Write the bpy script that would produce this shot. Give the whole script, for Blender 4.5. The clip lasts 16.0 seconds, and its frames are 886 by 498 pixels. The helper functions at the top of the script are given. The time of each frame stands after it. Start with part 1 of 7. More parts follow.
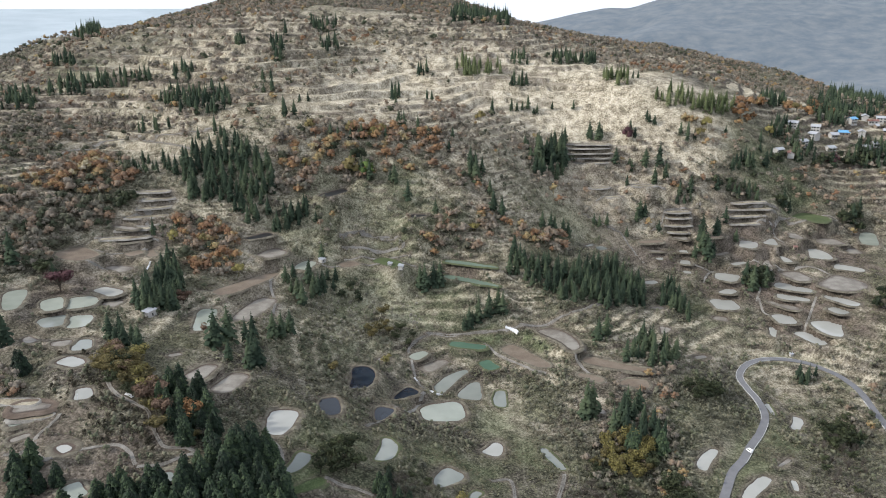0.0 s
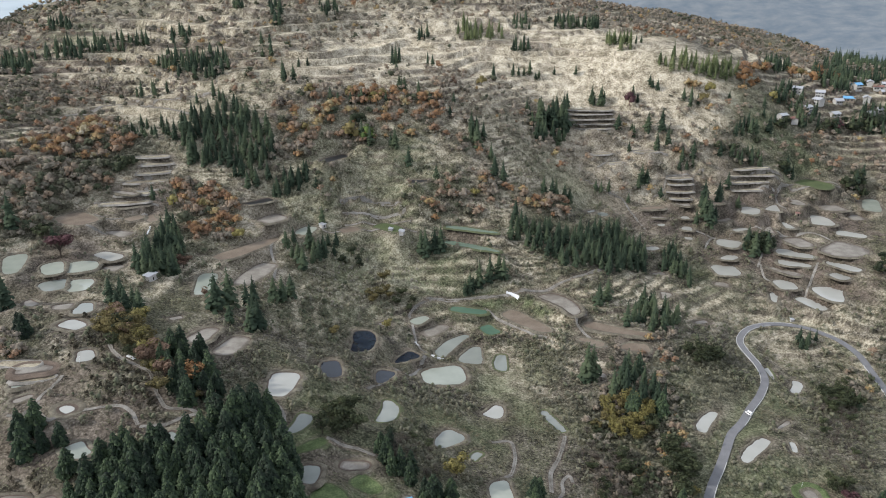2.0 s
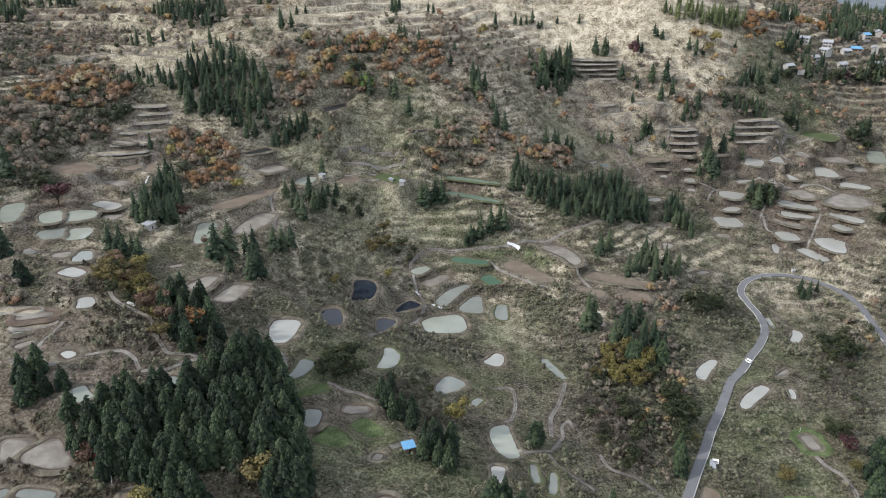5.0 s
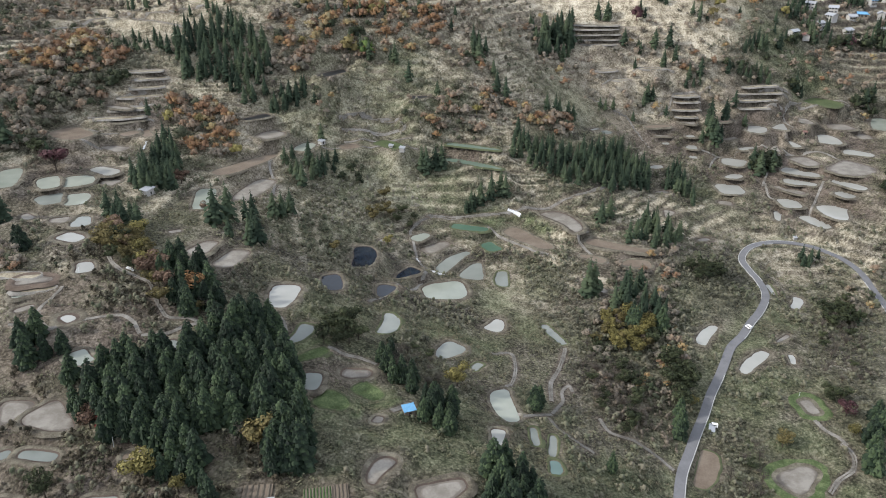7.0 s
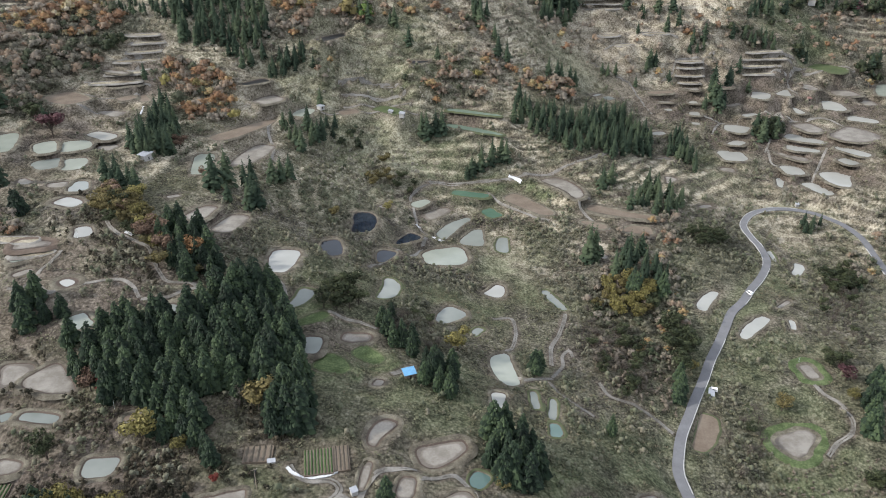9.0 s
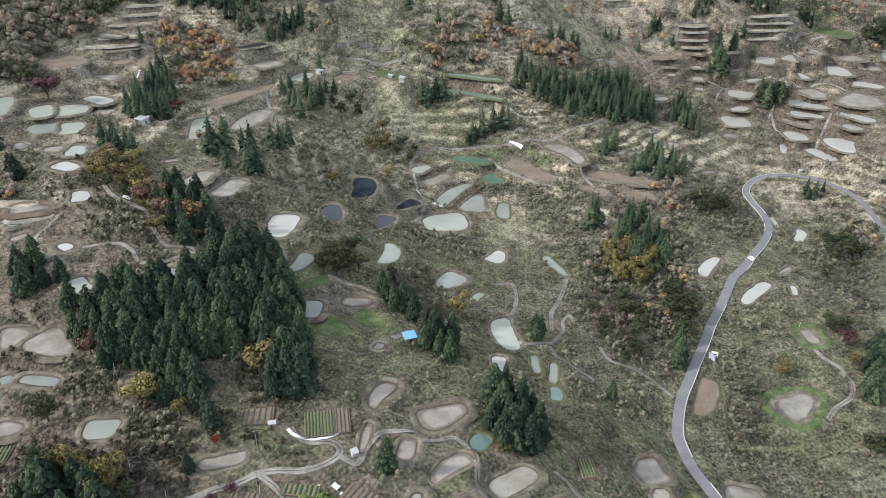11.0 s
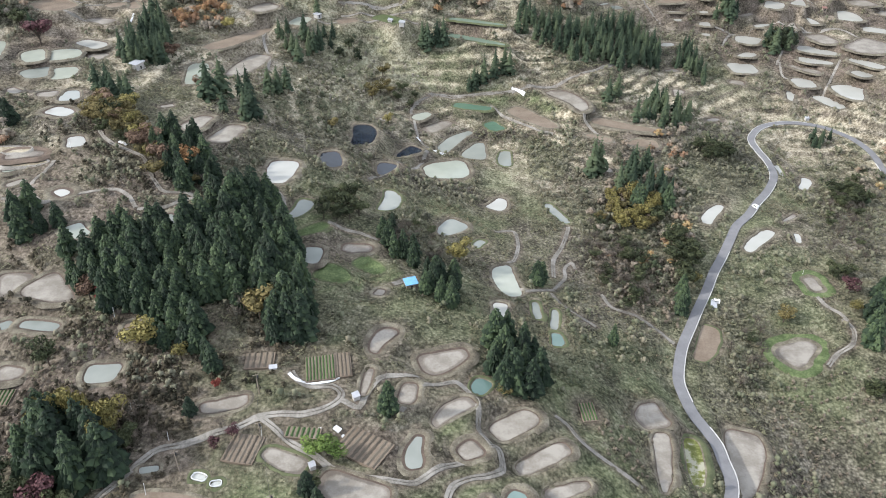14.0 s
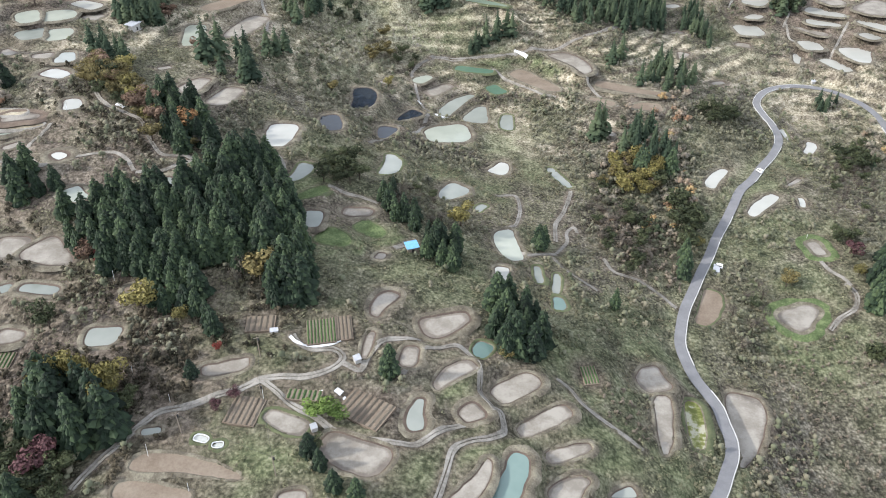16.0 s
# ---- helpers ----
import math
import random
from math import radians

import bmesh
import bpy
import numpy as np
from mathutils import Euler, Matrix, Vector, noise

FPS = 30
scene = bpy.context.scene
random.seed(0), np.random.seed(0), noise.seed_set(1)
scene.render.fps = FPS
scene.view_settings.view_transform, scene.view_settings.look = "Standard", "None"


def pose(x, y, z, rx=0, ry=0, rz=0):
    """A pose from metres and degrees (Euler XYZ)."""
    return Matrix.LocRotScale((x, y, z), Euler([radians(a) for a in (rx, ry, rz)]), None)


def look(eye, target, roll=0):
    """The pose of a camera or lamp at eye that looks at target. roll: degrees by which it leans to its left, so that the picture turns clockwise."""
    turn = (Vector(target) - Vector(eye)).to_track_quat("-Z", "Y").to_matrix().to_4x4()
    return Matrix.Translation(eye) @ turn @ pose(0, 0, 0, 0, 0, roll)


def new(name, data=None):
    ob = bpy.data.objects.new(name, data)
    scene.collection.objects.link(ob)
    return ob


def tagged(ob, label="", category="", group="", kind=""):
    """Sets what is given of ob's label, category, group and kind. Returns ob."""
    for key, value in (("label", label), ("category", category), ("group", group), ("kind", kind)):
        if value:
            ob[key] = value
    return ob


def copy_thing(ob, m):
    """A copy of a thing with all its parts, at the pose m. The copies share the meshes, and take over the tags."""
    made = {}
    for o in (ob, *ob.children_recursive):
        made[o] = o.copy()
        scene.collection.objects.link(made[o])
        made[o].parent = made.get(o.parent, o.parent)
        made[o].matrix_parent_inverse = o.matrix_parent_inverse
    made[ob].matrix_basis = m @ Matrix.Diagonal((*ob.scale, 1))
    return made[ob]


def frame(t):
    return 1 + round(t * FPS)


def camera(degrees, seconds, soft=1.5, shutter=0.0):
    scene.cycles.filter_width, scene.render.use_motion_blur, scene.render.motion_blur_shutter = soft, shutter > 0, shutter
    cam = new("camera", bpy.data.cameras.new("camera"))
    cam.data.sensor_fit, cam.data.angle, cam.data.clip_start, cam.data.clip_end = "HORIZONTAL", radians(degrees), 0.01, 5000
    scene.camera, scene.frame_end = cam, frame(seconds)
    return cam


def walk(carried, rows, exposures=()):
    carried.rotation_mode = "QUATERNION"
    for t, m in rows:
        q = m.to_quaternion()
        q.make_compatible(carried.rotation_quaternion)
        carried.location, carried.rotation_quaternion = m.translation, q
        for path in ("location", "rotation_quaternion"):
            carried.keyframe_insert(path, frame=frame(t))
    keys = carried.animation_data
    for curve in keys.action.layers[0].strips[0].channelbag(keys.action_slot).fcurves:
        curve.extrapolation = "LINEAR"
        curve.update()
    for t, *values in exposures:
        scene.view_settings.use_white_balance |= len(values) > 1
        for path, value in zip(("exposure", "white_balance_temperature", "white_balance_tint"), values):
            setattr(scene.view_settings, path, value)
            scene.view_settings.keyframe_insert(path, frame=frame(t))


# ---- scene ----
cam = camera(61.80, 16.0, soft=1.05)
EYE = 230.0
# seconds, metres x y z from the first eye, degrees up, lean, turn
ROWS = [
    (0.0, 0.26, -0.01, -0.10, -18.135, 0.010, -0.122),
    (0.5, 0.24, 0.00, -1.19, -18.704, 0.006, -0.105),
    (1.0, 0.21, 0.02, -2.26, -19.261, 0.003, -0.091),
    (1.5, 0.18, 0.05, -3.31, -19.808, 0.003, -0.077),
    (2.0, 0.15, 0.08, -4.34, -20.347, 0.003, -0.065),
    (2.5, 0.12, 0.12, -5.36, -20.881, 0.006, -0.054),
    (3.0, 0.10, 0.16, -6.37, -21.413, 0.009, -0.045),
    (3.5, 0.07, 0.21, -7.35, -21.943, 0.013, -0.036),
    (4.0, 0.04, 0.27, -8.32, -22.474, 0.019, -0.028),
    (4.5, 0.00, 0.34, -9.28, -23.006, 0.025, -0.021),
    (5.0, -0.03, 0.41, -10.21, -23.541, 0.032, -0.015),
    (5.5, -0.06, 0.49, -11.14, -24.079, 0.039, -0.009),
    (6.0, -0.09, 0.58, -12.04, -24.620, 0.047, -0.004),
    (6.5, -0.12, 0.67, -12.93, -25.166, 0.056, 0.001),
    (7.0, -0.16, 0.78, -13.80, -25.717, 0.064, 0.005),
    (7.5, -0.19, 0.88, -14.65, -26.272, 0.073, 0.010),
    (8.0, -0.23, 1.00, -15.49, -26.831, 0.082, 0.014),
    (8.5, -0.26, 1.12, -16.31, -27.395, 0.090, 0.018),
    (9.0, -0.30, 1.25, -17.12, -27.963, 0.098, 0.023),
    (9.5, -0.33, 1.38, -17.90, -28.536, 0.106, 0.028),
    (10.0, -0.37, 1.53, -18.68, -29.112, 0.114, 0.033),
    (10.5, -0.41, 1.68, -19.43, -29.692, 0.120, 0.038),
    (11.0, -0.45, 1.83, -20.17, -30.277, 0.126, 0.045),
    (11.5, -0.49, 2.00, -20.89, -30.864, 0.131, 0.052),
    (12.0, -0.53, 2.17, -21.60, -31.456, 0.135, 0.060),
    (12.5, -0.57, 2.34, -22.29, -32.051, 0.138, 0.069),
    (13.0, -0.61, 2.53, -22.96, -32.651, 0.139, 0.079),
    (13.5, -0.65, 2.72, -23.62, -33.255, 0.139, 0.090),
    (14.0, -0.69, 2.92, -24.26, -33.864, 0.137, 0.103),
    (14.5, -0.73, 3.12, -24.88, -34.479, 0.133, 0.117),
    (15.0, -0.77, 3.33, -25.49, -35.100, 0.128, 0.134),
    (15.5, -0.82, 3.55, -26.08, -35.730, 0.121, 0.151),
    (16.0, -0.86, 3.78, -26.65, -36.369, 0.111, 0.171),
]
walk(cam, [(t, pose(x, y, EYE + z, 90 + up, -lean, turn)) for t, x, y, z, up, lean, turn in ROWS],
     exposures=[(0.0, 0.44), (3.5, 0.38), (7.0, 0.48), (12.0, 0.84), (16.0, 1.10)])

# ---- light: bright broken cloud, a low hazy sun from the left of the valley ----
SUN_UP, SUN_ROUND = 33.0, 262.0
world = bpy.data.worlds.new("sky")
scene.world = world
world.use_nodes = True
wn = world.node_tree
wn.nodes.clear()
w_out = wn.nodes.new("ShaderNodeOutputWorld")
w_bg = wn.nodes.new("ShaderNodeBackground")
w_sky = wn.nodes.new("ShaderNodeTexSky")
w_sky.sky_type = "NISHITA"
w_sky.sun_disc = False
w_sky.sun_elevation, w_sky.sun_rotation = radians(SUN_UP), radians(SUN_ROUND)
w_sky.air_density, w_sky.dust_density, w_sky.ozone_density = 1.0, 6.0, 1.0
w_mix = wn.nodes.new("ShaderNodeMix")
w_mix.data_type = "RGBA"
w_mix.inputs[0].default_value = 0.8
w_mix.inputs[7].default_value = (9.3, 10.1, 11.6, 1)
w_bg.inputs["Strength"].default_value = 0.1
wn.links.new(w_sky.outputs[0], w_mix.inputs[6])
wn.links.new(w_mix.outputs[2], w_bg.inputs["Color"])
wn.links.new(w_bg.outputs[0], w_out.inputs[0])
sun = bpy.data.lights.new("sun", "SUN")
sun.energy, sun.angle, sun.color = 2.9, radians(3), (1.0, 0.97, 0.92)
sun_dir = Vector((math.sin(radians(SUN_ROUND)) * math.cos(radians(SUN_UP)), math.cos(radians(SUN_ROUND)) * math.cos(radians(SUN_UP)), math.sin(radians(SUN_UP))))
new("sun", sun).matrix_world = look(sun_dir * 500, (0, 0, 0))


# ---- materials ----
def node_mat(name):
    m = bpy.data.materials.new(name)
    m.use_nodes = True
    n = m.node_tree.nodes
    return m, m.node_tree, n["Principled BSDF"]


def add_noise(tree, scale, detail=4.0, rough=0.6, coords=None):
    n = tree.nodes.new("ShaderNodeTexNoise")
    n.inputs["Scale"].default_value, n.inputs["Detail"].default_value, n.inputs["Roughness"].default_value = scale, detail, rough
    if coords is not None:
        tree.links.new(coords, n.inputs["Vector"])
    return n.outputs["Fac"]


def add_ramp(tree, fac, stops):
    r = tree.nodes.new("ShaderNodeValToRGB")
    r.color_ramp.elements[0].position, r.color_ramp.elements[0].color = stops[0][0], (*stops[0][1], 1)
    r.color_ramp.elements[1].position, r.color_ramp.elements[1].color = stops[-1][0], (*stops[-1][1], 1)
    for p, c in stops[1:-1]:
        e = r.color_ramp.elements.new(p)
        e.color = (*c, 1)
    tree.links.new(fac, r.inputs[0])
    return r.outputs[0]


def add_mix(tree, fac, a, b, mode="MIX"):
    m = tree.nodes.new("ShaderNodeMix")
    m.data_type, m.blend_type = "RGBA", mode
    for sock, v in ((m.inputs[0], fac), (m.inputs[6], a), (m.inputs[7], b)):
        if isinstance(v, (int, float)):
            sock.default_value = v
        elif isinstance(v, tuple):
            sock.default_value = (*v, 1)
        else:
            tree.links.new(v, sock)
    return m.outputs[2]


def add_math(tree, op, a, b):
    m = tree.nodes.new("ShaderNodeMath")
    m.operation, m.use_clamp = op, True
    for sock, v in ((m.inputs[0], a), (m.inputs[1], b)):
        if isinstance(v, (int, float)):
            sock.default_value = v
        else:
            tree.links.new(v, sock)
    return m.outputs[0]


def place(tree):
    return tree.nodes.new("ShaderNodeNewGeometry").outputs["Position"]


def add_bump(tree, bsdf, height, strength, distance):
    b = tree.nodes.new("ShaderNodeBump")
    b.inputs["Strength"].default_value, b.inputs["Distance"].default_value = strength, distance
    tree.links.new(height, b.inputs["Height"])
    tree.links.new(b.outputs[0], bsdf.inputs["Normal"])


def muted(stops, k=0.66):
    return [(p, tuple(v * k for v in c)) for p, c in stops]


def earthy(name, stops, coarse=0.15, fine=1.6, rough=0.9, bump=0.4, gloss=0.2):
    """Matt surface with a coarse and a fine noise over a ramp of colours."""
    m, tree, bsdf = node_mat(name)
    pos = place(tree)
    c, d = add_noise(tree, coarse, 5, 0.6, pos), add_noise(tree, fine, 6, 0.7, pos)
    both = add_math(tree, "ADD", add_math(tree, "MULTIPLY", c, 0.6), add_math(tree, "MULTIPLY", d, 0.4))
    tree.links.new(add_ramp(tree, both, muted(stops)), bsdf.inputs["Base Color"])
    bsdf.inputs["Roughness"].default_value = rough
    bsdf.inputs["Specular IOR Level"].default_value = gloss
    if bump:
        add_bump(tree, bsdf, d, bump, 0.3)
    return m


def leafy(name, stops, rough=0.75):
    """Foliage: each clump of its own tone, each tree shifted as a whole."""
    m, tree, bsdf = node_mat(name)
    geo = tree.nodes.new("ShaderNodeNewGeometry")
    info = tree.nodes.new("ShaderNodeObjectInfo")
    fac = add_math(tree, "ADD", add_math(tree, "MULTIPLY", geo.outputs["Random Per Island"], 0.55), add_math(tree, "MULTIPLY", info.outputs["Random"], 0.45))
    tree.links.new(add_ramp(tree, fac, muted(stops, 0.72)), bsdf.inputs["Base Color"])
    bsdf.inputs["Roughness"].default_value = rough
    bsdf.inputs["Specular IOR Level"].default_value = 0.2
    return m


def scrubby(name, stops, scale=0.03, speckle=0.42):
    """Joined scrub: tone from a broad noise on the plan and from each clump."""
    stops = muted(stops, 0.70)
    m, tree, bsdf = node_mat(name)
    geo = tree.nodes.new("ShaderNodeNewGeometry")
    n = add_noise(tree, scale, 3, 0.55, geo.outputs["Position"])
    tone = tree.nodes.new("ShaderNodeAttribute")
    tone.attribute_name = "tone"
    own = add_math(tree, "ADD", add_math(tree, "MULTIPLY", geo.outputs["Random Per Island"], 0.35), add_math(tree, "MULTIPLY", tone.outputs["Fac"], 0.65))
    fac = add_math(tree, "ADD", add_math(tree, "MULTIPLY", own, speckle), add_math(tree, "MULTIPLY", n, 1.25))
    tree.links.new(add_ramp(tree, add_math(tree, "SUBTRACT", fac, 0.24 + (speckle - 0.25) * 0.5), stops), bsdf.inputs["Base Color"])
    bsdf.inputs["Roughness"].default_value = 0.9
    bsdf.inputs["Specular IOR Level"].default_value = 0.1
    return m


def crown_material(name, stops):
    """Woodland crowns: each tree has its own place on the ramp, each spray strays a little from it."""
    m, tree, bsdf = node_mat(name)
    geo = tree.nodes.new("ShaderNodeNewGeometry")
    tone = tree.nodes.new("ShaderNodeAttribute")
    tone.attribute_name = "tone"
    fac = add_math(tree, "ADD", add_math(tree, "MULTIPLY", geo.outputs["Random Per Island"], 0.14), add_math(tree, "MULTIPLY", tone.outputs["Fac"], 0.86))
    tree.links.new(add_ramp(tree, fac, stops), bsdf.inputs["Base Color"])
    bsdf.inputs["Roughness"].default_value = 0.9
    bsdf.inputs["Specular IOR Level"].default_value = 0.1
    return m


def plain(name, colour, rough=0.5, metal=0.0, vary=0.15):
    m, tree, bsdf = node_mat(name)
    n = add_noise(tree, 1.1, 5, 0.65, place(tree))
    dark = tuple(v * (1 - vary) for v in colour)
    light = tuple(min(1, v * (1 + vary)) for v in colour)
    tree.links.new(add_ramp(tree, n, [(0.3, dark), (0.7, light)]), bsdf.inputs["Base Color"])
    bsdf.inputs["Roughness"].default_value, bsdf.inputs["Metallic"].default_value = rough, metal
    return m


def watery(name, deep, pale, rough=0.06, coarse=0.08):
    """Standing water, clouded by silt: body colour under a clear gloss."""
    m, tree, bsdf = node_mat(name)
    pos = place(tree)
    info = tree.nodes.new("ShaderNodeObjectInfo")
    n = add_noise(tree, coarse, 4, 0.55, pos)
    fac = add_math(tree, "ADD", add_math(tree, "MULTIPLY", n, 0.7), add_math(tree, "MULTIPLY", info.outputs["Random"], 0.35))
    tree.links.new(add_ramp(tree, fac, muted([(0.25, deep), (0.75, pale)], 0.68)), bsdf.inputs["Base Color"])
    bsdf.inputs["Roughness"].default_value = rough
    bsdf.inputs["IOR"].default_value = 1.33
    add_bump(tree, bsdf, add_noise(tree, 1.2, 3, 0.6, pos), 0.04, 0.05)
    return m


def silty(name, wet_stops, dry_stops):
    """Bed of a drained pond: pale where it has dried, dark and wet towards the shore."""
    m, tree, bsdf = node_mat(name)
    pos = place(tree)
    info = tree.nodes.new("ShaderNodeObjectInfo")
    c, d = add_noise(tree, 0.14, 6, 0.65, pos), add_noise(tree, 1.6, 6, 0.7, pos)
    both = add_math(tree, "ADD", add_math(tree, "MULTIPLY", c, 0.75), add_math(tree, "MULTIPLY", d, 0.25))
    shore = tree.nodes.new("ShaderNodeAttribute")
    shore.attribute_name = "shore"
    far_in = add_math(tree, "SUBTRACT", add_math(tree, "ADD", add_math(tree, "MULTIPLY", shore.outputs["Fac"], 1.3), add_math(tree, "MULTIPLY", c, 0.9)), add_math(tree, "ADD", 0.42, add_math(tree, "MULTIPLY", info.outputs["Random"], 0.35)))
    mixed = add_mix(tree, add_ramp(tree, far_in, [(0.0, (0, 0, 0)), (0.25, (1, 1, 1))]), add_ramp(tree, both, muted(wet_stops, 0.62)), add_ramp(tree, both, muted(dry_stops, 0.60)))
    tree.links.new(mixed, bsdf.inputs["Base Color"])
    bsdf.inputs["Roughness"].default_value = 0.6
    add_bump(tree, bsdf, d, 0.1, 0.1)
    return m


def ground_material():
    m, tree, bsdf = node_mat("hillside")
    pos = place(tree)
    broad, mid, fine = add_noise(tree, 0.022, 6, 0.65, pos), add_noise(tree, 0.13, 7, 0.7, pos), add_noise(tree, 0.8, 7, 0.8, pos)
    tone = add_math(tree, "ADD", add_math(tree, "MULTIPLY", mid, 0.42), add_math(tree, "MULTIPLY", fine, 0.58))
    tuft = tree.nodes.new("ShaderNodeTexVoronoi")
    tuft.inputs["Scale"].default_value, tuft.inputs["Randomness"].default_value = 0.85, 1.0
    tree.links.new(pos, tuft.inputs["Vector"])
    tone = add_math(tree, "SUBTRACT", add_math(tree, "ADD", tone, 0.05), add_math(tree, "MULTIPLY", tuft.outputs["Distance"], 0.13))
    scrub = add_ramp(tree, tone, [(0.40, (0.020, 0.018, 0.014)), (0.48, (0.072, 0.064, 0.051)), (0.53, (0.125, 0.112, 0.090)), (0.60, (0.26, 0.235, 0.195))])
    olive = add_ramp(tree, tone, [(0.40, (0.029, 0.030, 0.019)), (0.5, (0.098, 0.096, 0.063)), (0.60, (0.212, 0.202, 0.142))])
    base = add_mix(tree, add_ramp(tree, broad, [(0.38, (0, 0, 0)), (0.54, (0.9, 0.9, 0.9))]), scrub, olive)
    lush = add_ramp(tree, tone, [(0.40, (0.042, 0.058, 0.026)), (0.5, (0.102, 0.126, 0.060)), (0.60, (0.185, 0.212, 0.112))])
    # Very pale straw: sunlight on the upper slopes is painted in here too.
    dry = add_ramp(tree, tone, [(0.39, (0.16, 0.132, 0.092)), (0.48, (0.38, 0.332, 0.245)), (0.57, (0.60, 0.545, 0.435))])
    bare = add_ramp(tree, tone, [(0.40, (0.040, 0.031, 0.025)), (0.60, (0.165, 0.133, 0.112))])
    for key, colour in (("dry", dry), ("lush", lush), ("bare", bare)):
        a = tree.nodes.new("ShaderNodeAttribute")
        a.attribute_name = key
        broken = add_math(tree, "MULTIPLY", a.outputs["Fac"], add_ramp(tree, mid, [(0.30, (0.55, 0.55, 0.55)), (0.55, (1, 1, 1))]))
        base = add_mix(tree, broken, base, colour)
    tree.links.new(base, bsdf.inputs["Base Color"])
    bsdf.inputs["Roughness"].default_value = 0.95
    bsdf.inputs["Specular IOR Level"].default_value = 0.1
    add_bump(tree, bsdf, tone, 0.9, 0.8)
    return m


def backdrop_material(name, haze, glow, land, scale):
    """Far distance: land colour plus an even pale emission that paints in the haze."""
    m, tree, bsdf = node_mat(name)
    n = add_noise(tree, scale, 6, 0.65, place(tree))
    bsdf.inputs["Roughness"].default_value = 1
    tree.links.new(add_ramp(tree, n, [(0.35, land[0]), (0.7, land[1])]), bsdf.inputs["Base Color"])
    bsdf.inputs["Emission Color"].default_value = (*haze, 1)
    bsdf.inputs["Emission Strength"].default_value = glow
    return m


GROUND = ground_material()
MUD = earthy("wet_mud", [(0.35, (0.060, 0.043, 0.034)), (0.65, (0.150, 0.112, 0.088))], 0.2, 2.0, 0.7)
BANK = earthy("earth_bank", [(0.38, (0.080, 0.068, 0.052)), (0.5, (0.160, 0.142, 0.108)), (0.62, (0.27, 0.248, 0.19))], 0.22, 2.2)
BANK_RED = earthy("red_clay_bank", [(0.36, (0.095, 0.070, 0.054)), (0.64, (0.225, 0.175, 0.137))], 0.22, 2.2)
BANK_GREEN = earthy("grassed_bank", [(0.32, (0.055, 0.066, 0.034)), (0.68, (0.155, 0.172, 0.092))], 0.22, 2.2)
TRACK = earthy("dirt_track", [(0.40, (0.15, 0.138, 0.120)), (0.60, (0.36, 0.34, 0.305))], 0.15, 1.5)
ASPHALT = earthy("asphalt", [(0.3, (0.165, 0.165, 0.175)), (0.7, (0.25, 0.25, 0.26))], 0.25, 2.5, 0.8, 0.1)
CONCRETE = earthy("pale_concrete", [(0.3, (0.45, 0.45, 0.445)), (0.7, (0.62, 0.62, 0.605))], 0.3, 2, 0.8, 0.1)
FILLS = {
    # White: the body colour holds pale silt and the sky's reflection, painted in.
    "white": watery("silty_skywhite_water", (0.36, 0.362, 0.33), (0.48, 0.482, 0.445)),
    "milk": watery("milky_green_water", (0.25, 0.28, 0.235), (0.42, 0.445, 0.385)),
    "grey": watery("grey_green_water", (0.19, 0.21, 0.19), (0.31, 0.33, 0.30)),
    "teal": watery("teal_water", (0.10, 0.165, 0.152), (0.19, 0.265, 0.245)),
    "green": watery("weedy_green_water", (0.045, 0.105, 0.075), (0.13, 0.21, 0.15)),
    "jade": watery("pale_green_water", (0.13, 0.195, 0.15), (0.25, 0.315, 0.25)),
    "dark": watery("clear_dark_water", (0.012, 0.016, 0.022), (0.030, 0.040, 0.055), 0.02),
    "black": plain("black_pond_sheeting", (0.010, 0.010, 0.011), 0.55),
    "silt": silty("drained_silt", [(0.42, (0.125, 0.103, 0.082)), (0.58, (0.215, 0.182, 0.148))], [(0.42, (0.235, 0.208, 0.172)), (0.5, (0.30, 0.272, 0.230)), (0.58, (0.37, 0.342, 0.295))]),
    "field": earthy("ploughed_earth", [(0.32, (0.145, 0.110, 0.082)), (0.5, (0.22, 0.175, 0.135)), (0.68, (0.29, 0.245, 0.195))], 0.1, 1.4),
    "algae": earthy("algae_on_silt", [(0.44, (0.10, 0.115, 0.020)), (0.5, (0.20, 0.21, 0.07)), (0.54, (0.38, 0.37, 0.28))], 0.22, 0.5, 0.5, 0.05),
    "grass": earthy("short_grass", [(0.3, (0.060, 0.085, 0.035)), (0.7, (0.14, 0.17, 0.075))], 0.1, 1.3),
    "stubble": earthy("dry_stubble", [(0.40, (0.17, 0.142, 0.098)), (0.5, (0.32, 0.278, 0.200)), (0.60, (0.50, 0.45, 0.345))], 0.12, 1.2),
    "meadow": earthy("vivid_grass", [(0.40, (0.058, 0.083, 0.032)), (0.5, (0.100, 0.138, 0.056)), (0.60, (0.17, 0.21, 0.098))], 0.2, 1.6),
    "liner": plain("lined_pond_water", (0.30, 0.31, 0.29), 0.1),
}
CEDAR_LEAF = leafy("cedar_foliage", [(0.1, (0.007, 0.014, 0.009)), (0.5, (0.023, 0.041, 0.023)), (0.9, (0.072, 0.105, 0.050))])
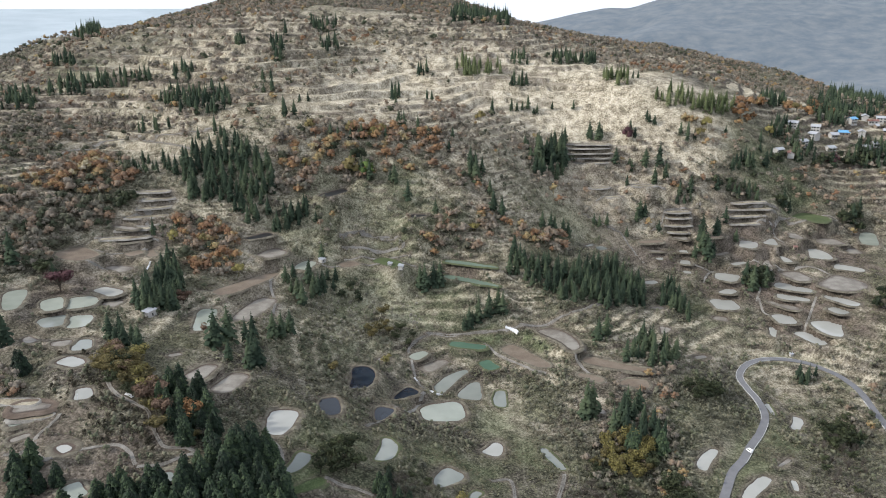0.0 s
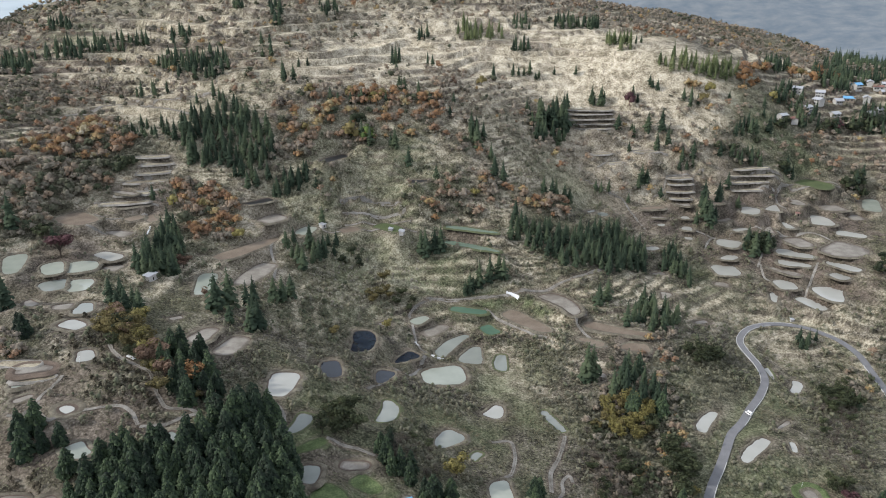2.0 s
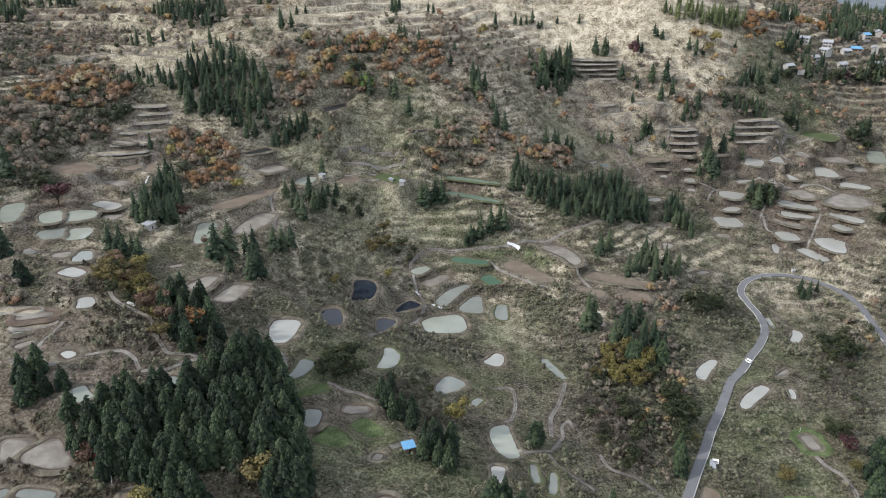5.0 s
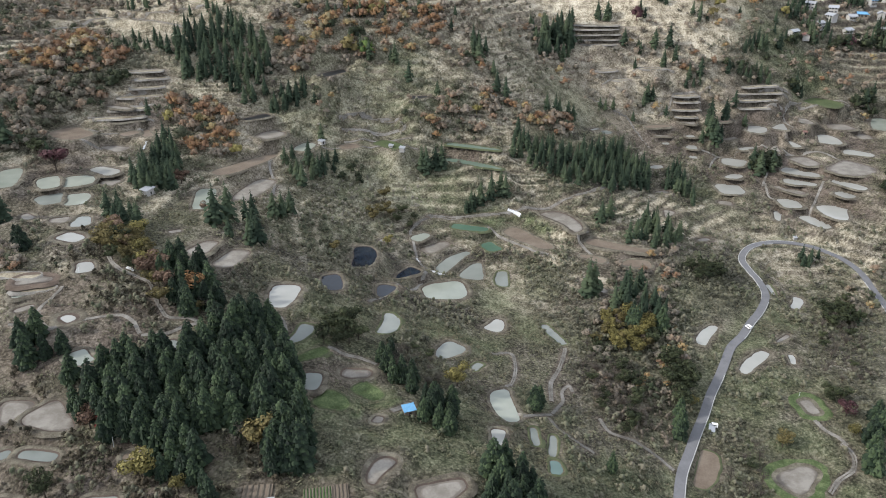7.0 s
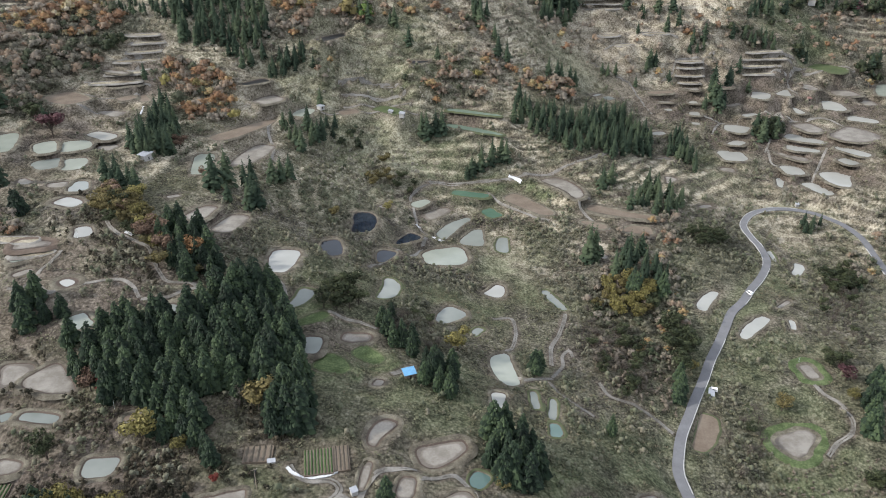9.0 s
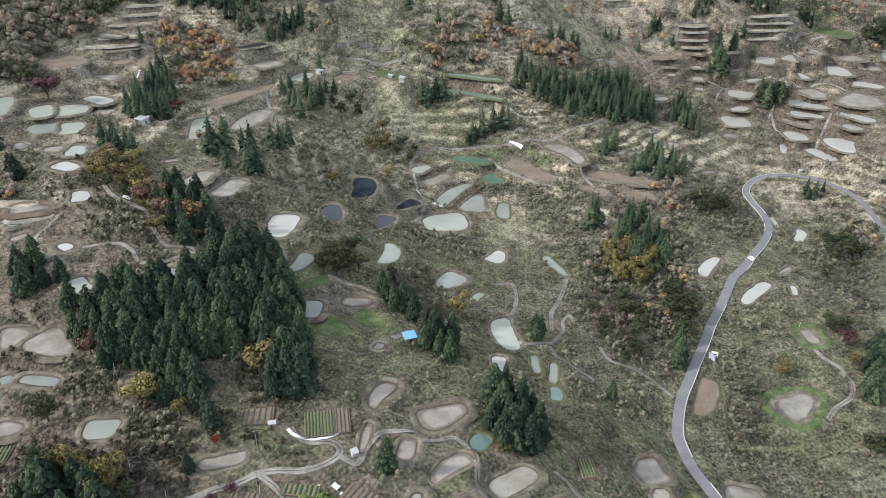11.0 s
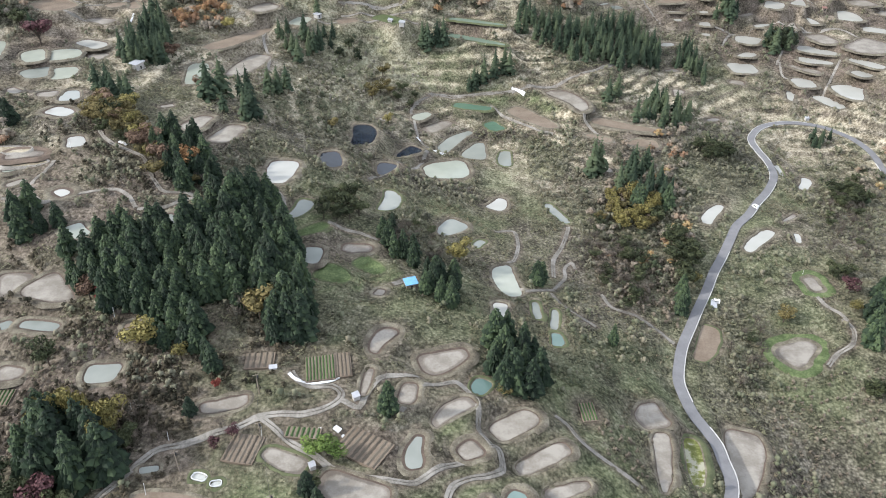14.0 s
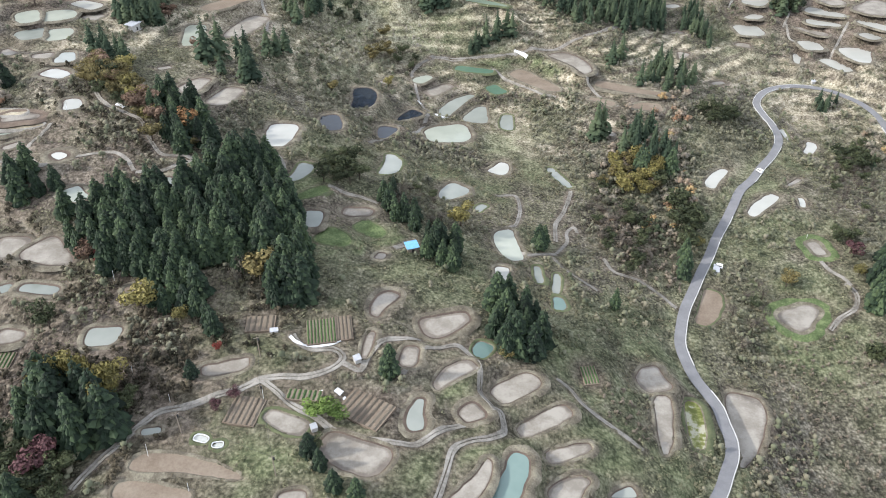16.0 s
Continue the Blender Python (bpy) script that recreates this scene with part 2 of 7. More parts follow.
LEAVES = {
    "evergreen": leafy("dark_broadleaf", [(0.1, (0.014, 0.022, 0.011)), (0.9, (0.090, 0.105, 0.050))]),
    "orange": leafy("orange_leaves", [(0.1, (0.11, 0.062, 0.030)), (0.5, (0.25, 0.135, 0.060)), (0.9, (0.42, 0.245, 0.12))]),
    "rust": leafy("rust_leaves", [(0.1, (0.075, 0.047, 0.034)), (0.5, (0.17, 0.110, 0.075)), (0.9, (0.30, 0.21, 0.15))]),
    "yellow": leafy("yellow_leaves", [(0.1, (0.078, 0.073, 0.026)), (0.5, (0.185, 0.160, 0.054)), (0.9, (0.31, 0.27, 0.098))]),
    "ochre": leafy("ochre_leaves", [(0.1, (0.056, 0.052, 0.022)), (0.5, (0.135, 0.112, 0.045)), (0.9, (0.23, 0.188, 0.078))]),
    "lime": leafy("light_green_leaves", [(0.1, (0.06, 0.10, 0.025)), (0.9, (0.20, 0.29, 0.075))]),
    "red": leafy("red_leaves", [(0.1, (0.10, 0.022, 0.018)), (0.9, (0.26, 0.062, 0.045))]),
    "plum": leafy("plum_leaves", [(0.1, (0.045, 0.022, 0.025)), (0.9, (0.14, 0.065, 0.070))]),
    "bare": leafy("bare_twigs", [(0.1, (0.050, 0.043, 0.036)), (0.9, (0.135, 0.115, 0.095))]),
}
# dusky: dense brown brush, darkened further to paint in shade on the left slope
COVERT = {"dusky": scrubby("dusky_thicket", [(0.15, (0.020, 0.020, 0.014)), (0.45, (0.048, 0.044, 0.031)), (0.7, (0.090, 0.076, 0.053)), (0.9, (0.18, 0.148, 0.105))], 0.06),
          "olive": scrubby("olive_thicket", [(0.15, (0.080, 0.080, 0.062)), (0.45, (0.150, 0.150, 0.108)), (0.7, (0.22, 0.212, 0.155)), (0.9, (0.36, 0.335, 0.27))], 0.05),
          "brown": scrubby("brown_thicket", [(0.15, (0.075, 0.066, 0.054)), (0.4, (0.145, 0.125, 0.100)), (0.65, (0.21, 0.178, 0.138)), (0.9, (0.33, 0.285, 0.225))], 0.05),
          # Lighter copy of the olive thicket; hazy sunlight is put into this tone.
          "pale": scrubby("pale_thicket", [(0.15, (0.16, 0.145, 0.12)), (0.5, (0.29, 0.27, 0.215)), (0.9, (0.48, 0.44, 0.37))], 0.05)}
BARK = earthy("bark", [(0.3, (0.055, 0.042, 0.033)), (0.7, (0.13, 0.105, 0.085))], 0.8, 6)
BUSH = scrubby("mixed_bushes", [(0.12, (0.045, 0.055, 0.036)), (0.35, (0.110, 0.122, 0.078)), (0.5, (0.175, 0.182, 0.122)), (0.65, (0.205, 0.190, 0.138)), (0.9, (0.29, 0.265, 0.205))], 0.14, 0.34)
SCRUB = scrubby("bare_scrub", [(0.15, (0.090, 0.092, 0.062)), (0.38, (0.172, 0.168, 0.108)), (0.55, (0.218, 0.215, 0.134)), (0.7, (0.30, 0.29, 0.198)), (0.9, (0.46, 0.43, 0.325))])
REEDS = scrubby("dry_reeds", [(0.2, (0.11, 0.092, 0.062)), (0.5, (0.20, 0.172, 0.118)), (0.85, (0.31, 0.27, 0.195))])
WOODLAND = crown_material("woodland_crowns", [(0.0, (0.030, 0.042, 0.024)), (0.14, (0.075, 0.080, 0.052)), (0.28, (0.120, 0.112, 0.086)), (0.44, (0.205, 0.178, 0.145)), (0.56, (0.215, 0.165, 0.120)),
                                                 (0.68, (0.180, 0.105, 0.064)), (0.80, (0.245, 0.148, 0.076)), (0.90, (0.25, 0.205, 0.105)), (1.0, (0.36, 0.32, 0.24))])
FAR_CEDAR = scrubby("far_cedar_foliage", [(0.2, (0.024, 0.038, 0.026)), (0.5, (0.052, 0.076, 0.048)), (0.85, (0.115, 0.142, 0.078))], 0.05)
# Far cedar tone again, lightened to paint in sun on the shoulder.
LIT_CEDAR = scrubby("sunlit_cedar_foliage", [(0.2, (0.055, 0.075, 0.035)), (0.5, (0.115, 0.140, 0.065)), (0.85, (0.20, 0.22, 0.11))], 0.05)
MOUNTAIN = backdrop_material("far_mountain_painted_haze", (0.36, 0.47, 0.61), 0.26, ((0.010, 0.017, 0.024), (0.080, 0.078, 0.070)), 0.02)
PLAIN_HAZE = backdrop_material("far_plain_painted_haze", (0.58, 0.70, 0.82), 0.40, ((0.08, 0.10, 0.11), (0.17, 0.19, 0.20)), 0.004)
PLASTER = plain("pale_plaster", (0.36, 0.35, 0.33), 0.8)
TIMBER = plain("weathered_timber", (0.20, 0.165, 0.13), 0.85)
ROOF_GREY = plain("grey_metal_roof", (0.30, 0.31, 0.33), 0.5)
ROOF_WHITE = plain("white_metal_roof", (0.31, 0.32, 0.34), 0.45)
ROOF_BLUE = plain("blue_sheet_roof", (0.11, 0.29, 0.48), 0.5)
ROOF_RUST = plain("rust_red_roof", (0.17, 0.085, 0.068), 0.7)
GLASS = plain("dark_window_glass", (0.03, 0.035, 0.04), 0.1)
PAINT_WHITE = plain("white_car_paint", (0.78, 0.78, 0.78), 0.25)
RUBBER = plain("black_rubber", (0.02, 0.02, 0.02), 0.8)
SHEETING = plain("white_plastic_sheeting", (0.52, 0.53, 0.54), 0.5)
CROP = leafy("leafy_crop", [(0.1, (0.030, 0.058, 0.020)), (0.9, (0.082, 0.130, 0.048))])
STRAW = leafy("straw_mulch", [(0.1, (0.07, 0.057, 0.043)), (0.9, (0.17, 0.145, 0.112))])
DOORWAY_SHADE = plain("doorway_shade", (0.012, 0.011, 0.010), 0.9)

# ---- the lie of the land ----
rng = np.random.default_rng(7)
BROAD = [0, -6, -44, -15, 50, -20, 2, 2, 0, 0, 0, -7, 31, -12, -19, 23, 5, 0, 2, 11, 5, 22, -40, -65, 11, 8, 1, 2, 20, 31, 66, 149, 107, 52, -9, -1, -4, -8, 33, 7, -71, -47, -29, -49, -2, -9, -40, -7, 130, 132, 106, 159, 0, -29, -6, -22, -26, 52, 21, -153, -115, -165, -88]
FINE = [-1, -7, -11, -4, -3, 3, -16, -7, 0, 0, 0, -5, -6, 2, 3, 12, -11, 0, 4, 0, 0, -4, -1, 8, -1, -6, -2, 12, 11, 1, 0, -2, 5, 6, 3, -7, 12, -3, -5, 0, 8, -1, -10, -2, -12, -20, 16, -9, 0, 10, 14, 5, -4, -1, -14, 13, 1, -8, 13, 10, -3, -14, 0, 22, 14, 21, -22, -6, -15, -23, 0, 2, 6, -1, -10, 1, -8, 32, 17, 0]
BX, BY = [a.ravel() for a in np.meshgrid(np.arange(-4, 5) * 300.0, np.arange(0, 7) * 275.0)]
FX, FY = [a.ravel() for a in np.meshgrid(np.linspace(-340, 340, 10), np.linspace(110, 650, 8))]


def hills(x, y):
    """Height of the slopes without ponds and terraces."""
    x, y = np.asarray(x, float).ravel(), np.asarray(y, float).ravel()
    z = np.full(len(x), EYE - 200.0)
    for cx, cy, h in zip(BX, BY, BROAD):
        z += h * np.exp(-((x - cx) ** 2 + (y - cy) ** 2) / (2 * 260.0 ** 2))
    for cx, cy, h in zip(FX, FY, FINE):
        z += h * np.exp(-((x - cx) ** 2 + (y - cy) ** 2) / (2 * 65.0 ** 2))
    return z - 20.0 * np.exp(-((x - 420.0) / 170.0) ** 2 / 2 - ((y - 930.0) / 110.0) ** 2 / 2)


LATTICE = rng.random((256, 256))


def rough(x, y, size):
    """Smooth value noise, 0 to 1."""
    u, v = x / size + 900.0, y / size + 900.0
    i, j = np.floor(u).astype(int), np.floor(v).astype(int)
    a, b = u - i, v - j
    a, b = a * a * (3 - 2 * a), b * b * (3 - 2 * b)
    g = lambda p, q: LATTICE[p % 256, q % 256]
    return (g(i, j) * (1 - a) + g(i + 1, j) * a) * (1 - b) + (g(i, j + 1) * (1 - a) + g(i + 1, j + 1) * a) * b


# ponds and fields: x, y, half length, half width, turn, taper, bend, fill, width of the bank
POND_PLAN = []
POND_PLAN += [
    (-38.2, 114.0, 3.6, 1.9, 175, -0.38, 0.24, "silt", 1.1),
    (-73.7, 116.2, 9.9, 2.6, 174, 0.35, 0.06, "field", 1.0),
    (7.6, 121.3, 8.0, 2.1, 55, -0.29, 0.70, "silt", 1.4),
    (32.8, 123.2, 6.1, 3.4, 44, -0.44, -0.31, "silt", 1.1),
    (17.1, 123.5, 8.6, 3.1, 68, -0.05, 0.20, "teal", 2.2),
    (-66.6, 123.5, 14.7, 2.5, 171, 0.47, 0.70, "field", 1.0),
    (47.9, 126.2, 3.5, 1.4, 16, 0.60, -0.12, "grey", 1.5),
    (-24.2, 127.6, 9.5, 5.0, 155, -0.20, -0.22, "silt", 1.6),
    (-60.3, 130.0, 1.4, 0.9, 7, 0.07, 0.14, "liner", 0.7),
    (-65.2, 132.2, 2.0, 1.1, 164, 0.01, 0.14, "liner", 0.7),
    (-79.9, 135.5, 2.7, 1.4, 12, -0.06, 0.02, "grey", 1.0),
]
POND_PLAN += [
    (34.2, 136.3, 6.8, 2.1, 20, -0.15, -0.03, "silt", 0.9),
    (-43.5, 137.2, 6.8, 2.9, 155, -0.17, -0.13, "silt", 0.7),
    (-8.2, 141.7, 5.5, 2.1, 86, -0.26, -0.39, "grey", 3.0),
    (6.9, 144.1, 3.2, 2.9, 33, 0.15, -0.05, "silt", 2.5),
    (28.2, 145.9, 8.9, 2.8, 30, 0.10, 0.10, "silt", 0.9),
    (-64.4, 157.0, 6.8, 2.5, 18, -0.03, 0.30, "silt", 1.8),
    (20.8, 157.2, 7.5, 3.8, 33, 0.03, -0.02, "silt", 1.4),
    (68.4, 158.5, 11.9, 2.5, 79, 0.31, 0.11, "silt", 1.1),
    (2.0, 158.6, 7.7, 2.6, 40, 0.22, -0.70, "silt", 0.9),
    (80.4, 162.6, 9.7, 2.6, 82, 0.09, 0.15, "algae", 1.8),
    (-11.2, 163.9, 4.2, 2.5, 81, -0.00, 0.01, "silt", 1.8),
]
POND_PLAN += [
    (98.5, 165.0, 16.6, 5.0, 69, 0.58, 0.33, "silt", 1.8),
    (-23.8, 167.0, 5.8, 1.1, 83, -0.00, -0.06, "silt", 1.4),
    (11.3, 171.1, 3.2, 2.8, 58, 0.10, -0.04, "teal", 0.8),
    (-105.9, 171.3, 5.0, 3.9, 7, -0.02, 0.19, "grey", 2.0),
    (-137.3, 174.7, 4.0, 2.8, 0, -0.33, 0.09, "silt", 2.2),
    (69.6, 178.7, 5.6, 4.7, 105, -0.13, -0.33, "silt", 1.4),
    (-0.1, 181.3, 7.9, 4.3, 24, -0.42, 0.18, "silt", 2.9),
    (-20.8, 187.3, 6.2, 2.6, 62, 0.20, -0.49, "silt", 2.9),
    (-101.8, 190.1, 3.0, 1.8, 1, 0.14, -0.19, "field", 2.0),
    (-135.1, 193.2, 6.5, 2.2, 173, 0.05, 0.00, "grey", 2.5),
    (-147.5, 195.1, 2.1, 1.9, 128, -0.16, 0.22, "grey", 2.0),
]
POND_PLAN += [
    (40.9, 207.6, 3.4, 2.2, 90, -0.14, 0.10, "teal", 0.8),
    (-136.7, 208.5, 9.9, 5.4, 146, 0.56, -0.15, "silt", 2.2),
    (-153.9, 213.5, 6.6, 4.4, 92, 0.60, 0.11, "silt", 1.8),
    (-23.4, 215.2, 1.8, 1.7, 74, 0.00, 0.08, "silt", 1.5),
    (20.3, 216.9, 6.0, 2.1, 81, 0.60, 0.03, "white", 1.2),
    (41.8, 221.7, 6.2, 1.5, 82, -0.01, 0.20, "grey", 0.8),
    (140.0, 223.5, 8.8, 5.1, 34, -0.39, -0.03, "silt", 6.6),
    (35.2, 225.4, 5.1, 1.5, 92, -0.05, -0.00, "grey", 0.8),
    (103.7, 225.5, 11.4, 3.9, 63, 0.10, 0.37, "field", 0.8),
    (-50.3, 232.8, 5.4, 4.1, 87, -0.01, -0.01, "grey", 2.5),
    (-138.5, 237.7, 5.5, 3.6, 135, 0.05, -0.33, "milk", 2.0),
]
POND_PLAN += [
    (-34.4, 244.1, 5.5, 2.8, 176, -0.05, -0.00, "silt", 3.0),
    (-105.2, 244.3, 3.4, 2.6, 141, -0.04, -0.26, "grey", 3.5),
    (25.1, 244.9, 10.5, 4.3, 102, 0.15, -0.28, "milk", 1.2),
    (-153.1, 260.5, 3.4, 2.1, 145, -0.11, 0.24, "white", 5.0),
    (159.1, 260.5, 4.7, 2.7, 97, 0.08, 0.05, "silt", 5.8),
    (-59.5, 264.1, 7.7, 3.1, 70, 0.35, 0.36, "grey", 0.8),
    (-175.2, 269.0, 3.7, 1.5, 45, -0.08, -0.02, "silt", 2.0),
    (15.0, 275.1, 3.3, 1.9, 58, 0.06, -0.20, "grey", 0.8),
    (-179.5, 279.3, 5.2, 2.7, 21, -0.37, 0.02, "milk", 2.0),
    (2.6, 284.9, 6.8, 5.0, 47, 0.26, -0.04, "grey", 1.2),
    (-179.7, 287.8, 7.3, 3.2, 10, -0.29, -0.15, "silt", 4.0),
]
POND_PLAN += [
    (-71.8, 291.4, 10.0, 6.0, 89, 0.24, -0.07, "white", 2.5),
    (146.7, 292.2, 12.4, 2.9, 44, 0.09, -0.26, "white", 1.0),
    (165.8, 294.6, 4.2, 1.4, 77, 0.02, 0.14, "white", 1.0),
    (-160.3, 295.4, 5.2, 3.7, 115, -0.16, 0.27, "white", 2.0),
    (-25.1, 295.4, 9.1, 4.0, 86, -0.16, 0.70, "grey", 0.6),
    (131.1, 313.7, 10.5, 2.9, 52, -0.10, -0.45, "white", 1.0),
    (-99.9, 314.1, 9.7, 5.5, 68, -0.02, 0.08, "silt", 1.5),
    (169.8, 314.4, 5.4, 1.1, 39, 0.19, 0.11, "silt", 1.0),
    (55.4, 316.2, 10.1, 2.1, 115, -0.01, -0.13, "grey", 0.8),
    (-114.5, 318.7, 8.1, 4.7, 68, -0.22, -0.14, "silt", 2.5),
    (-54.0, 319.6, 8.1, 4.5, 110, 0.10, -0.08, "dark", 1.2),
]
POND_PLAN += [
    (-177.5, 321.8, 6.4, 4.1, 155, 0.11, 0.10, "white", 3.5),
    (26.9, 322.3, 5.7, 3.9, 61, -0.31, 0.29, "white", 2.0),
    (-29.7, 331.0, 6.4, 4.0, 75, 0.44, -0.10, "dark", 1.0),
    (-131.9, 332.4, 2.8, 1.8, 29, 0.01, 0.00, "silt", 1.0),
    (-179.6, 338.3, 6.5, 4.3, 104, -0.30, 0.08, "grey", 1.5),
    (-191.2, 339.5, 4.6, 3.3, 10, 0.24, 0.21, "silt", 1.5),
    (-208.9, 343.0, 4.5, 2.5, 141, -0.18, -0.36, "silt", 1.5),
    (0.8, 354.0, 11.5, 9.3, 9, 0.18, 0.05, "milk", 3.0),
    (86.8, 355.2, 3.7, 2.2, 124, -0.06, 0.12, "silt", 1.5),
    (-206.0, 361.3, 7.7, 6.2, 118, 0.25, -0.20, "grey", 1.2),
    (-193.0, 363.1, 8.5, 6.3, 104, 0.12, -0.02, "milk", 1.2),
]
POND_PLAN += [
    (199.4, 363.3, 7.3, 2.7, 59, 0.11, 0.35, "white", 1.0),
    (-20.0, 364.2, 7.6, 3.5, 44, 0.53, -0.07, "dark", 1.0),
    (-43.8, 367.5, 12.4, 6.2, 92, 0.02, 0.35, "dark", 1.2),
    (33.8, 374.6, 9.2, 3.5, 86, 0.02, -0.25, "grey", 0.8),
    (188.7, 374.8, 6.7, 1.5, 84, -0.01, -0.11, "white", 0.8),
    (110.9, 378.7, 8.0, 4.7, 173, -0.22, 0.32, "field", 2.0),
    (-235.3, 378.9, 15.5, 5.5, 112, 0.24, -0.02, "milk", 2.0),
    (-214.2, 379.0, 10.0, 5.6, 118, 0.07, -0.26, "milk", 1.2),
    (-132.0, 380.8, 15.4, 5.1, 97, 0.21, 0.10, "milk", 1.5),
    (18.1, 382.7, 10.6, 5.5, 76, -0.51, -0.13, "grey", 1.0),
    (-200.9, 384.0, 8.8, 7.7, 107, -0.07, 0.35, "milk", 1.2),
]
POND_PLAN += [
    (87.1, 386.0, 7.6, 2.8, 147, -0.28, 0.05, "field", 2.0),
    (-184.1, 387.0, 4.7, 4.6, 55, -0.23, -0.07, "silt", 2.0),
    (5.8, 391.3, 15.9, 4.0, 57, -0.24, -0.59, "grey", 1.0),
    (104.4, 396.6, 20.1, 4.1, 157, 0.39, -0.47, "field", 3.0),
    (-34.3, 398.4, 2.8, 2.6, 137, 0.12, 0.01, "silt", 1.5),
    (-192.2, 399.2, 9.3, 4.7, 150, -0.13, 0.16, "white", 2.5),
    (-3.9, 404.2, 10.0, 4.6, 42, -0.20, -0.05, "silt", 1.2),
    (-110.8, 406.3, 18.0, 7.0, 73, 0.11, -0.09, "silt", 1.2),
    (29.2, 407.2, 6.6, 4.4, 123, 0.00, -0.24, "green", 1.0),
    (52.0, 411.2, 18.3, 5.9, 130, 0.24, -0.12, "field", 1.5),
    (-13.4, 411.8, 6.4, 4.0, 47, -0.20, -0.10, "milk", 1.2),
]
POND_PLAN += [
    (163.3, 420.7, 4.1, 1.9, 16, 0.05, -0.06, "silt", 1.0),
    (-196.7, 424.1, 9.0, 3.9, 161, -0.60, 0.25, "silt", 1.2),
    (75.7, 423.5, 16.8, 5.6, 119, 0.30, 0.70, "silt", 3.0),
    (16.7, 423.8, 11.5, 4.0, 165, 0.11, -0.23, "green", 1.0),
    (-222.1, 429.5, 13.7, 9.5, 143, 0.09, -0.09, "field", 1.5),
    (-120.2, 431.8, 23.3, 6.0, 52, -0.28, 0.24, "field", 1.0),
    (-192.5, 441.0, 5.0, 4.4, 54, -0.05, 0.13, "field", 1.0),
    (146.4, 443.6, 5.8, 2.8, 66, 0.60, 0.28, "silt", 1.0),
    (-182.9, 444.3, 8.8, 2.4, 115, -0.60, -0.39, "field", 1.0),
    (244.0, 445.6, 10.7, 4.9, 115, 0.01, 0.15, "white", 2.0),
    (258.6, 450.8, 12.0, 8.3, 81, 0.38, -0.24, "white", 2.5),
]
POND_PLAN += [
    (-196.2, 452.9, 9.4, 3.2, 28, -0.04, 0.12, "field", 1.2),
    (223.7, 455.8, 8.2, 2.2, 68, 0.39, -0.26, "white", 1.2),
    (-89.1, 460.7, 8.2, 5.4, 76, -0.10, -0.15, "milk", 1.0),
    (-205.7, 463.0, 9.5, 2.3, 156, -0.15, 0.08, "silt", 1.5),
    (-111.3, 462.6, 8.8, 7.7, 55, 0.06, 0.08, "silt", 2.0),
    (270.8, 465.7, 6.1, 4.9, 114, -0.04, -0.07, "white", 2.0),
    (235.1, 466.7, 8.1, 6.7, 90, -0.02, 0.05, "white", 1.8),
    (-61.8, 469.7, 6.2, 5.6, 34, 0.01, -0.11, "field", 1.0),
    (20.1, 469.0, 20.5, 3.5, 150, 0.36, 0.02, "jade", 1.0),
    (148.5, 470.9, 4.7, 2.1, 17, 0.21, 0.09, "silt", 1.0),
    (193.1, 470.9, 4.7, 3.5, 162, -0.06, 0.11, "silt", 2.0),
]
POND_PLAN += [
    (-121.4, 473.2, 8.9, 3.8, 44, 0.18, 0.05, "black", 1.5),
    (-36.1, 476.5, 10.4, 5.5, 144, 0.00, 0.25, "grass", 1.0),
    (277.5, 475.6, 11.3, 4.8, 128, -0.11, -0.07, "white", 2.0),
    (20.4, 479.8, 19.1, 2.9, 158, 0.29, 0.00, "jade", 1.0),
    (239.8, 480.3, 10.4, 3.4, 134, -0.26, -0.03, "silt", 1.8),
    (249.2, 486.6, 10.7, 4.7, 154, 0.32, -0.13, "white", 1.8),
    (201.3, 487.0, 10.0, 8.8, 89, 0.00, 0.08, "white", 2.0),
    (287.4, 496.1, 16.5, 12.4, 33, 0.18, 0.21, "silt", 2.0),
    (254.8, 497.6, 13.4, 5.6, 147, 0.36, -0.09, "white", 1.8),
    (209.0, 501.2, 4.0, 6.7, 124, 0.25, -0.02, "white", 2.0),
    (152.9, 503.9, 4.9, 3.1, 17, 0.00, 0.01, "white", 1.5),
]
POND_PLAN += [
    (-14.9, 507.6, 6.5, 3.0, 15, -0.60, 0.02, "black", 1.0),
    (262.2, 512.2, 10.1, 7.5, 107, 0.01, 0.05, "silt", 2.0),
    (-76.2, 512.6, 12.4, 4.6, 55, -0.03, 0.09, "black", 1.0),
    (212.7, 516.5, 8.2, 8.2, 65, 0.17, -0.05, "white", 2.0),
    (305.6, 521.4, 10.0, 5.9, 151, 0.26, -0.01, "white", 2.0),
    (184.6, 522.0, 2.6, 2.8, 74, 0.15, -0.05, "white", 1.5),
    (110.5, 524.9, 3.7, 1.3, 37, 0.06, -0.04, "white", 1.5),
    (119.9, 527.6, 4.4, 3.9, 112, 0.02, 0.14, "grey", 1.0),
    (247.7, 529.8, 8.2, 2.7, 70, -0.49, -0.49, "silt", 1.5),
    (226.2, 530.7, 6.5, 2.6, 24, -0.13, -0.27, "white", 1.5),
    (185.8, 532.0, 4.7, 3.7, 74, -0.05, -0.18, "white", 2.0),
]
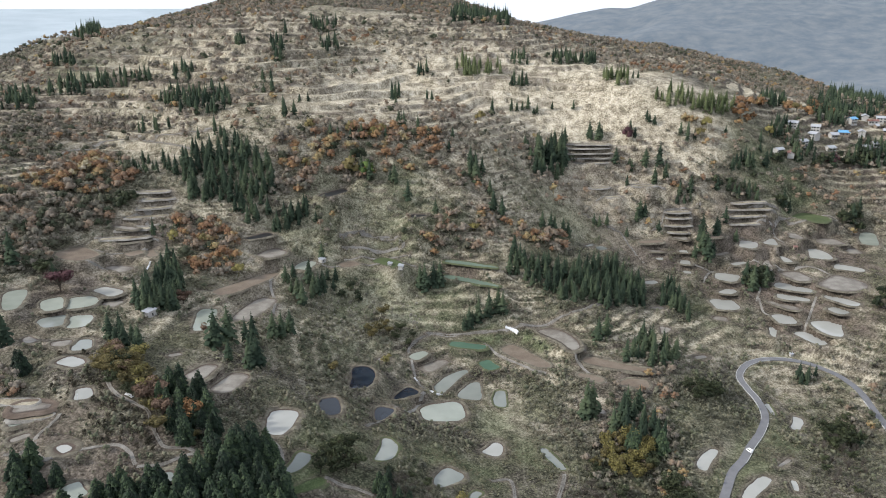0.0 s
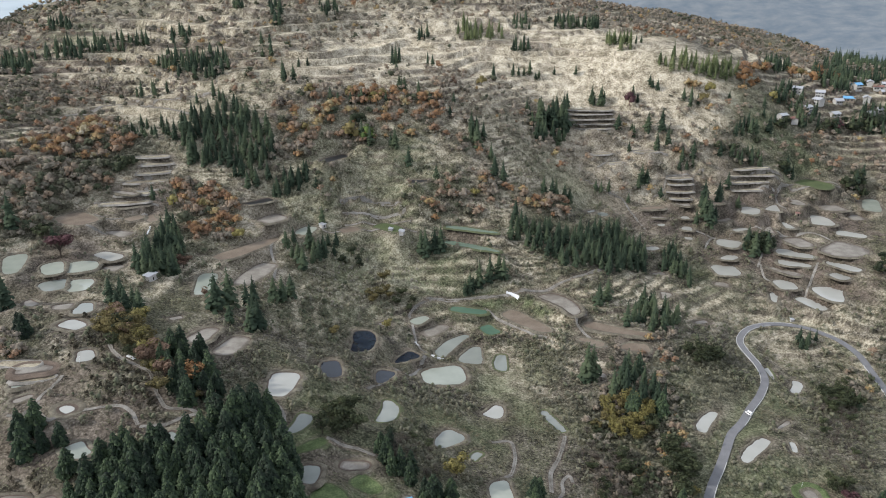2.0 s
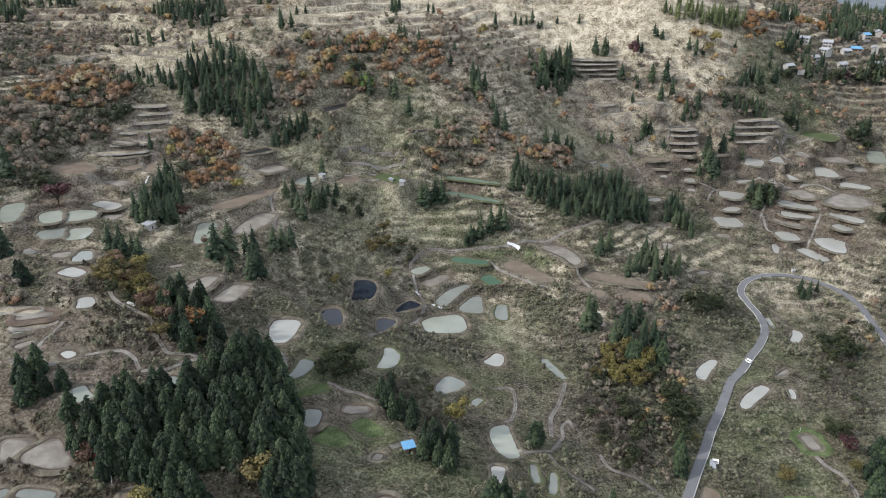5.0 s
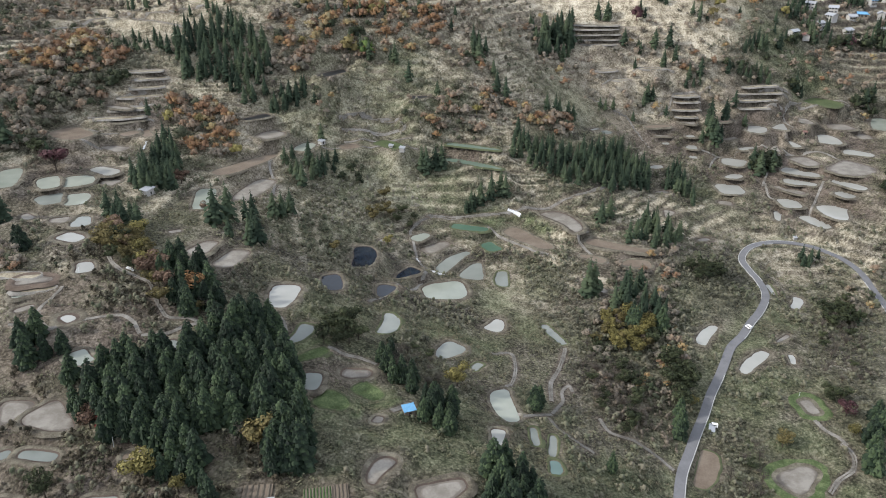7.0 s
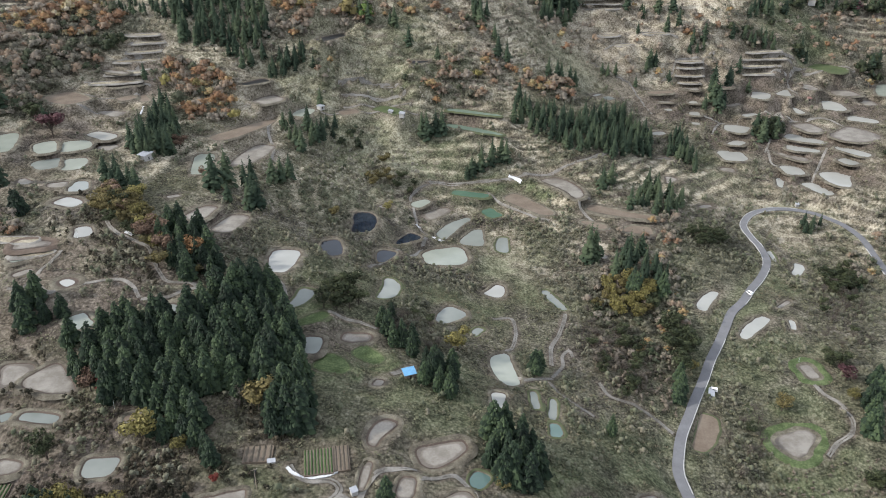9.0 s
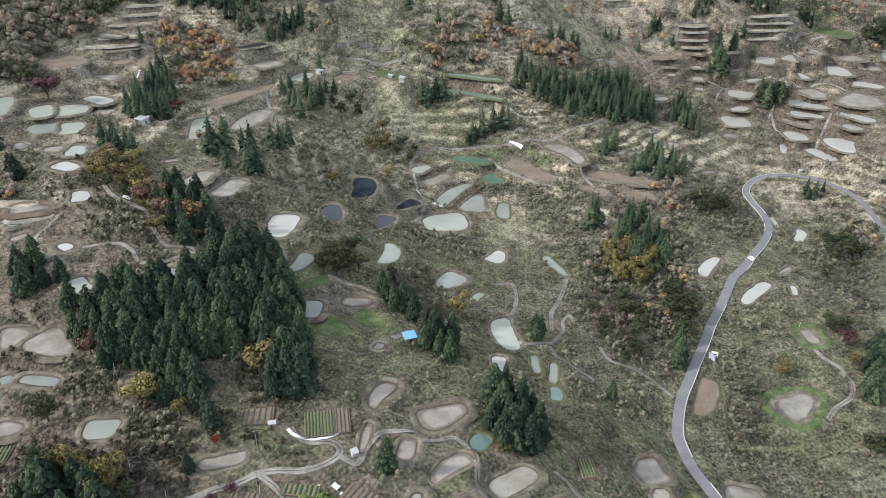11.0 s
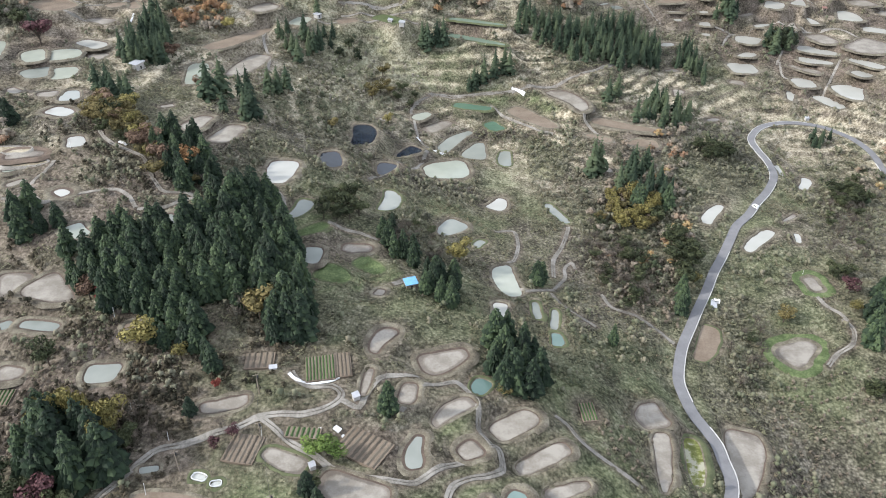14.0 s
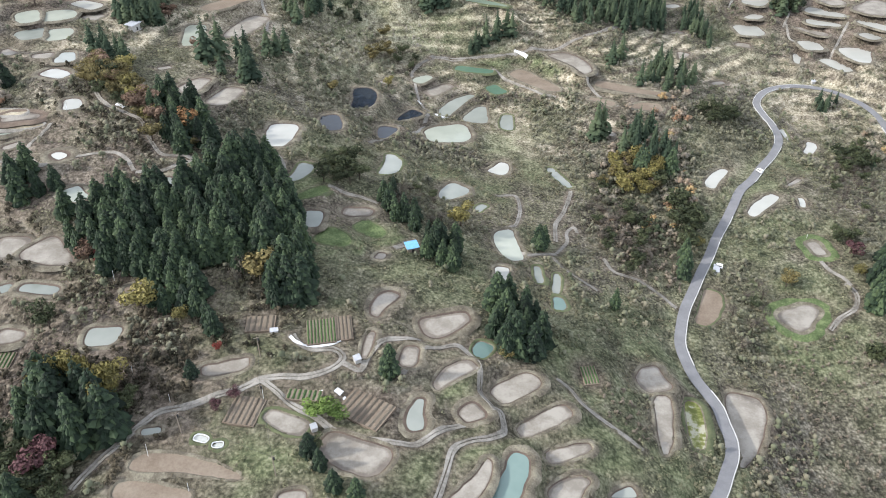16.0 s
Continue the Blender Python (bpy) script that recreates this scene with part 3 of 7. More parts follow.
POND_PLAN += [
    (166.6, 533.6, 3.0, 2.6, 73, 0.11, -0.14, "white", 1.5),
    (263.2, 535.4, 7.6, 2.4, 91, -0.58, 0.29, "white", 1.5),
    (165.1, 540.7, 6.7, 1.9, 175, -0.11, -0.02, "silt", 2.0),
    (216.7, 540.5, 6.5, 2.4, 27, -0.12, 0.38, "silt", 1.5),
    (187.3, 542.4, 3.2, 3.0, 81, -0.12, -0.37, "white", 2.0),
    (293.1, 544.5, 12.2, 7.4, 79, -0.29, 0.20, "white", 2.5),
    (163.4, 548.8, 9.9, 3.7, 11, 0.08, 0.03, "field", 1.5),
    (239.7, 549.8, 9.5, 6.7, 63, 0.05, 0.20, "white", 3.0),
    (189.0, 554.5, 6.2, 4.3, 56, -0.60, 0.23, "silt", 1.0),
    (324.3, 552.8, 6.6, 5.8, 90, 0.02, 0.14, "silt", 2.0),
    (259.9, 554.8, 8.4, 4.0, 62, -0.60, -0.19, "white", 2.5),
]
POND_PLAN += [
    (208.6, 558.5, 14.7, 6.3, 103, -0.52, 0.07, "field", 1.0),
    (311.0, 564.4, 8.2, 9.2, 94, -0.09, -0.19, "silt", 2.0),
    (282.1, 564.7, 7.6, 4.9, 96, 0.01, -0.01, "silt", 1.5),
    (345.5, 570.0, 19.2, 6.5, 64, -0.09, -0.14, "milk", 2.0),
    (306.5, 588.3, 13.3, 10.5, 130, 0.06, 0.14, "grass", 0.5),
]

POND_PLAN += [
    (-40.5, 222.0, 6.5, 4.6, 150, 0.30, 0.10, "meadow", 0.6),
    (-28.5, 232.5, 6.6, 3.6, 140, 0.15, -0.10, "meadow", 0.6),
    (-53.5, 250.0, 7.5, 2.6, 35, 0.20, 0.20, "meadow", 0.6),
]

POND_PLAN += [
    (-199.5, 499.5, 11.5, 2.6, 11, 0.33, 0.02, "stubble", 0.9),
    (-193.5, 493.5, 9.7, 3.0, 17, -0.19, -0.24, "stubble", 1.2),
    (-194.0, 485.0, 10.9, 2.9, 17, -0.08, 0.45, "stubble", 0.7),
    (-196.0, 476.0, 12.9, 3.0, 17, 0.19, 0.24, "stubble", 0.6),
    (-200.5, 462.5, 10.3, 2.7, 19, 0.22, 0.41, "stubble", 0.8),
    (-202.5, 453.5, 14.7, 3.0, 15, 0.17, 0.51, "stubble", 0.8),
    (125.5, 627.0, 17.6, 3.0, -1, 0.39, 0.24, "stubble", 0.7),
    (125.5, 623.5, 18.3, 3.1, 6, 0.06, 0.29, "stubble", 0.7),
    (125.0, 619.0, 18.7, 2.6, 2, -0.30, 0.03, "stubble", 1.0),
    (125.0, 615.0, 16.3, 2.4, -1, -0.07, -0.33, "stubble", 0.8),
    (124.5, 611.0, 13.9, 3.0, -1, 0.08, 0.34, "stubble", 0.8),
    (129.5, 590.0, 8.6, 2.6, 12, 0.00, 0.60, "stubble", 0.8),
    (138.5, 584.0, 6.8, 2.7, 10, 0.36, 0.57, "stubble", 0.8),
    (166.0, 593.0, 9.1, 2.8, 0, -0.15, 0.55, "stubble", 1.1),
    (190.0, 574.0, 9.4, 2.5, 3, -0.09, 0.45, "stubble", 1.0),
    (189.5, 570.0, 9.2, 3.1, 3, -0.18, 0.20, "stubble", 1.0),
    (188.0, 564.0, 9.6, 2.5, -1, 0.02, 0.10, "stubble", 0.6),
    (187.0, 558.5, 7.6, 2.6, -9, -0.10, 0.15, "stubble", 0.7),
    (252.0, 587.5, 15.3, 2.4, 13, 0.14, -0.11, "stubble", 1.0),
    (250.0, 582.0, 18.6, 2.0, 4, 0.36, -0.48, "stubble", 0.8),
    (247.5, 576.0, 14.5, 2.3, 12, -0.14, -0.10, "stubble", 0.8),
    (242.0, 569.0, 11.2, 2.7, 4, 0.23, -0.38, "stubble", 1.1),
    (-188.5, 292.0, 9.1, 2.8, 177, -0.15, -0.26, "stubble", 1.1),
    (-176.5, 281.0, 8.7, 2.2, -173, 0.12, -0.39, "stubble", 1.0),
]

ROAD_LINE = [(228, 293), (248, 352), (252, 390), (251, 401), (247, 411), (241, 418), (233, 425), (221, 429), (208, 429), (196, 424), (188, 416), (183, 406), (183, 393), (184, 383), (183, 371), (179, 359), (169, 342), (158, 327), (149, 314), (140, 304), (133, 292), (126, 280), (119, 269), (112, 256), (105, 244), (99, 233), (93, 222), (89, 212), (86, 202), (86, 193), (87, 185), (89, 179), (91, 172), (91, 165), (91, 158), (89, 151), (85, 144), (81, 137), (76, 130), (70, 122)]

TRACKS = []
TRACKS.append((2.2, [(-157, 311), (-150, 300), (-142, 292), (-135, 288), (-127, 283), (-122, 274), (-116, 265), (-112, 261), (-103, 261), (-99, 259)]))
TRACKS.append((2, [(-165, 283), (-165, 278), (-168, 272), (-167, 264), (-162, 257), (-156, 253), (-150, 257), (-143, 260), (-132, 261), (-125, 257), (-120, 250)]))
TRACKS.append((2, [(-119, 249), (-111, 251), (-104, 256), (-99, 259)]))
TRACKS.append((3, [(-95, 118), (-91, 126), (-86, 133), (-82, 139), (-79, 142), (-71, 143), (-65, 146), (-58, 149), (-53, 152), (-47, 153), (-41, 153), (-35, 155), (-31, 159), (-31, 162), (-34, 164), (-40, 164), (-45, 167), (-47, 170)]))
TRACKS.append((2.6, [(-53, 152), (-48, 148), (-43, 143), (-36, 139), (-32, 136), (-29, 134), (-23, 132), (-14, 131), (-8, 131), (-3, 135), (1, 138), (9, 142), (13, 146), (15, 146), (16, 143), (16, 139), (12, 136), (6, 134), (2, 131), (-0, 124), (-2, 117), (-4, 112)]))
TRACKS.append((2.2, [(13, 147), (10, 153), (10, 160), (8, 167), (4, 171), (-2, 169), (-7, 167), (-10, 161), (-13, 156)]))
TRACKS.append((2.2, [(45, 245), (38, 241), (32, 238), (27, 243), (25, 252), (30, 265), (33, 280), (32, 294), (23, 290)]))
TRACKS.append((1.8, [(45, 246), (51, 257), (52, 265), (56, 271), (57, 266)]))
TRACKS.append((2.5, [(46, 256), (48, 271), (53, 283), (58, 298), (59, 303)]))
TRACKS.append((1.6, [(43, 241), (46, 233), (52, 227), (58, 222)]))
TRACKS.append((2, [(65, 248), (68, 239), (77, 236), (84, 230), (90, 223)]))
TRACKS.append((3, [(-47, 256), (-41, 255), (-34, 255), (-27, 252)]))
TRACKS.append((3, [(-19, 221), (-12, 229)]))
TRACKS.append((2, [(34, 164), (38, 161), (41, 155), (45, 152), (52, 148), (58, 144)]))
TRACKS.append((1.6, [(-36, 311), (-28, 329), (-15, 354), (-9, 368)]))
TRACKS.append((1.8, [(-18, 406), (-16, 394), (-13, 382), (-10, 377), (-0, 375)]))
TRACKS.append((2, [(-18, 409), (-20, 418), (-14, 427), (-4, 433), (20, 435), (44, 437), (72, 443), (94, 451), (130, 474)]))
TRACKS.append((1.6, [(27, 426), (35, 416), (43, 406), (52, 398), (62, 392)]))
TRACKS.append((2, [(95, 379), (83, 397), (81, 403), (84, 411), (89, 413)]))
TRACKS.append((2.5, [(163, 239), (165, 233), (162, 226), (154, 221), (148, 215)]))
TRACKS.append((2, [(157, 251), (159, 246), (163, 242), (165, 238)]))
TRACKS.append((2.5, [(-31, 159), (-25, 156), (-24, 160), (-22, 165), (-18, 170), (-8, 172)]))
TRACKS.append((2, [(287, 586), (275, 580), (268, 571), (267, 560), (269, 553)]))
TRACKS.append((1.8, [(112, 562), (123, 559), (140, 554), (145, 542), (149, 532), (153, 526)]))
TRACKS.append((1.8, [(166, 561), (175, 566), (180, 576), (184, 580), (211, 582)]))
TRACKS.append((2, [(-107, 451), (-107, 435), (-101, 419), (-99, 403)]))
TRACKS.append((1.6, [(227, 491), (225, 478), (228, 471)]))
TRACKS.append((1.8, [(244, 455), (253, 468), (260, 478), (264, 484)]))
TRACKS.append((1.8, [(-177, 259), (-170, 259), (-167, 264)]))
TRACKS.append((2, [(-73, 276), (-68, 271), (-65, 263)]))
TRACKS.append((3, [(-278, 529), (-273, 545), (-254, 563), (-235, 569), (-223, 562), (-204, 554), (-179, 542)]))
TRACKS.append((3, [(-225, 563), (-207, 566), (-185, 564), (-170, 564)]))
TRACKS.append((1.6, [(290, 587), (303, 592), (321, 594), (328, 589), (314, 584), (295, 581), (283, 581)]))
# Thin lines from here mostly trace pale terrace edges, added as tracks.
TRACKS.append((1.6, [(-207, 459), (-200, 465), (-193, 470)]))
TRACKS.append((1.5, [(-211, 497), (-199, 501), (-187, 500)]))
TRACKS.append((1.5, [(-205, 488), (-195, 492), (-185, 492)]))
TRACKS.append((1.5, [(-211, 473), (-200, 479), (-186, 480)]))
TRACKS.append((1.5, [(-210, 459), (-201, 467), (-186, 470)]))
TRACKS.append((1.5, [(-221, 451), (-208, 454), (-192, 455), (-182, 456)]))
TRACKS.append((1.5, [(-232, 424), (-229, 433), (-218, 438), (-209, 435), (-198, 441), (-187, 449)]))
TRACKS.append((1.5, [(-193, 427), (-208, 418), (-218, 420), (-227, 419)]))
TRACKS.append((1.4, [(182, 573), (192, 574), (203, 573)]))
TRACKS.append((1.4, [(180, 569), (191, 570), (201, 569)]))
TRACKS.append((1.4, [(179, 563), (190, 563), (199, 562)]))
TRACKS.append((1.6, [(233, 578), (253, 584), (278, 589)]))
TRACKS.append((1.6, [(233, 573), (251, 577), (273, 581)]))
TRACKS.append((1.6, [(233, 567), (250, 571), (270, 574)]))
TRACKS.append((1.6, [(151, 593), (164, 595), (184, 592)]))
TRACKS.append((1.4, [(124, 577), (136, 583), (148, 584)]))
TRACKS.append((1.5, [(191, 527), (216, 526), (235, 533), (256, 524), (277, 524), (292, 511)]))
TRACKS.append((1.5, [(224, 488), (235, 506), (246, 518), (256, 524)]))
TRACKS.append((1.5, [(193, 510), (203, 525), (208, 527)]))
TRACKS.append((1.5, [(-83, 462), (-61, 467), (-39, 474), (-17, 476)]))
TRACKS.append((1.4, [(-68, 483), (-48, 488), (-25, 490)]))
TRACKS.append((1.4, [(-70, 488), (-52, 494), (-29, 495)]))
TRACKS.append((1.4, [(-66, 477), (-44, 483), (-21, 485)]))

# ground cover: x, y, radius, kind, amount; upper dry patches also paint in sunlight
PATCHES = []
PATCHES += [(-52, 442, 40, "dry", 0.25), (-62, 416, 20, "dry", 0.25), (-114, 397, 30, "dry", 0.35), (-32, 459, 30, "dry", 0.3), (-89, 535, 60, "dry", 0.3), (-53, 510, 40, "dry", 0.2), (-119, 524, 40, "dry", 0.2), (-10, 559, 40, "dry", 0.35), (70, 559, 40, "dry", 0.25), (141, 590, 50, "dry", 0.25), (-63, 486, 30, "dry", 0.2), (284, 611, 40, "lush", 0.5), (266, 600, 25, "lush", 0.4), (207, 509, 30, "bare", 0.85), (249, 503, 26, "bare", 0.9), (247, 476, 24, "bare", 0.9), (277, 495, 28, "bare", 0.9), (265, 457, 26, "bare", 0.9)]
PATCHES += [(233, 458, 18, "bare", 0.8), (304, 536, 36, "bare", 0.9), (284, 551, 34, "bare", 0.8), (243, 546, 34, "bare", 0.9), (183, 538, 24, "bare", 0.8), (161, 535, 24, "bare", 0.8), (246, 574, 36, "bare", 0.7), (193, 566, 24, "bare", 0.7), (134, 544, 24, "bare", 0.6), (121, 576, 30, "bare", 0.5), (-41, 220, 9, "lush", 1), (-36, 220, 8, "lush", 1), (-28, 231, 9, "lush", 1), (-23, 226, 7, "lush", 1), (-55, 254, 8, "lush", 1), (-50, 259, 6, "lush", 1), (2, 152, 7, "lush", 0.9), (8, 159, 5, "lush", 0.7)]
PATCHES += [(-55, 166, 8, "lush", 0.9), (-58, 134, 9, "lush", 0.7), (-63, 136, 6, "lush", 0.7), (-31, 138, 6, "lush", 0.7), (-44, 133, 8, "lush", 0.5), (139, 223, 20, "lush", 0.7), (135, 212, 16, "lush", 0.6), (159, 262, 11, "lush", 0.5), (56, 418, 14, "lush", 0.7), (30, 430, 16, "lush", 0.7), (17, 426, 14, "lush", 0.5), (-23, 132, 6, "lush", 0.6), (-25, 137, 5, "lush", 0.6), (19, 380, 12, "lush", 0.35), (-23, 292, 20, "lush", 0.3), (35, 252, 14, "lush", 0.3), (67, 201, 16, "lush", 0.35), (48, 190, 14, "lush", 0.35)]
PATCHES += [(49, 135, 12, "lush", 0.4), (-60, 158, 12, "lush", 0.4), (-44, 150, 14, "lush", 0.4), (-63, 148, 18, "lush", 0.35), (-47, 420, 30, "lush", 0.3), (-32, 485, 16, "lush", 0.5), (-48, 203, 16, "lush", 0.3), (13, 195, 12, "lush", 0.3), (-0, 197, 14, "lush", 0.4), (119, 345, 18, "lush", 0.3), (180, 336, 12, "lush", 0.5), (141, 276, 14, "lush", 0.4), (112, 251, 4, "lush", 0.8), (154, 307, 10, "lush", 0.4), (61, 679, 90, "dry", 1), (-38, 629, 70, "dry", 0.8), (111, 667, 70, "dry", 0.9), (181, 648, 60, "dry", 0.8)]
PATCHES += [(-79, 580, 60, "dry", 0.6), (26, 693, 70, "dry", 0.9), (144, 715, 90, "dry", 0.6), (-108, 656, 90, "dry", 0.3), (-194, 565, 50, "dry", 0.6), (-238, 565, 45, "dry", 0.5), (213, 635, 40, "dry", 0.8), (-131, 580, 60, "dry", 0.3), (-324, 680, 30, "lush", 0.4), (-194, 458, 26, "bare", 0.8), (-197, 431, 20, "bare", 0.7), (-214, 404, 24, "bare", 0.7), (-205, 482, 18, "dry", 0.5), (-73, 524, 30, "dry", 0.4), (19, 559, 35, "dry", 0.5), (-53, 461, 14, "dry", 0.3), (185, 437, 20, "dry", 0.4), (35, 386, 8, "dry", 0.8)]
PATCHES += [(208, 398, 14, "dry", 0.6), (-33, 496, 45, "lush", 0.35), (-60, 451, 30, "lush", 0.45), (-86, 497, 40, "lush", 0.3), (6, 458, 22, "lush", 0.4), (-24, 448, 20, "lush", 0.4), (27, 426, 20, "lush", 0.4), (99, 547, 30, "lush", 0.25), (183, 483, 20, "lush", 0.4), (50, 318, 16, "lush", 0.35), (-55, 403, 20, "lush", 0.3), (-6, 214, 16, "lush", 0.3), (44, 201, 18, "lush", 0.35), (-198, 471, 32, "dry", 0.5), (-115, 462, 34, "dry", 0.5), (-120, 435, 28, "dry", 0.45), (-200, 423, 30, "dry", 0.4), (-88, 518, 40, "dry", 0.4)]
# The lower-left bare patches are brown earth and painted shade in one.
PATCHES += [(-166, 505, 30, "dry", 0.3), (-57, 513, 30, "dry", 0.35), (-215, 388, 30, "bare", 0.6), (-210, 351, 26, "bare", 0.6), (-140, 201, 25, "bare", 0.8), (-92, 164, 25, "bare", 0.8), (-125, 164, 30, "bare", 0.8), (-115, 179, 25, "bare", 0.7), (-73, 147, 20, "bare", 0.8), (-54, 170, 16, "bare", 0.6), (-46, 148, 16, "bare", 0.8), (-87, 177, 22, "bare", 0.7), (-162, 244, 24, "bare", 0.7), (-164, 274, 24, "bare", 0.7), (-128, 250, 24, "bare", 0.6), (-37, 240, 14, "bare", 0.7), (-75, 125, 20, "bare", 0.6), (38, 174, 14, "lush", 0.55)]
PATCHES += [(48, 168, 14, "lush", 0.5), (30, 141, 14, "lush", 0.5), (45, 148, 14, "lush", 0.5), (42, 131, 14, "lush", 0.55), (24, 125, 12, "lush", 0.5), (10, 133, 10, "lush", 0.5), (-5, 122, 12, "lush", 0.45), (72, 194, 12, "lush", 0.45), (67, 211, 12, "lush", 0.5), (39, 183, 8, "lush", 0.6), (67, 139, 10, "lush", 0.5), (-49, 161, 14, "lush", 0.5), (-53, 142, 16, "lush", 0.55), (-49, 129, 14, "lush", 0.55), (-33, 119, 14, "lush", 0.45), (-73, 166, 14, "lush", 0.45), (-34, 178, 10, "lush", 0.4), (5, 186, 14, "lush", 0.4)]
PATCHES += [(-3, 307, 14, "lush", 0.4), (18, 294, 14, "lush", 0.45), (26, 348, 16, "lush", 0.4), (51, 360, 14, "lush", 0.4), (2, 240, 14, "lush", 0.35), (10, 216, 10, "lush", 0.5), (-18, 213, 12, "lush", 0.4), (148, 240, 16, "lush", 0.5), (141, 207, 14, "lush", 0.45), (134, 261, 14, "lush", 0.35), (-57, 289, 14, "lush", 0.35), (-33, 262, 12, "lush", 0.4), (158, 275, 14, "lush", 0.4), (-15, 667, 110, "dry", 1), (115, 698, 110, "dry", 1), (194, 639, 70, "dry", 0.9), (-75, 627, 80, "dry", 0.8), (58, 634, 60, "dry", 0.6)]
# More pale dry ground, painting in sun on the far ridges.
PATCHES += [(-150, 640, 110, "dry", 0.5), (0, 640, 90, "dry", 0.7), (120, 670, 120, "dry", 0.75), (-60, 760, 150, "dry", 0.55), (-220, 800, 200, "dry", 0.45), (-260, 625, 80, "dry", 0.4)]
PATCHES += [(-167, 683, 90, "dry", 0.5), (-225, 567, 50, "dry", 0.7)]

# stepped hillsides: x, y, radius, step
TERRACES = [(-178, 272, 42, 2.0), (-190, 315, 38, 2.0), (-150, 205, 40, 1.8), (-201, 400, 30, 2.0), (123, 617, 26, 2.2), (255, 588, 40, 2.2), (200, 565, 36, 2.2), (-160, 235, 30, 1.8), (-55, 488, 40, 2), (-47, 470, 40, 2), (-197, 466, 40, 2.4), (-192, 440, 35, 2), (164, 590, 50, 2.2), (242, 578, 60, 2.2), (284, 539, 60, 2), (117, 620, 45, 2.6), (158, 556, 50, 2), (171, 593, 60, 2.4), (-67, 634, 90, 5), (10, 720, 120, 6), (-219, 604, 90, 5), (117, 718, 110, 5), (-175, 290, 30, 1.8), (-203, 351, 35, 1.8), (-162, 735, 160, 8), (-215, 674, 120, 7), (-33, 524, 40, 2.4), (103, 606, 50, 2.4), (-99, 600, 80, 5)]


def benches(x, y):
    """How strongly the open hillside is stepped: fine steps on the middle slope, tall ones farther off."""
    worn = np.clip(2.2 * rough(x, y, 75) - 0.35, 0, 1)
    back = np.clip((y - 560) / 60, 0, 1)
    return ((2.3, worn * np.clip((y - 300) / 90, 0, 1) * (1 - back) * 0.9), (4.6, worn * back * np.clip((1150 - y) / 200, 0, 1)))


class Pond:
    def __init__(self, x, y, a, b, turn, taper, bend, fill, rim):
        self.x, self.y, self.a, self.b, self.taper, self.bend, self.fill, self.rim = x, y, a, b, taper, bend, fill, rim * 0.75
        if y > 420 and fill in ("white", "silt", "milk"):
            self.rim = max(self.rim, 1.5)
        self.c, self.s = math.cos(radians(turn)), math.sin(radians(turn))
        ring = self.outline(16, 0)
        self.z = float(0.5 * hills([x], [y])[0] + 0.5 * hills(ring[:, 0], ring[:, 1]).mean())
        self.reach = max(a, b) * 1.25

    def outline(self, n, grow, wobble=0.0):
        """Points round the edge, grow metres outside the waterline."""
        th = np.linspace(0, 2 * np.pi, n, endpoint=False)
        e = 2 / 3.4
        u = np.sign(np.cos(th)) * np.abs(np.cos(th)) ** e
        v = np.sign(np.sin(th)) * np.abs(np.sin(th)) ** e
        v = v * np.maximum(1 + self.taper * u, 0.25) + self.bend * (u * u - 0.4)
        p, q = u * self.a, v * self.b
        if grow or wobble:
            dp, dq = np.roll(p, -1) - np.roll(p, 1), np.roll(q, -1) - np.roll(q, 1)
            ln = np.hypot(dp, dq) + 1e-6
            g = grow + wobble * (rough(p + self.x * 3, q + self.y * 3, 3.0) - 0.5)
            p, q = p + g * dq / ln, q - g * dp / ln
        return np.c_[self.x + p * self.c - q * self.s, self.y + p * self.s + q * self.c]

    def away(self, x, y):
        """Rough metres outside the waterline (negative inside)."""
        u = ((x - self.x) * self.c + (y - self.y) * self.s) / self.a
        v = (-(x - self.x) * self.s + (y - self.y) * self.c) / self.b
        uc = np.clip(u, -1.3, 1.3)
        v = (v - self.bend * (uc * uc - 0.4)) / np.maximum(1 + self.taper * uc, 0.25)
        r = (np.abs(u) ** 3.4 + np.abs(v) ** 3.4) ** (1 / 3.4)
        far = np.hypot(x - self.x, y - self.y)
        return np.where(r > 1e-3, (r - 1) * far / np.maximum(r, 1e-3), -self.b)


# level pads of the kitchen plots: x, y, half length, half width, turn
PADS = [(-38.4, 171.7, 6.1, 7.1, 10), (-32.1, 173.5, 3.6, 6.1, 10), (-22.4, 141.9, 7.6, 5.6, -30), (-39.8, 146.3, 5.6, 2.6, -5), (-55.4, 140.9, 5.1, 5.6, -10), (-57.4, 174.1, 5.1, 4.1, 5), (45.9, 170.6, 3.1, 4.6, 5), (-135.3, 165.0, 3.6, 4.1, 5)]
PONDS = [Pond(*row) for row in POND_PLAN] + [Pond(x, y, a, b, turn, 0, 0, "plot", 0.3) for x, y, a, b, turn in PADS]


def smooth_line(points, step):
    """Catmull-Rom through the points, at even steps."""
    p = np.array(points, float)
    p = np.vstack([2 * p[0] - p[1], p, 2 * p[-1] - p[-2]])
    out = []
    for k in range(1, len(p) - 2):
        n = max(2, int(np.hypot(*(p[k + 1] - p[k])) / step))
        for t in np.arange(n) / n:
            out.append(0.5 * (2 * p[k] + (p[k + 1] - p[k - 1]) * t + (2 * p[k - 1] - 5 * p[k] + 4 * p[k + 1] - p[k + 2]) * t ** 2
                              + (3 * p[k] - p[k - 1] - 3 * p[k + 1] + p[k + 2]) * t ** 3))
    out.append(p[-2])
    return np.array(out)


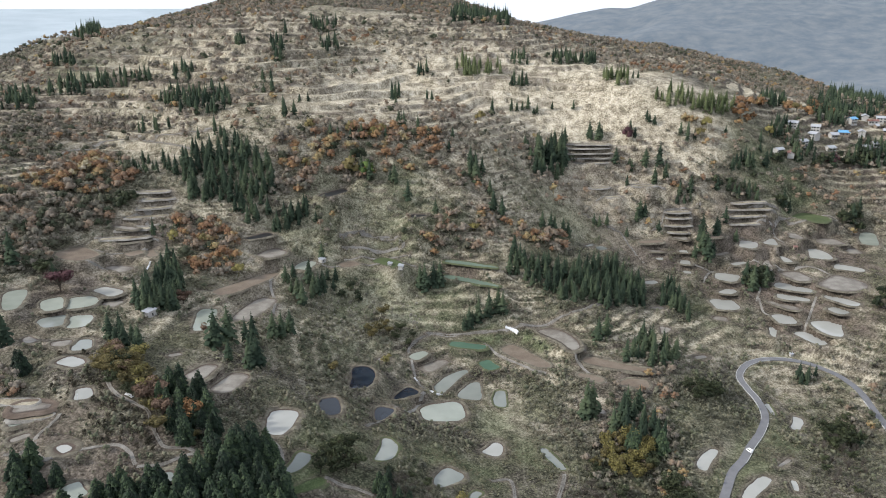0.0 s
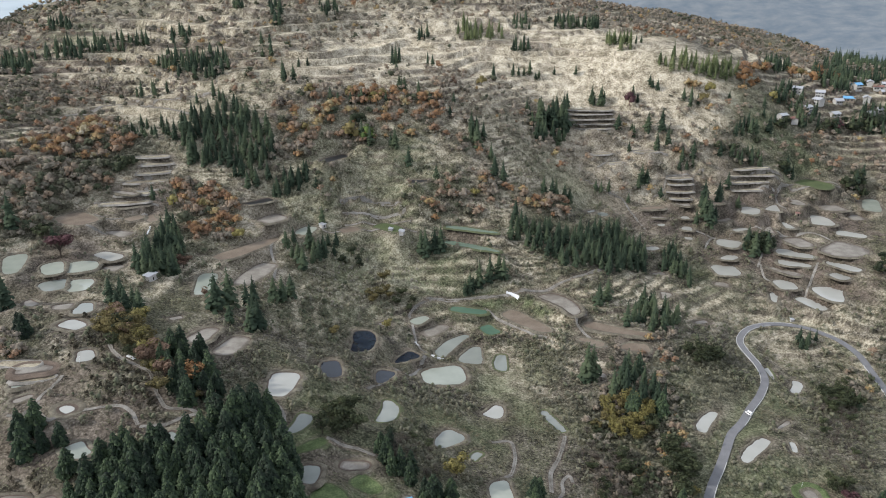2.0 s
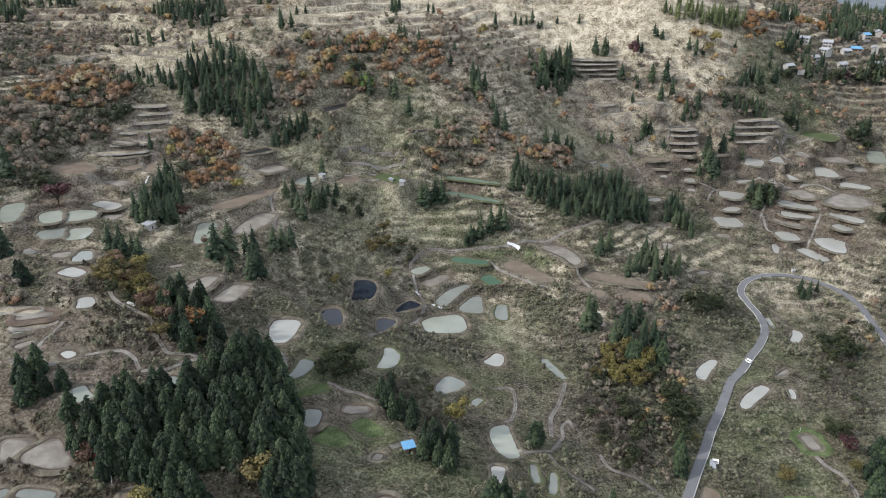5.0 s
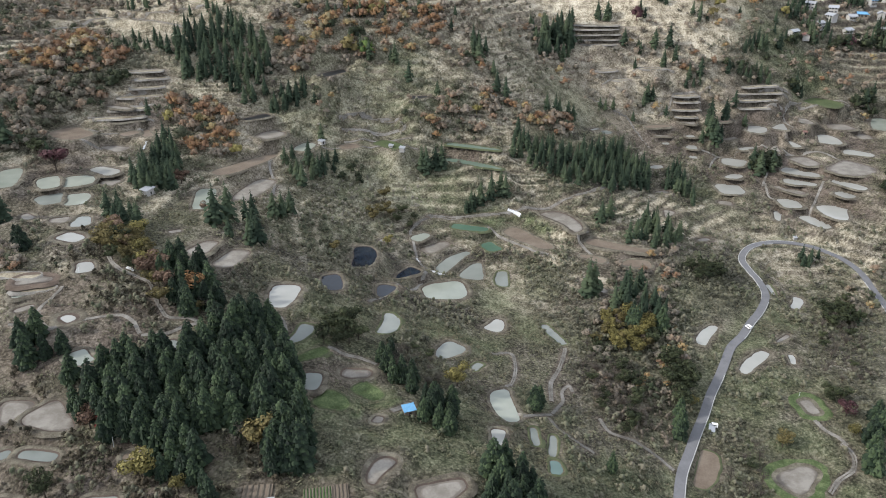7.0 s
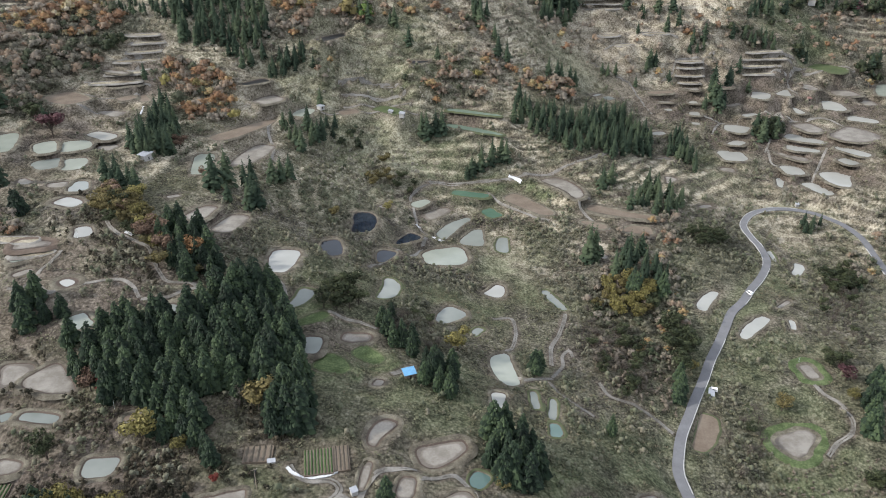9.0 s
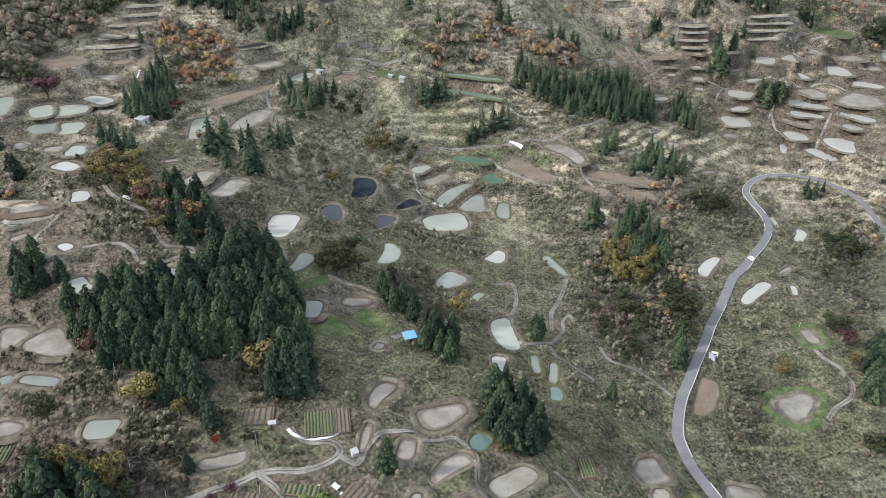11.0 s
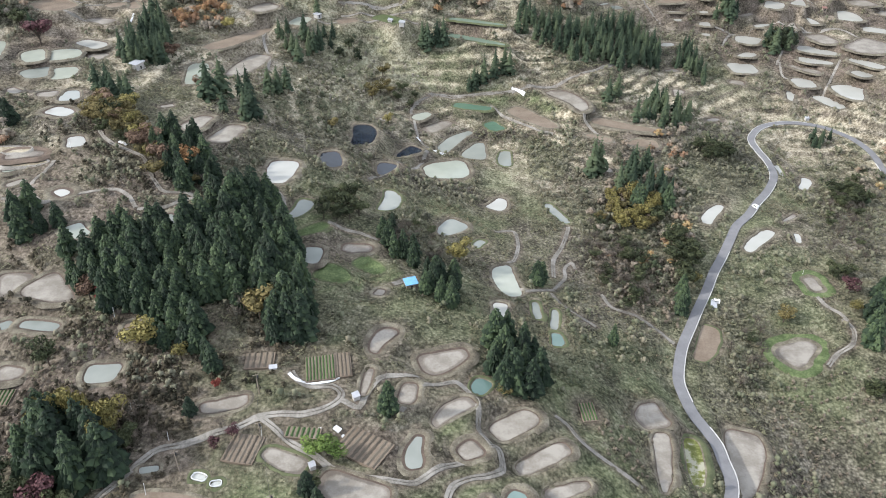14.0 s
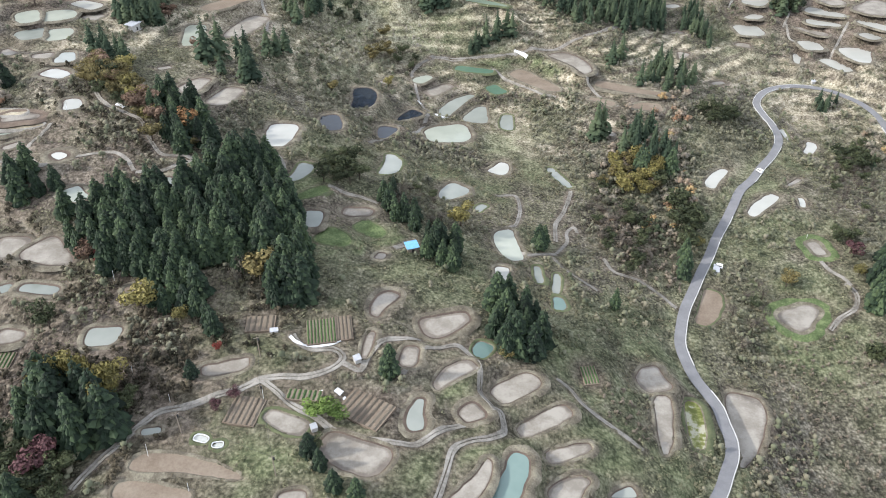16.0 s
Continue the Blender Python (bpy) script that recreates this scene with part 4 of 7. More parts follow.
ROAD = smooth_line(ROAD_LINE, 2.0)
road_z = hills(ROAD[:, 0], ROAD[:, 1])
pad = np.pad(road_z, 12, mode="edge")
road_z = np.convolve(pad, np.ones(25) / 25, "valid")
ROAD_HALF = 2.1
TRACK_LINES = [(w, smooth_line(line, 1.5)) for w, line in TRACKS]


def near_line(x, y, line, reach):
    """Distance to a line and the index of its nearest point, for points within reach."""
    d, k = np.full(len(x), 1e3), np.zeros(len(x), int)
    lo, hi = line.min(0) - reach, line.max(0) + reach
    box = np.nonzero((x > lo[0]) & (x < hi[0]) & (y > lo[1]) & (y < hi[1]))[0]
    for i in range(0, len(line)):
        m = box[(np.abs(x[box] - line[i, 0]) < reach) & (np.abs(y[box] - line[i, 1]) < reach)]
        r = np.hypot(x[m] - line[i, 0], y[m] - line[i, 1])
        b = r < d[m]
        d[m[b]], k[m[b]] = r[b], i
    return d, k


def land(x, y):
    """Height of the finished ground, and how far each point is from pond, road and track."""
    x, y = np.asarray(x, float).ravel(), np.asarray(y, float).ravel()
    z = hills(x, y)
    near = np.clip((800 - y) / 200, 0.0, 1)
    z += near * (0.9 * (rough(x, y, 14) - 0.5) + 0.5 * (rough(x, y, 4.5) - 0.5)) + (1 - near) * 12 * (rough(x, y, 70) - 0.5) + 5 * (1 - near) * (rough(x, y, 28) - 0.5)
    tread = np.zeros(len(x))
    for tx, ty, r, step in TERRACES:
        m = np.exp(-(((x - tx) ** 2 + (y - ty) ** 2) / r ** 2) ** 2)
        k = np.nonzero(m > 0.02)[0]
        wave = z[k] / step + 1.2 * rough(x[k], y[k], 35)
        f = wave - np.floor(wave)
        f = np.clip((f - 0.68) / 0.32, 0, 1)
        z[k] += 0.9 * m[k] * step * (np.floor(wave) + f - wave)
        tread[k] = np.where(f == 0, np.maximum(tread[k], m[k]), np.minimum(tread[k], -m[k]))
    for step, m in benches(x, y):
        wave = z / step + 1.2 * rough(x, y, 45)
        f = wave - np.floor(wave)
        f = np.clip((f - 0.7) / 0.3, 0, 1)
        z = z + 0.9 * m * step * (np.floor(wave) + f - wave)
        tread = np.where(f == 0, np.maximum(tread, 0.9 * m), np.minimum(tread, -m))
    wet = np.full(len(x), 1e3)
    hold = (1 / np.where(y > 320, 6.0, 4.0)) ** 2.4
    top, wsum = z * hold, hold.copy()
    for p in PONDS:
        reach = p.reach + p.rim + 14
        k = np.nonzero((np.abs(x - p.x) < reach) & (np.abs(y - p.y) < reach))[0]
        d = p.away(x[k], y[k])
        wet[k] = np.minimum(wet[k], d - p.rim)
        w = 1 / np.maximum(d - p.rim, 0.15) ** 2.4
        w[d > 14 + p.rim] = 0
        top[k] += w * (p.z - 0.08 - 0.8 * np.clip((p.rim + 0.3 - d) / 1.2, 0, 1))
        wsum[k] += w
    d, i = near_line(x, y, ROAD, 13)
    w = np.where(d < 13, 1 / np.maximum(d - ROAD_HALF - 0.8, 0.15) ** 2.4, 0)
    top += w * (road_z[i] - 0.25)
    wsum += w
    return top / wsum, wet, d, tread


def part(name, mesh, material, parent=None, label=""):
    ob = new(name, mesh)
    if material is not None and not mesh.materials:
        mesh.materials.append(material)
    if parent is not None:
        ob.parent = parent
    if label:
        ob["label"] = label
    return ob


def mesh_of(name, verts, faces, smooth=False):
    me = bpy.data.meshes.new(name)
    me.from_pydata([tuple(v) for v in np.asarray(verts, float)], [], [tuple(int(i) for i in f) for f in faces])
    if smooth:
        me.polygons.foreach_set("use_smooth", np.ones(len(me.polygons), bool))
    me.update()
    return me


def mesh_tris(name, verts, tris):
    """A big triangle mesh, straight from arrays."""
    me = bpy.data.meshes.new(name)
    me.vertices.add(len(verts))
    me.vertices.foreach_set("co", np.asarray(verts, np.float32).ravel())
    n = len(tris)
    me.loops.add(n * 3)
    me.loops.foreach_set("vertex_index", np.asarray(tris, np.int32).ravel())
    me.polygons.add(n)
    me.polygons.foreach_set("loop_start", np.arange(0, n * 3, 3, dtype=np.int32))
    me.update(calc_edges=True)
    return me


# ---- ground: one sheet, fine where the camera looks closely, coarser to the horizon ----
def spread(lo, hi, step, far, grow):
    a = list(np.arange(lo, hi, step))
    s = step
    while a[-1] < far:
        s *= grow
        a.append(a[-1] + s)
    return a


xs = spread(0, 390, 1.9, 4700, 1.09)
xs = np.array([-v for v in xs[:0:-1]] + xs)
ys = np.array([-900.0, -500.0, -250.0, -120.0, -50.0, 0.0, 30.0, 55.0, 75.0, 90.0] + spread(100, 640, 1.65, 4850, 1.025))
GXX, GYY = np.meshgrid(xs, ys)
gz, wet, road_d, tread = land(GXX, GYY)
nx, ny = len(xs), len(ys)
flat_far = np.clip((np.hypot(GXX.ravel(), GYY.ravel()) - 2400) / 1500, 0, 1)
gz = gz * (1 - flat_far) + (EYE - 165) * flat_far
idx = np.arange(nx * ny).reshape(ny, nx)
q = np.stack([idx[:-1, :-1], idx[:-1, 1:], idx[1:, 1:], idx[1:, :-1]], -1).reshape(-1, 4)
ground_mesh = mesh_tris("ground", np.c_[GXX.ravel(), GYY.ravel(), gz], np.vstack([q[:, [0, 1, 2]], q[:, [0, 2, 3]]]))
ground_mesh.polygons.foreach_set("use_smooth", np.ones(len(ground_mesh.polygons), bool))
cover = {k: np.zeros(nx * ny) for k in ("lush", "dry", "bare")}
gx, gy = GXX.ravel(), GYY.ravel()
for px, py, r, kind, amount in PATCHES:
    d2 = ((gx - px) ** 2 + (gy - py) ** 2) / r ** 2
    edge = np.clip(1.6 - np.sqrt(d2) * 1.3 + 1.1 * (rough(gx, gy, max(2.5, r * 0.3)) - 0.5), 0, 1)
    cover[kind] = np.maximum(cover[kind], amount * edge)
cover["dry"] = np.maximum(cover["dry"], tread * np.where(gy < 335, 0.35, 1.0) * np.clip(1.8 * rough(gx, gy, 13) - 0.1, 0, 0.85) * (wet > 1))
cover["bare"] = np.maximum(cover["bare"], 0.95 * np.clip(1 - wet / 6.0, 0, 1) * (0.4 + 0.6 * rough(gx, gy, 7)))
cover["bare"] = np.maximum(cover["bare"], 0.75 * np.clip(-tread, 0, 1))
for w, line in TRACK_LINES:
    d, _ = near_line(gx, gy, line, 6)
    cover["bare"] = np.maximum(cover["bare"], 0.85 * np.clip(1 - (d - w * 0.5) / 1.8, 0, 1))
cover["lush"] = np.maximum(cover["lush"], 0.5 * np.clip(1 - np.abs(road_d - 5) / 3.5, 0, 1) * rough(gx, gy, 12))
for k, v in cover.items():
    a = ground_mesh.attributes.new(k, "FLOAT", "POINT")
    a.data.foreach_set("value", v.astype(np.float32))
ground = tagged(part("ground", ground_mesh, GROUND), "brown and olive terraced hillside of dry grass and scrub", "ground", kind="structure")

# lookup of the finished ground for things that stand on it
def ground_z(x, y):
    return land(np.atleast_1d(x), np.atleast_1d(y))[0]


# ---- road and tracks ----
def ribbon(line, z, half, offset=0.0, lift=0.0):
    d = np.gradient(line, axis=0)
    n = np.c_[d[:, 1], -d[:, 0]] / (np.hypot(d[:, 0], d[:, 1])[:, None] + 1e-9)
    left, right = line + n * (offset - half), line + n * (offset + half)
    return left, right, z + lift


def strip_mesh(name, left, right, z_left, z_right, depth):
    """A slab that follows a line: top, and sides that go down by depth."""
    n = len(left)
    v = np.vstack([np.c_[left, z_left - depth], np.c_[left, z_left], np.c_[right, z_right], np.c_[right, z_right - depth]])
    f = []
    for i in range(n - 1):
        for r in range(3):
            f.append((r * n + i, r * n + i + 1, (r + 1) * n + i + 1, (r + 1) * n + i))
    return mesh_of(name, v, f)


road = tagged(new("road"), "narrow grey asphalt mountain road with a pale kerb", "road", kind="structure")
l, r, z = ribbon(ROAD, road_z, ROAD_HALF, 0, 0.12)
part("carriageway", strip_mesh("carriageway", l, r, z, z, 0.7), ASPHALT, road)
for a, b, off in ((0, 0.20, 1), (0.33, 0.45, 1), (0.50, 0.60, 1), (0.66, 0.86, 1), (0.88, 0.99, 1), (0.3, 0.5, -1)):
    i, j = int(a * len(ROAD)), int(b * len(ROAD))
    l, r, z = ribbon(ROAD[i:j], road_z[i:j], 0.15, -off * (ROAD_HALF - 0.1), 0.30)
    part("kerb", strip_mesh("kerb", l, r, z, z, 0.5), CONCRETE, road, "pale concrete kerb")
for w, line in TRACK_LINES:
    track = tagged(new("dirt_track"), "worn gravel track with two wheel ruts", "track", "tracks between the ponds", "structure")
    d = np.gradient(line, axis=0)
    n = np.c_[d[:, 1], -d[:, 0]] / (np.hypot(d[:, 0], d[:, 1])[:, None] + 1e-9)
    for side in (-1, 1):
        mid = line + n * side * w * 0.20
        half = (max(w * 0.155, 0.34) * (0.6 + 0.9 * rough(line[:, 0] * 1.3 + 50 * side, line[:, 1], 4)))[:, None]
        l, r = mid - n * half, mid + n * half
        zl, zr = ground_z(l[:, 0], l[:, 1]) + 0.18, ground_z(r[:, 0], r[:, 1]) + 0.18
        part("rut", strip_mesh("rut", l, r, zl, zr, 0.5), TRACK, track)

# ---- ponds ----
FILL_WORDS = {
    "white": ("fish pond of pale silty water with a mud bank", "pond"), "milk": ("fish pond of milky green water in an earth bank", "pond"),
    "grey": ("fish pond of still grey-green water in an earth bank", "pond"), "teal": ("small fish pond of blue-green water", "pond"),
    "green": ("shallow pond of weedy green water", "pond"), "dark": ("dark clear pond among dry reeds", "pond"), "black": ("narrow pond lined with black sheeting on the hillside", "pond"),
    "silt": ("drained fish pond with a pale silt bed and mud bank", "pond"), "field": ("bare ploughed earth terrace field", "field"),
    "algae": ("drained pond with green algae on pale silt", "pond"), "grass": ("grassed-over pond basin on the terrace", "pond"),
    "stubble": ("narrow terrace strip of dry stubble behind a low bank", "terrace"), "meadow": ("small plot of bright green grass on the terrace", "meadow"), "jade": ("long shallow pond of pale green water", "pond"), "liner": ("small pond edged with white plastic liner", "pond"),
}


def ring_faces(n, rows):
    return [(k * n + i, k * n + (i + 1) % n, (k + 1) * n + (i + 1) % n, (k + 1) * n + i) for k in range(rows) for i in range(n)]


def build_pond(p):
    n = 44
    words = FILL_WORDS[p.fill]
    thing = tagged(new({"field": "field", "meadow": "meadow", "stubble": "terrace_strip"}.get(p.fill, "pond")), words[0], words[1], "ponds and plots on the terraces")
    thing.location = (p.x, p.y, p.z)
    flat = p.fill in ("field", "grass", "meadow", "stubble")
    o = np.array([p.x, p.y])
    edge = p.outline(n, 0, 0.7) - o
    bed_z = -0.25 if flat else -0.45
    scales = (1.02, 0.88, 0.68, 0.35)
    v = np.vstack([np.c_[edge * s, np.full(n, bed_z)] for s in scales] + [[[0, 0, bed_z]]])
    f = ring_faces(n, 3) + [(3 * n + i, 3 * n + (i + 1) % n, 4 * n) for i in range(n)]
    bed = mesh_of("water", v, f, True)
    shore = bed.attributes.new("shore", "FLOAT", "POINT")
    shore.data.foreach_set("value", np.repeat([0.0, 0.16, 0.5, 1.0], n).tolist() + [1.0])
    part({"field": "soil", "grass": "turf", "meadow": "turf", "stubble": "tread", "silt": "silt_bed", "algae": "silt_bed"}.get(p.fill, "water"), bed, FILLS[p.fill], thing)
    if flat:
        prof = [(0, -0.3), (0.35, 0.02), (p.rim, 0.05), (p.rim + 1.6, -0.8)]
    else:
        prof = [(-0.15, -0.6), (p.rim * 0.4, -0.25), (p.rim * 0.8, 0.0), (p.rim + 0.35, 0.04), (p.rim + 1.7, -0.75)]
    rings = []
    for g, h in prof:
        ring = p.outline(n, g, min(2.0, 0.6 + 0.5 * g) if g > 0.2 else 0.7) - o
        rings.append(np.c_[ring, h + 0.12 * (rough(ring[:, 0] + p.x, ring[:, 1] + p.y, 2.0) - 0.5)])
    bank = BANK
    if p.fill == "milk" and p.rim > 2.4 or p.fill == "silt" and p.rim >= 3:
        bank = BANK_RED
    if p.fill in ("grass", "green", "jade", "algae", "meadow") or p.rim < 0.65:
        bank = BANK_GREEN
    if p.rim > 4.2:
        bank = FILLS["meadow"]
    if p.fill == "stubble":
        bank = TRACK
    me = mesh_of("bank", np.vstack(rings), ring_faces(n, len(prof) - 1), True)
    me.materials.append(bank)
    me.materials.append(MUD if bank in (BANK, BANK_RED) else bank if bank is TRACK else BANK)
    me.materials.append(bank)
    me.polygons.foreach_set("material_index", np.array([0] * (n * 2) + [2] * n if flat else [1] * n + [0] * (n * 2) + [2] * n, np.int32))
    part("bank", me, None, thing, "damp brown earth bank" if bank in (BANK, BANK_RED) else "dry earth bank" if bank is TRACK else "grassy earth bank")
    if p.fill == "liner":
        rings = [np.c_[p.outline(n, g) - o, np.full(n, h)] for g, h in ((0, -0.3), (0.03, 0.05), (0.15, 0.06), (0.2, -0.1))]
        part("liner", mesh_of("liner", np.vstack(rings), ring_faces(n, 3)), SHEETING, thing, "white plastic liner edge")


for p in PONDS:
    if p.fill != "plot":
        build_pond(p)

# ---- trees ----
def frond_tree(height, width, tiers, per, seed, point=0.62, spray=1.0):
    """Pointed crown of short drooping sprays in uneven clumps, each with its own tone."""
    g = np.random.default_rng(seed)
    v, f = [], []
    lumps = g.uniform(0.62, 1.22, (9, 9))
    for k in range(tiers):
        h = 0.08 + 0.90 * k / (tiers - 1)
        reach = width * ((1 - h) ** point * (0.66 + 0.34 * min(1, h / 0.25)) + 0.05)
        count = max(4, int(per * (1 - 0.6 * h)))
        for i in range(count):
            a = 2 * np.pi * (i + g.random() * 0.8) / count + k * 0.9
            r = reach * g.uniform(0.72, 1.12) * lumps[int(h * 8.99), int((a % 6.2832) / 6.2832 * 8.99)]
            z0 = height * (h + g.uniform(-0.035, 0.03))
            drop = r * g.uniform(0.25, 0.75)
            d, s = np.array([np.cos(a), np.sin(a), 0]), np.array([-np.sin(a), np.cos(a), 0])
            wide = r * g.uniform(0.20, 0.34) * spray + 0.016 * spray * height
            up = np.array([0, 0, 1.0])
            b = len(v)
            v += [d * r * 0.25 + up * (z0 + 0.16 * r), d * r * 0.78 + s * wide + up * (z0 - drop * 0.8), d * r * 0.78 - s * wide + up * (z0 - drop * 0.8),
                  d * r * 0.80 + up * (z0 - drop * 0.05), d * r * 1.03 + up * (z0 - drop * 0.75)]
            f += [(b, b + 1, b + 3), (b, b + 3, b + 2), (b + 1, b + 4, b + 3), (b + 3, b + 4, b + 2)]
    b = len(v)
    v += [np.array([0, 0, height * 0.9])] + [np.array([0.42 * width * np.cos(t), 0.42 * width * np.sin(t), height * 0.12]) for t in np.arange(6) * 1.0472] + [np.array([0.32 * width * np.cos(t), 0.32 * width * np.sin(t), height * 0.5]) for t in np.arange(6) * 1.0472]
    for i in range(6):
        j = (i + 1) % 6
        f += [(b, b + 7 + i, b + 7 + j), (b + 7 + i, b + 1 + i, b + 1 + j), (b + 7 + i, b + 1 + j, b + 7 + j)]
    b = len(v)
    v += [np.array([0, 0, height * 1.0])] + [np.array([0.05 * width * np.cos(t), 0.05 * width * np.sin(t), height * 0.9]) for t in (0, 1.6, 3.1, 4.7)]
    f += [(b, b + 1 + i, b + 1 + (i + 1) % 4) for i in range(4)]
    return np.array(v), f


def leaf_cloud(centres, radii, count, size, seed, squash=0.8):
    """Small leaf sprays scattered in the outer part of several lobes."""
    g = np.random.default_rng(seed)
    v, f = [], []
    share = np.array(radii) ** 2
    share = np.maximum(4, (count * share / share.sum()).astype(int))
    for c, r, n in zip(centres, radii, share):
        d = g.normal(size=(n, 3))
        d /= np.linalg.norm(d, axis=1)[:, None]
        rad = r * (0.66 + 0.42 * g.random(n) ** 0.7)
        p = np.array(c) + d * rad[:, None] * (1, 1, squash)
        for q, nn in zip(p, d):
            t = np.cross(nn, g.normal(size=3))
            t /= np.linalg.norm(t) + 1e-9
            b2 = np.cross(nn, t)
            s = size * g.uniform(0.6, 1.4)
            b = len(v)
            v += [q + t * s - nn * s * 0.25, q + b2 * s * 0.8 + nn * 0.1 * s, q - t * s - nn * s * 0.25, q - b2 * s * 0.8 + nn * 0.1 * s]
            f += [(b, b + 1, b + 2, b + 3)]
    return np.array(v), f


def tube(points, radii, sides=6):
    v, f = [], []
    for (x, y, z), r in zip(points, radii):
        v += [(x + r * math.cos(2 * math.pi * i / sides), y + r * math.sin(2 * math.pi * i / sides), z) for i in range(sides)]
    for k in range(len(points) - 1):
        f += [(k * sides + i, k * sides + (i + 1) % sides, (k + 1) * sides + (i + 1) % sides, (k + 1) * sides + i) for i in range(sides)]
    return np.array(v), f


def joined(parts_list):
    v, f, n = [], [], 0
    for a, b in parts_list:
        v.append(np.asarray(a, float))
        f += [tuple(i + n for i in q) for q in b]
        n += len(a)
    return np.vstack(v), f


def cedar_model(seed):
    g = np.random.default_rng(seed)
    thing = new("cedar")
    v, f = frond_tree(1.0, g.uniform(0.225, 0.275), 28, 23, seed, 0.62, 0.72)
    part("crown", mesh_of("cedar_crown", v, f), CEDAR_LEAF, thing)
    part("trunk", mesh_of("cedar_trunk", *tube([(0, 0, -0.06), (0, 0, 0.35), (0, 0, 0.92)], [0.022, 0.016, 0.003])), BARK, thing, "straight brown trunk")
    return thing


def broadleaf_model(kind, seed):
    g = np.random.default_rng(seed)
    thing = new("broadleaf_tree")
    lobes, limbs = [], []
    for i in range(9):
        a, h = 2 * np.pi * i / 9 * 2.4 + g.random(), g.uniform(0.42, 0.82)
        rr = 0.27 * math.sin(math.pi * min(1, (1.05 - h) * 1.5)) * g.uniform(0.5, 1.15)
        lobes.append((rr * math.cos(a), rr * math.sin(a), h))
        limbs.append(tube([(0, 0, 0.22 + 0.03 * i), (rr * 0.5 * math.cos(a), rr * 0.5 * math.sin(a), h * 0.72), lobes[-1]], [0.014, 0.009, 0.003], 5))
    radii = [g.uniform(0.13, 0.21) for _ in lobes]
    bare = kind == "bare"
    v, f = leaf_cloud(lobes, radii, 300 if bare else 760, 0.022 if bare else 0.034, seed)
    part("crown", mesh_of("broadleaf_crown", v, f), LEAVES[kind], thing)
    part("trunk", mesh_of("broadleaf_trunk", *joined([tube([(0, 0, -0.06), (0.01, 0, 0.3), (0, 0.01, 0.6)], [0.024, 0.017, 0.008])] + limbs)), BARK, thing, "grey-brown trunk with limbs")
    return thing


MODELS = {"cedar": [tagged(cedar_model(s), "tall dark green conical cedar on the slope", "tree", "cedars") for s in (11, 12, 13, 14)]}
LEAF_WORDS = {"evergreen": "dark green broadleaf tree on the slope", "orange": "autumn tree with orange leaves", "rust": "autumn tree with rust-brown leaves", "yellow": "autumn tree with yellow leaves",
              "ochre": "autumn tree with ochre-green leaves", "lime": "light green leafy tree beside a plot", "red": "autumn tree with deep red leaves", "plum": "bush with plum-purple leaves",
              "bare": "leafless grey-brown tree in the scrub"}
for kind in LEAVES:
    MODELS[kind] = [tagged(broadleaf_model(kind, 30 + 5 * i + len(kind)), LEAF_WORDS[kind], "tree", "broadleaf trees") for i in range(2)]
MIXES = {"mixed": ("ochre", "evergreen", "ochre", "rust", "ochre", "yellow"), "autumn": ("rust", "orange", "ochre", "bare", "bare", "evergreen"),
         "orange": ("orange", "rust", "orange", "ochre"), "rust": ("rust", "bare", "rust", "ochre"), "bare": ("bare", "bare", "bare", "evergreen"), "gold": ("ochre", "yellow", "ochre", "yellow", "evergreen")}
PLANTING = []


def plant(kind, x, y, h, fat=1.0):
    """Asks for one tree of that height."""
    PLANTING.append((MIXES[kind][int(rng.random() * len(MIXES[kind]))] if kind in MIXES else kind, x, y, h, fat))


def stand_up():
    """Sets the trees on the ground: the nearest as things, cedars past 300 for joining."""
    z = ground_z(np.array([p[1] for p in PLANTING]), np.array([p[2] for p in PLANTING]))
    order = sorted(range(len(PLANTING)), key=lambda i: PLANTING[i][2])
    used, cedars, leafed, rest, others = set(), 0, 0, [], {}
    for i in order:
        kind, x, y, h, fat = PLANTING[i]
        g = rng.random(3)
        w = h * fat * (0.9 + 0.25 * g[2])
        if kind == "cedar":
            cedars += 1
            if cedars > 295:
                rest.append((x, y, z[i], w, h))
                continue
        else:
            leafed += 1
            if leafed > 290:
                others.setdefault(kind, []).append((x, y, z[i] - 0.3, w * 0.8, h))
                continue
        model = MODELS[kind][int(g[0] * len(MODELS[kind]))]
        m = pose(x, y, z[i], 0, 0, 360 * g[1])
        if model in used:
            ob = copy_thing(model, m)
        else:
            ob = model
            ob.matrix_basis = m
            used.add(model)
        ob.scale = (w, w, h)
    for ms in MODELS.values():
        for model in ms:
            if model not in used:
                for o in (*model.children_recursive, model):
                    bpy.data.objects.remove(o)
    return np.array(rest), others


def inside(x, y, poly):
    hit, n = False, len(poly)
    for i in range(n):
        (x1, y1), (x2, y2) = poly[i], poly[(i + 1) % n]
        if (y1 > y) != (y2 > y) and x < (x2 - x1) * (y - y1) / (y2 - y1) + x1:
            hit = not hit
    return hit


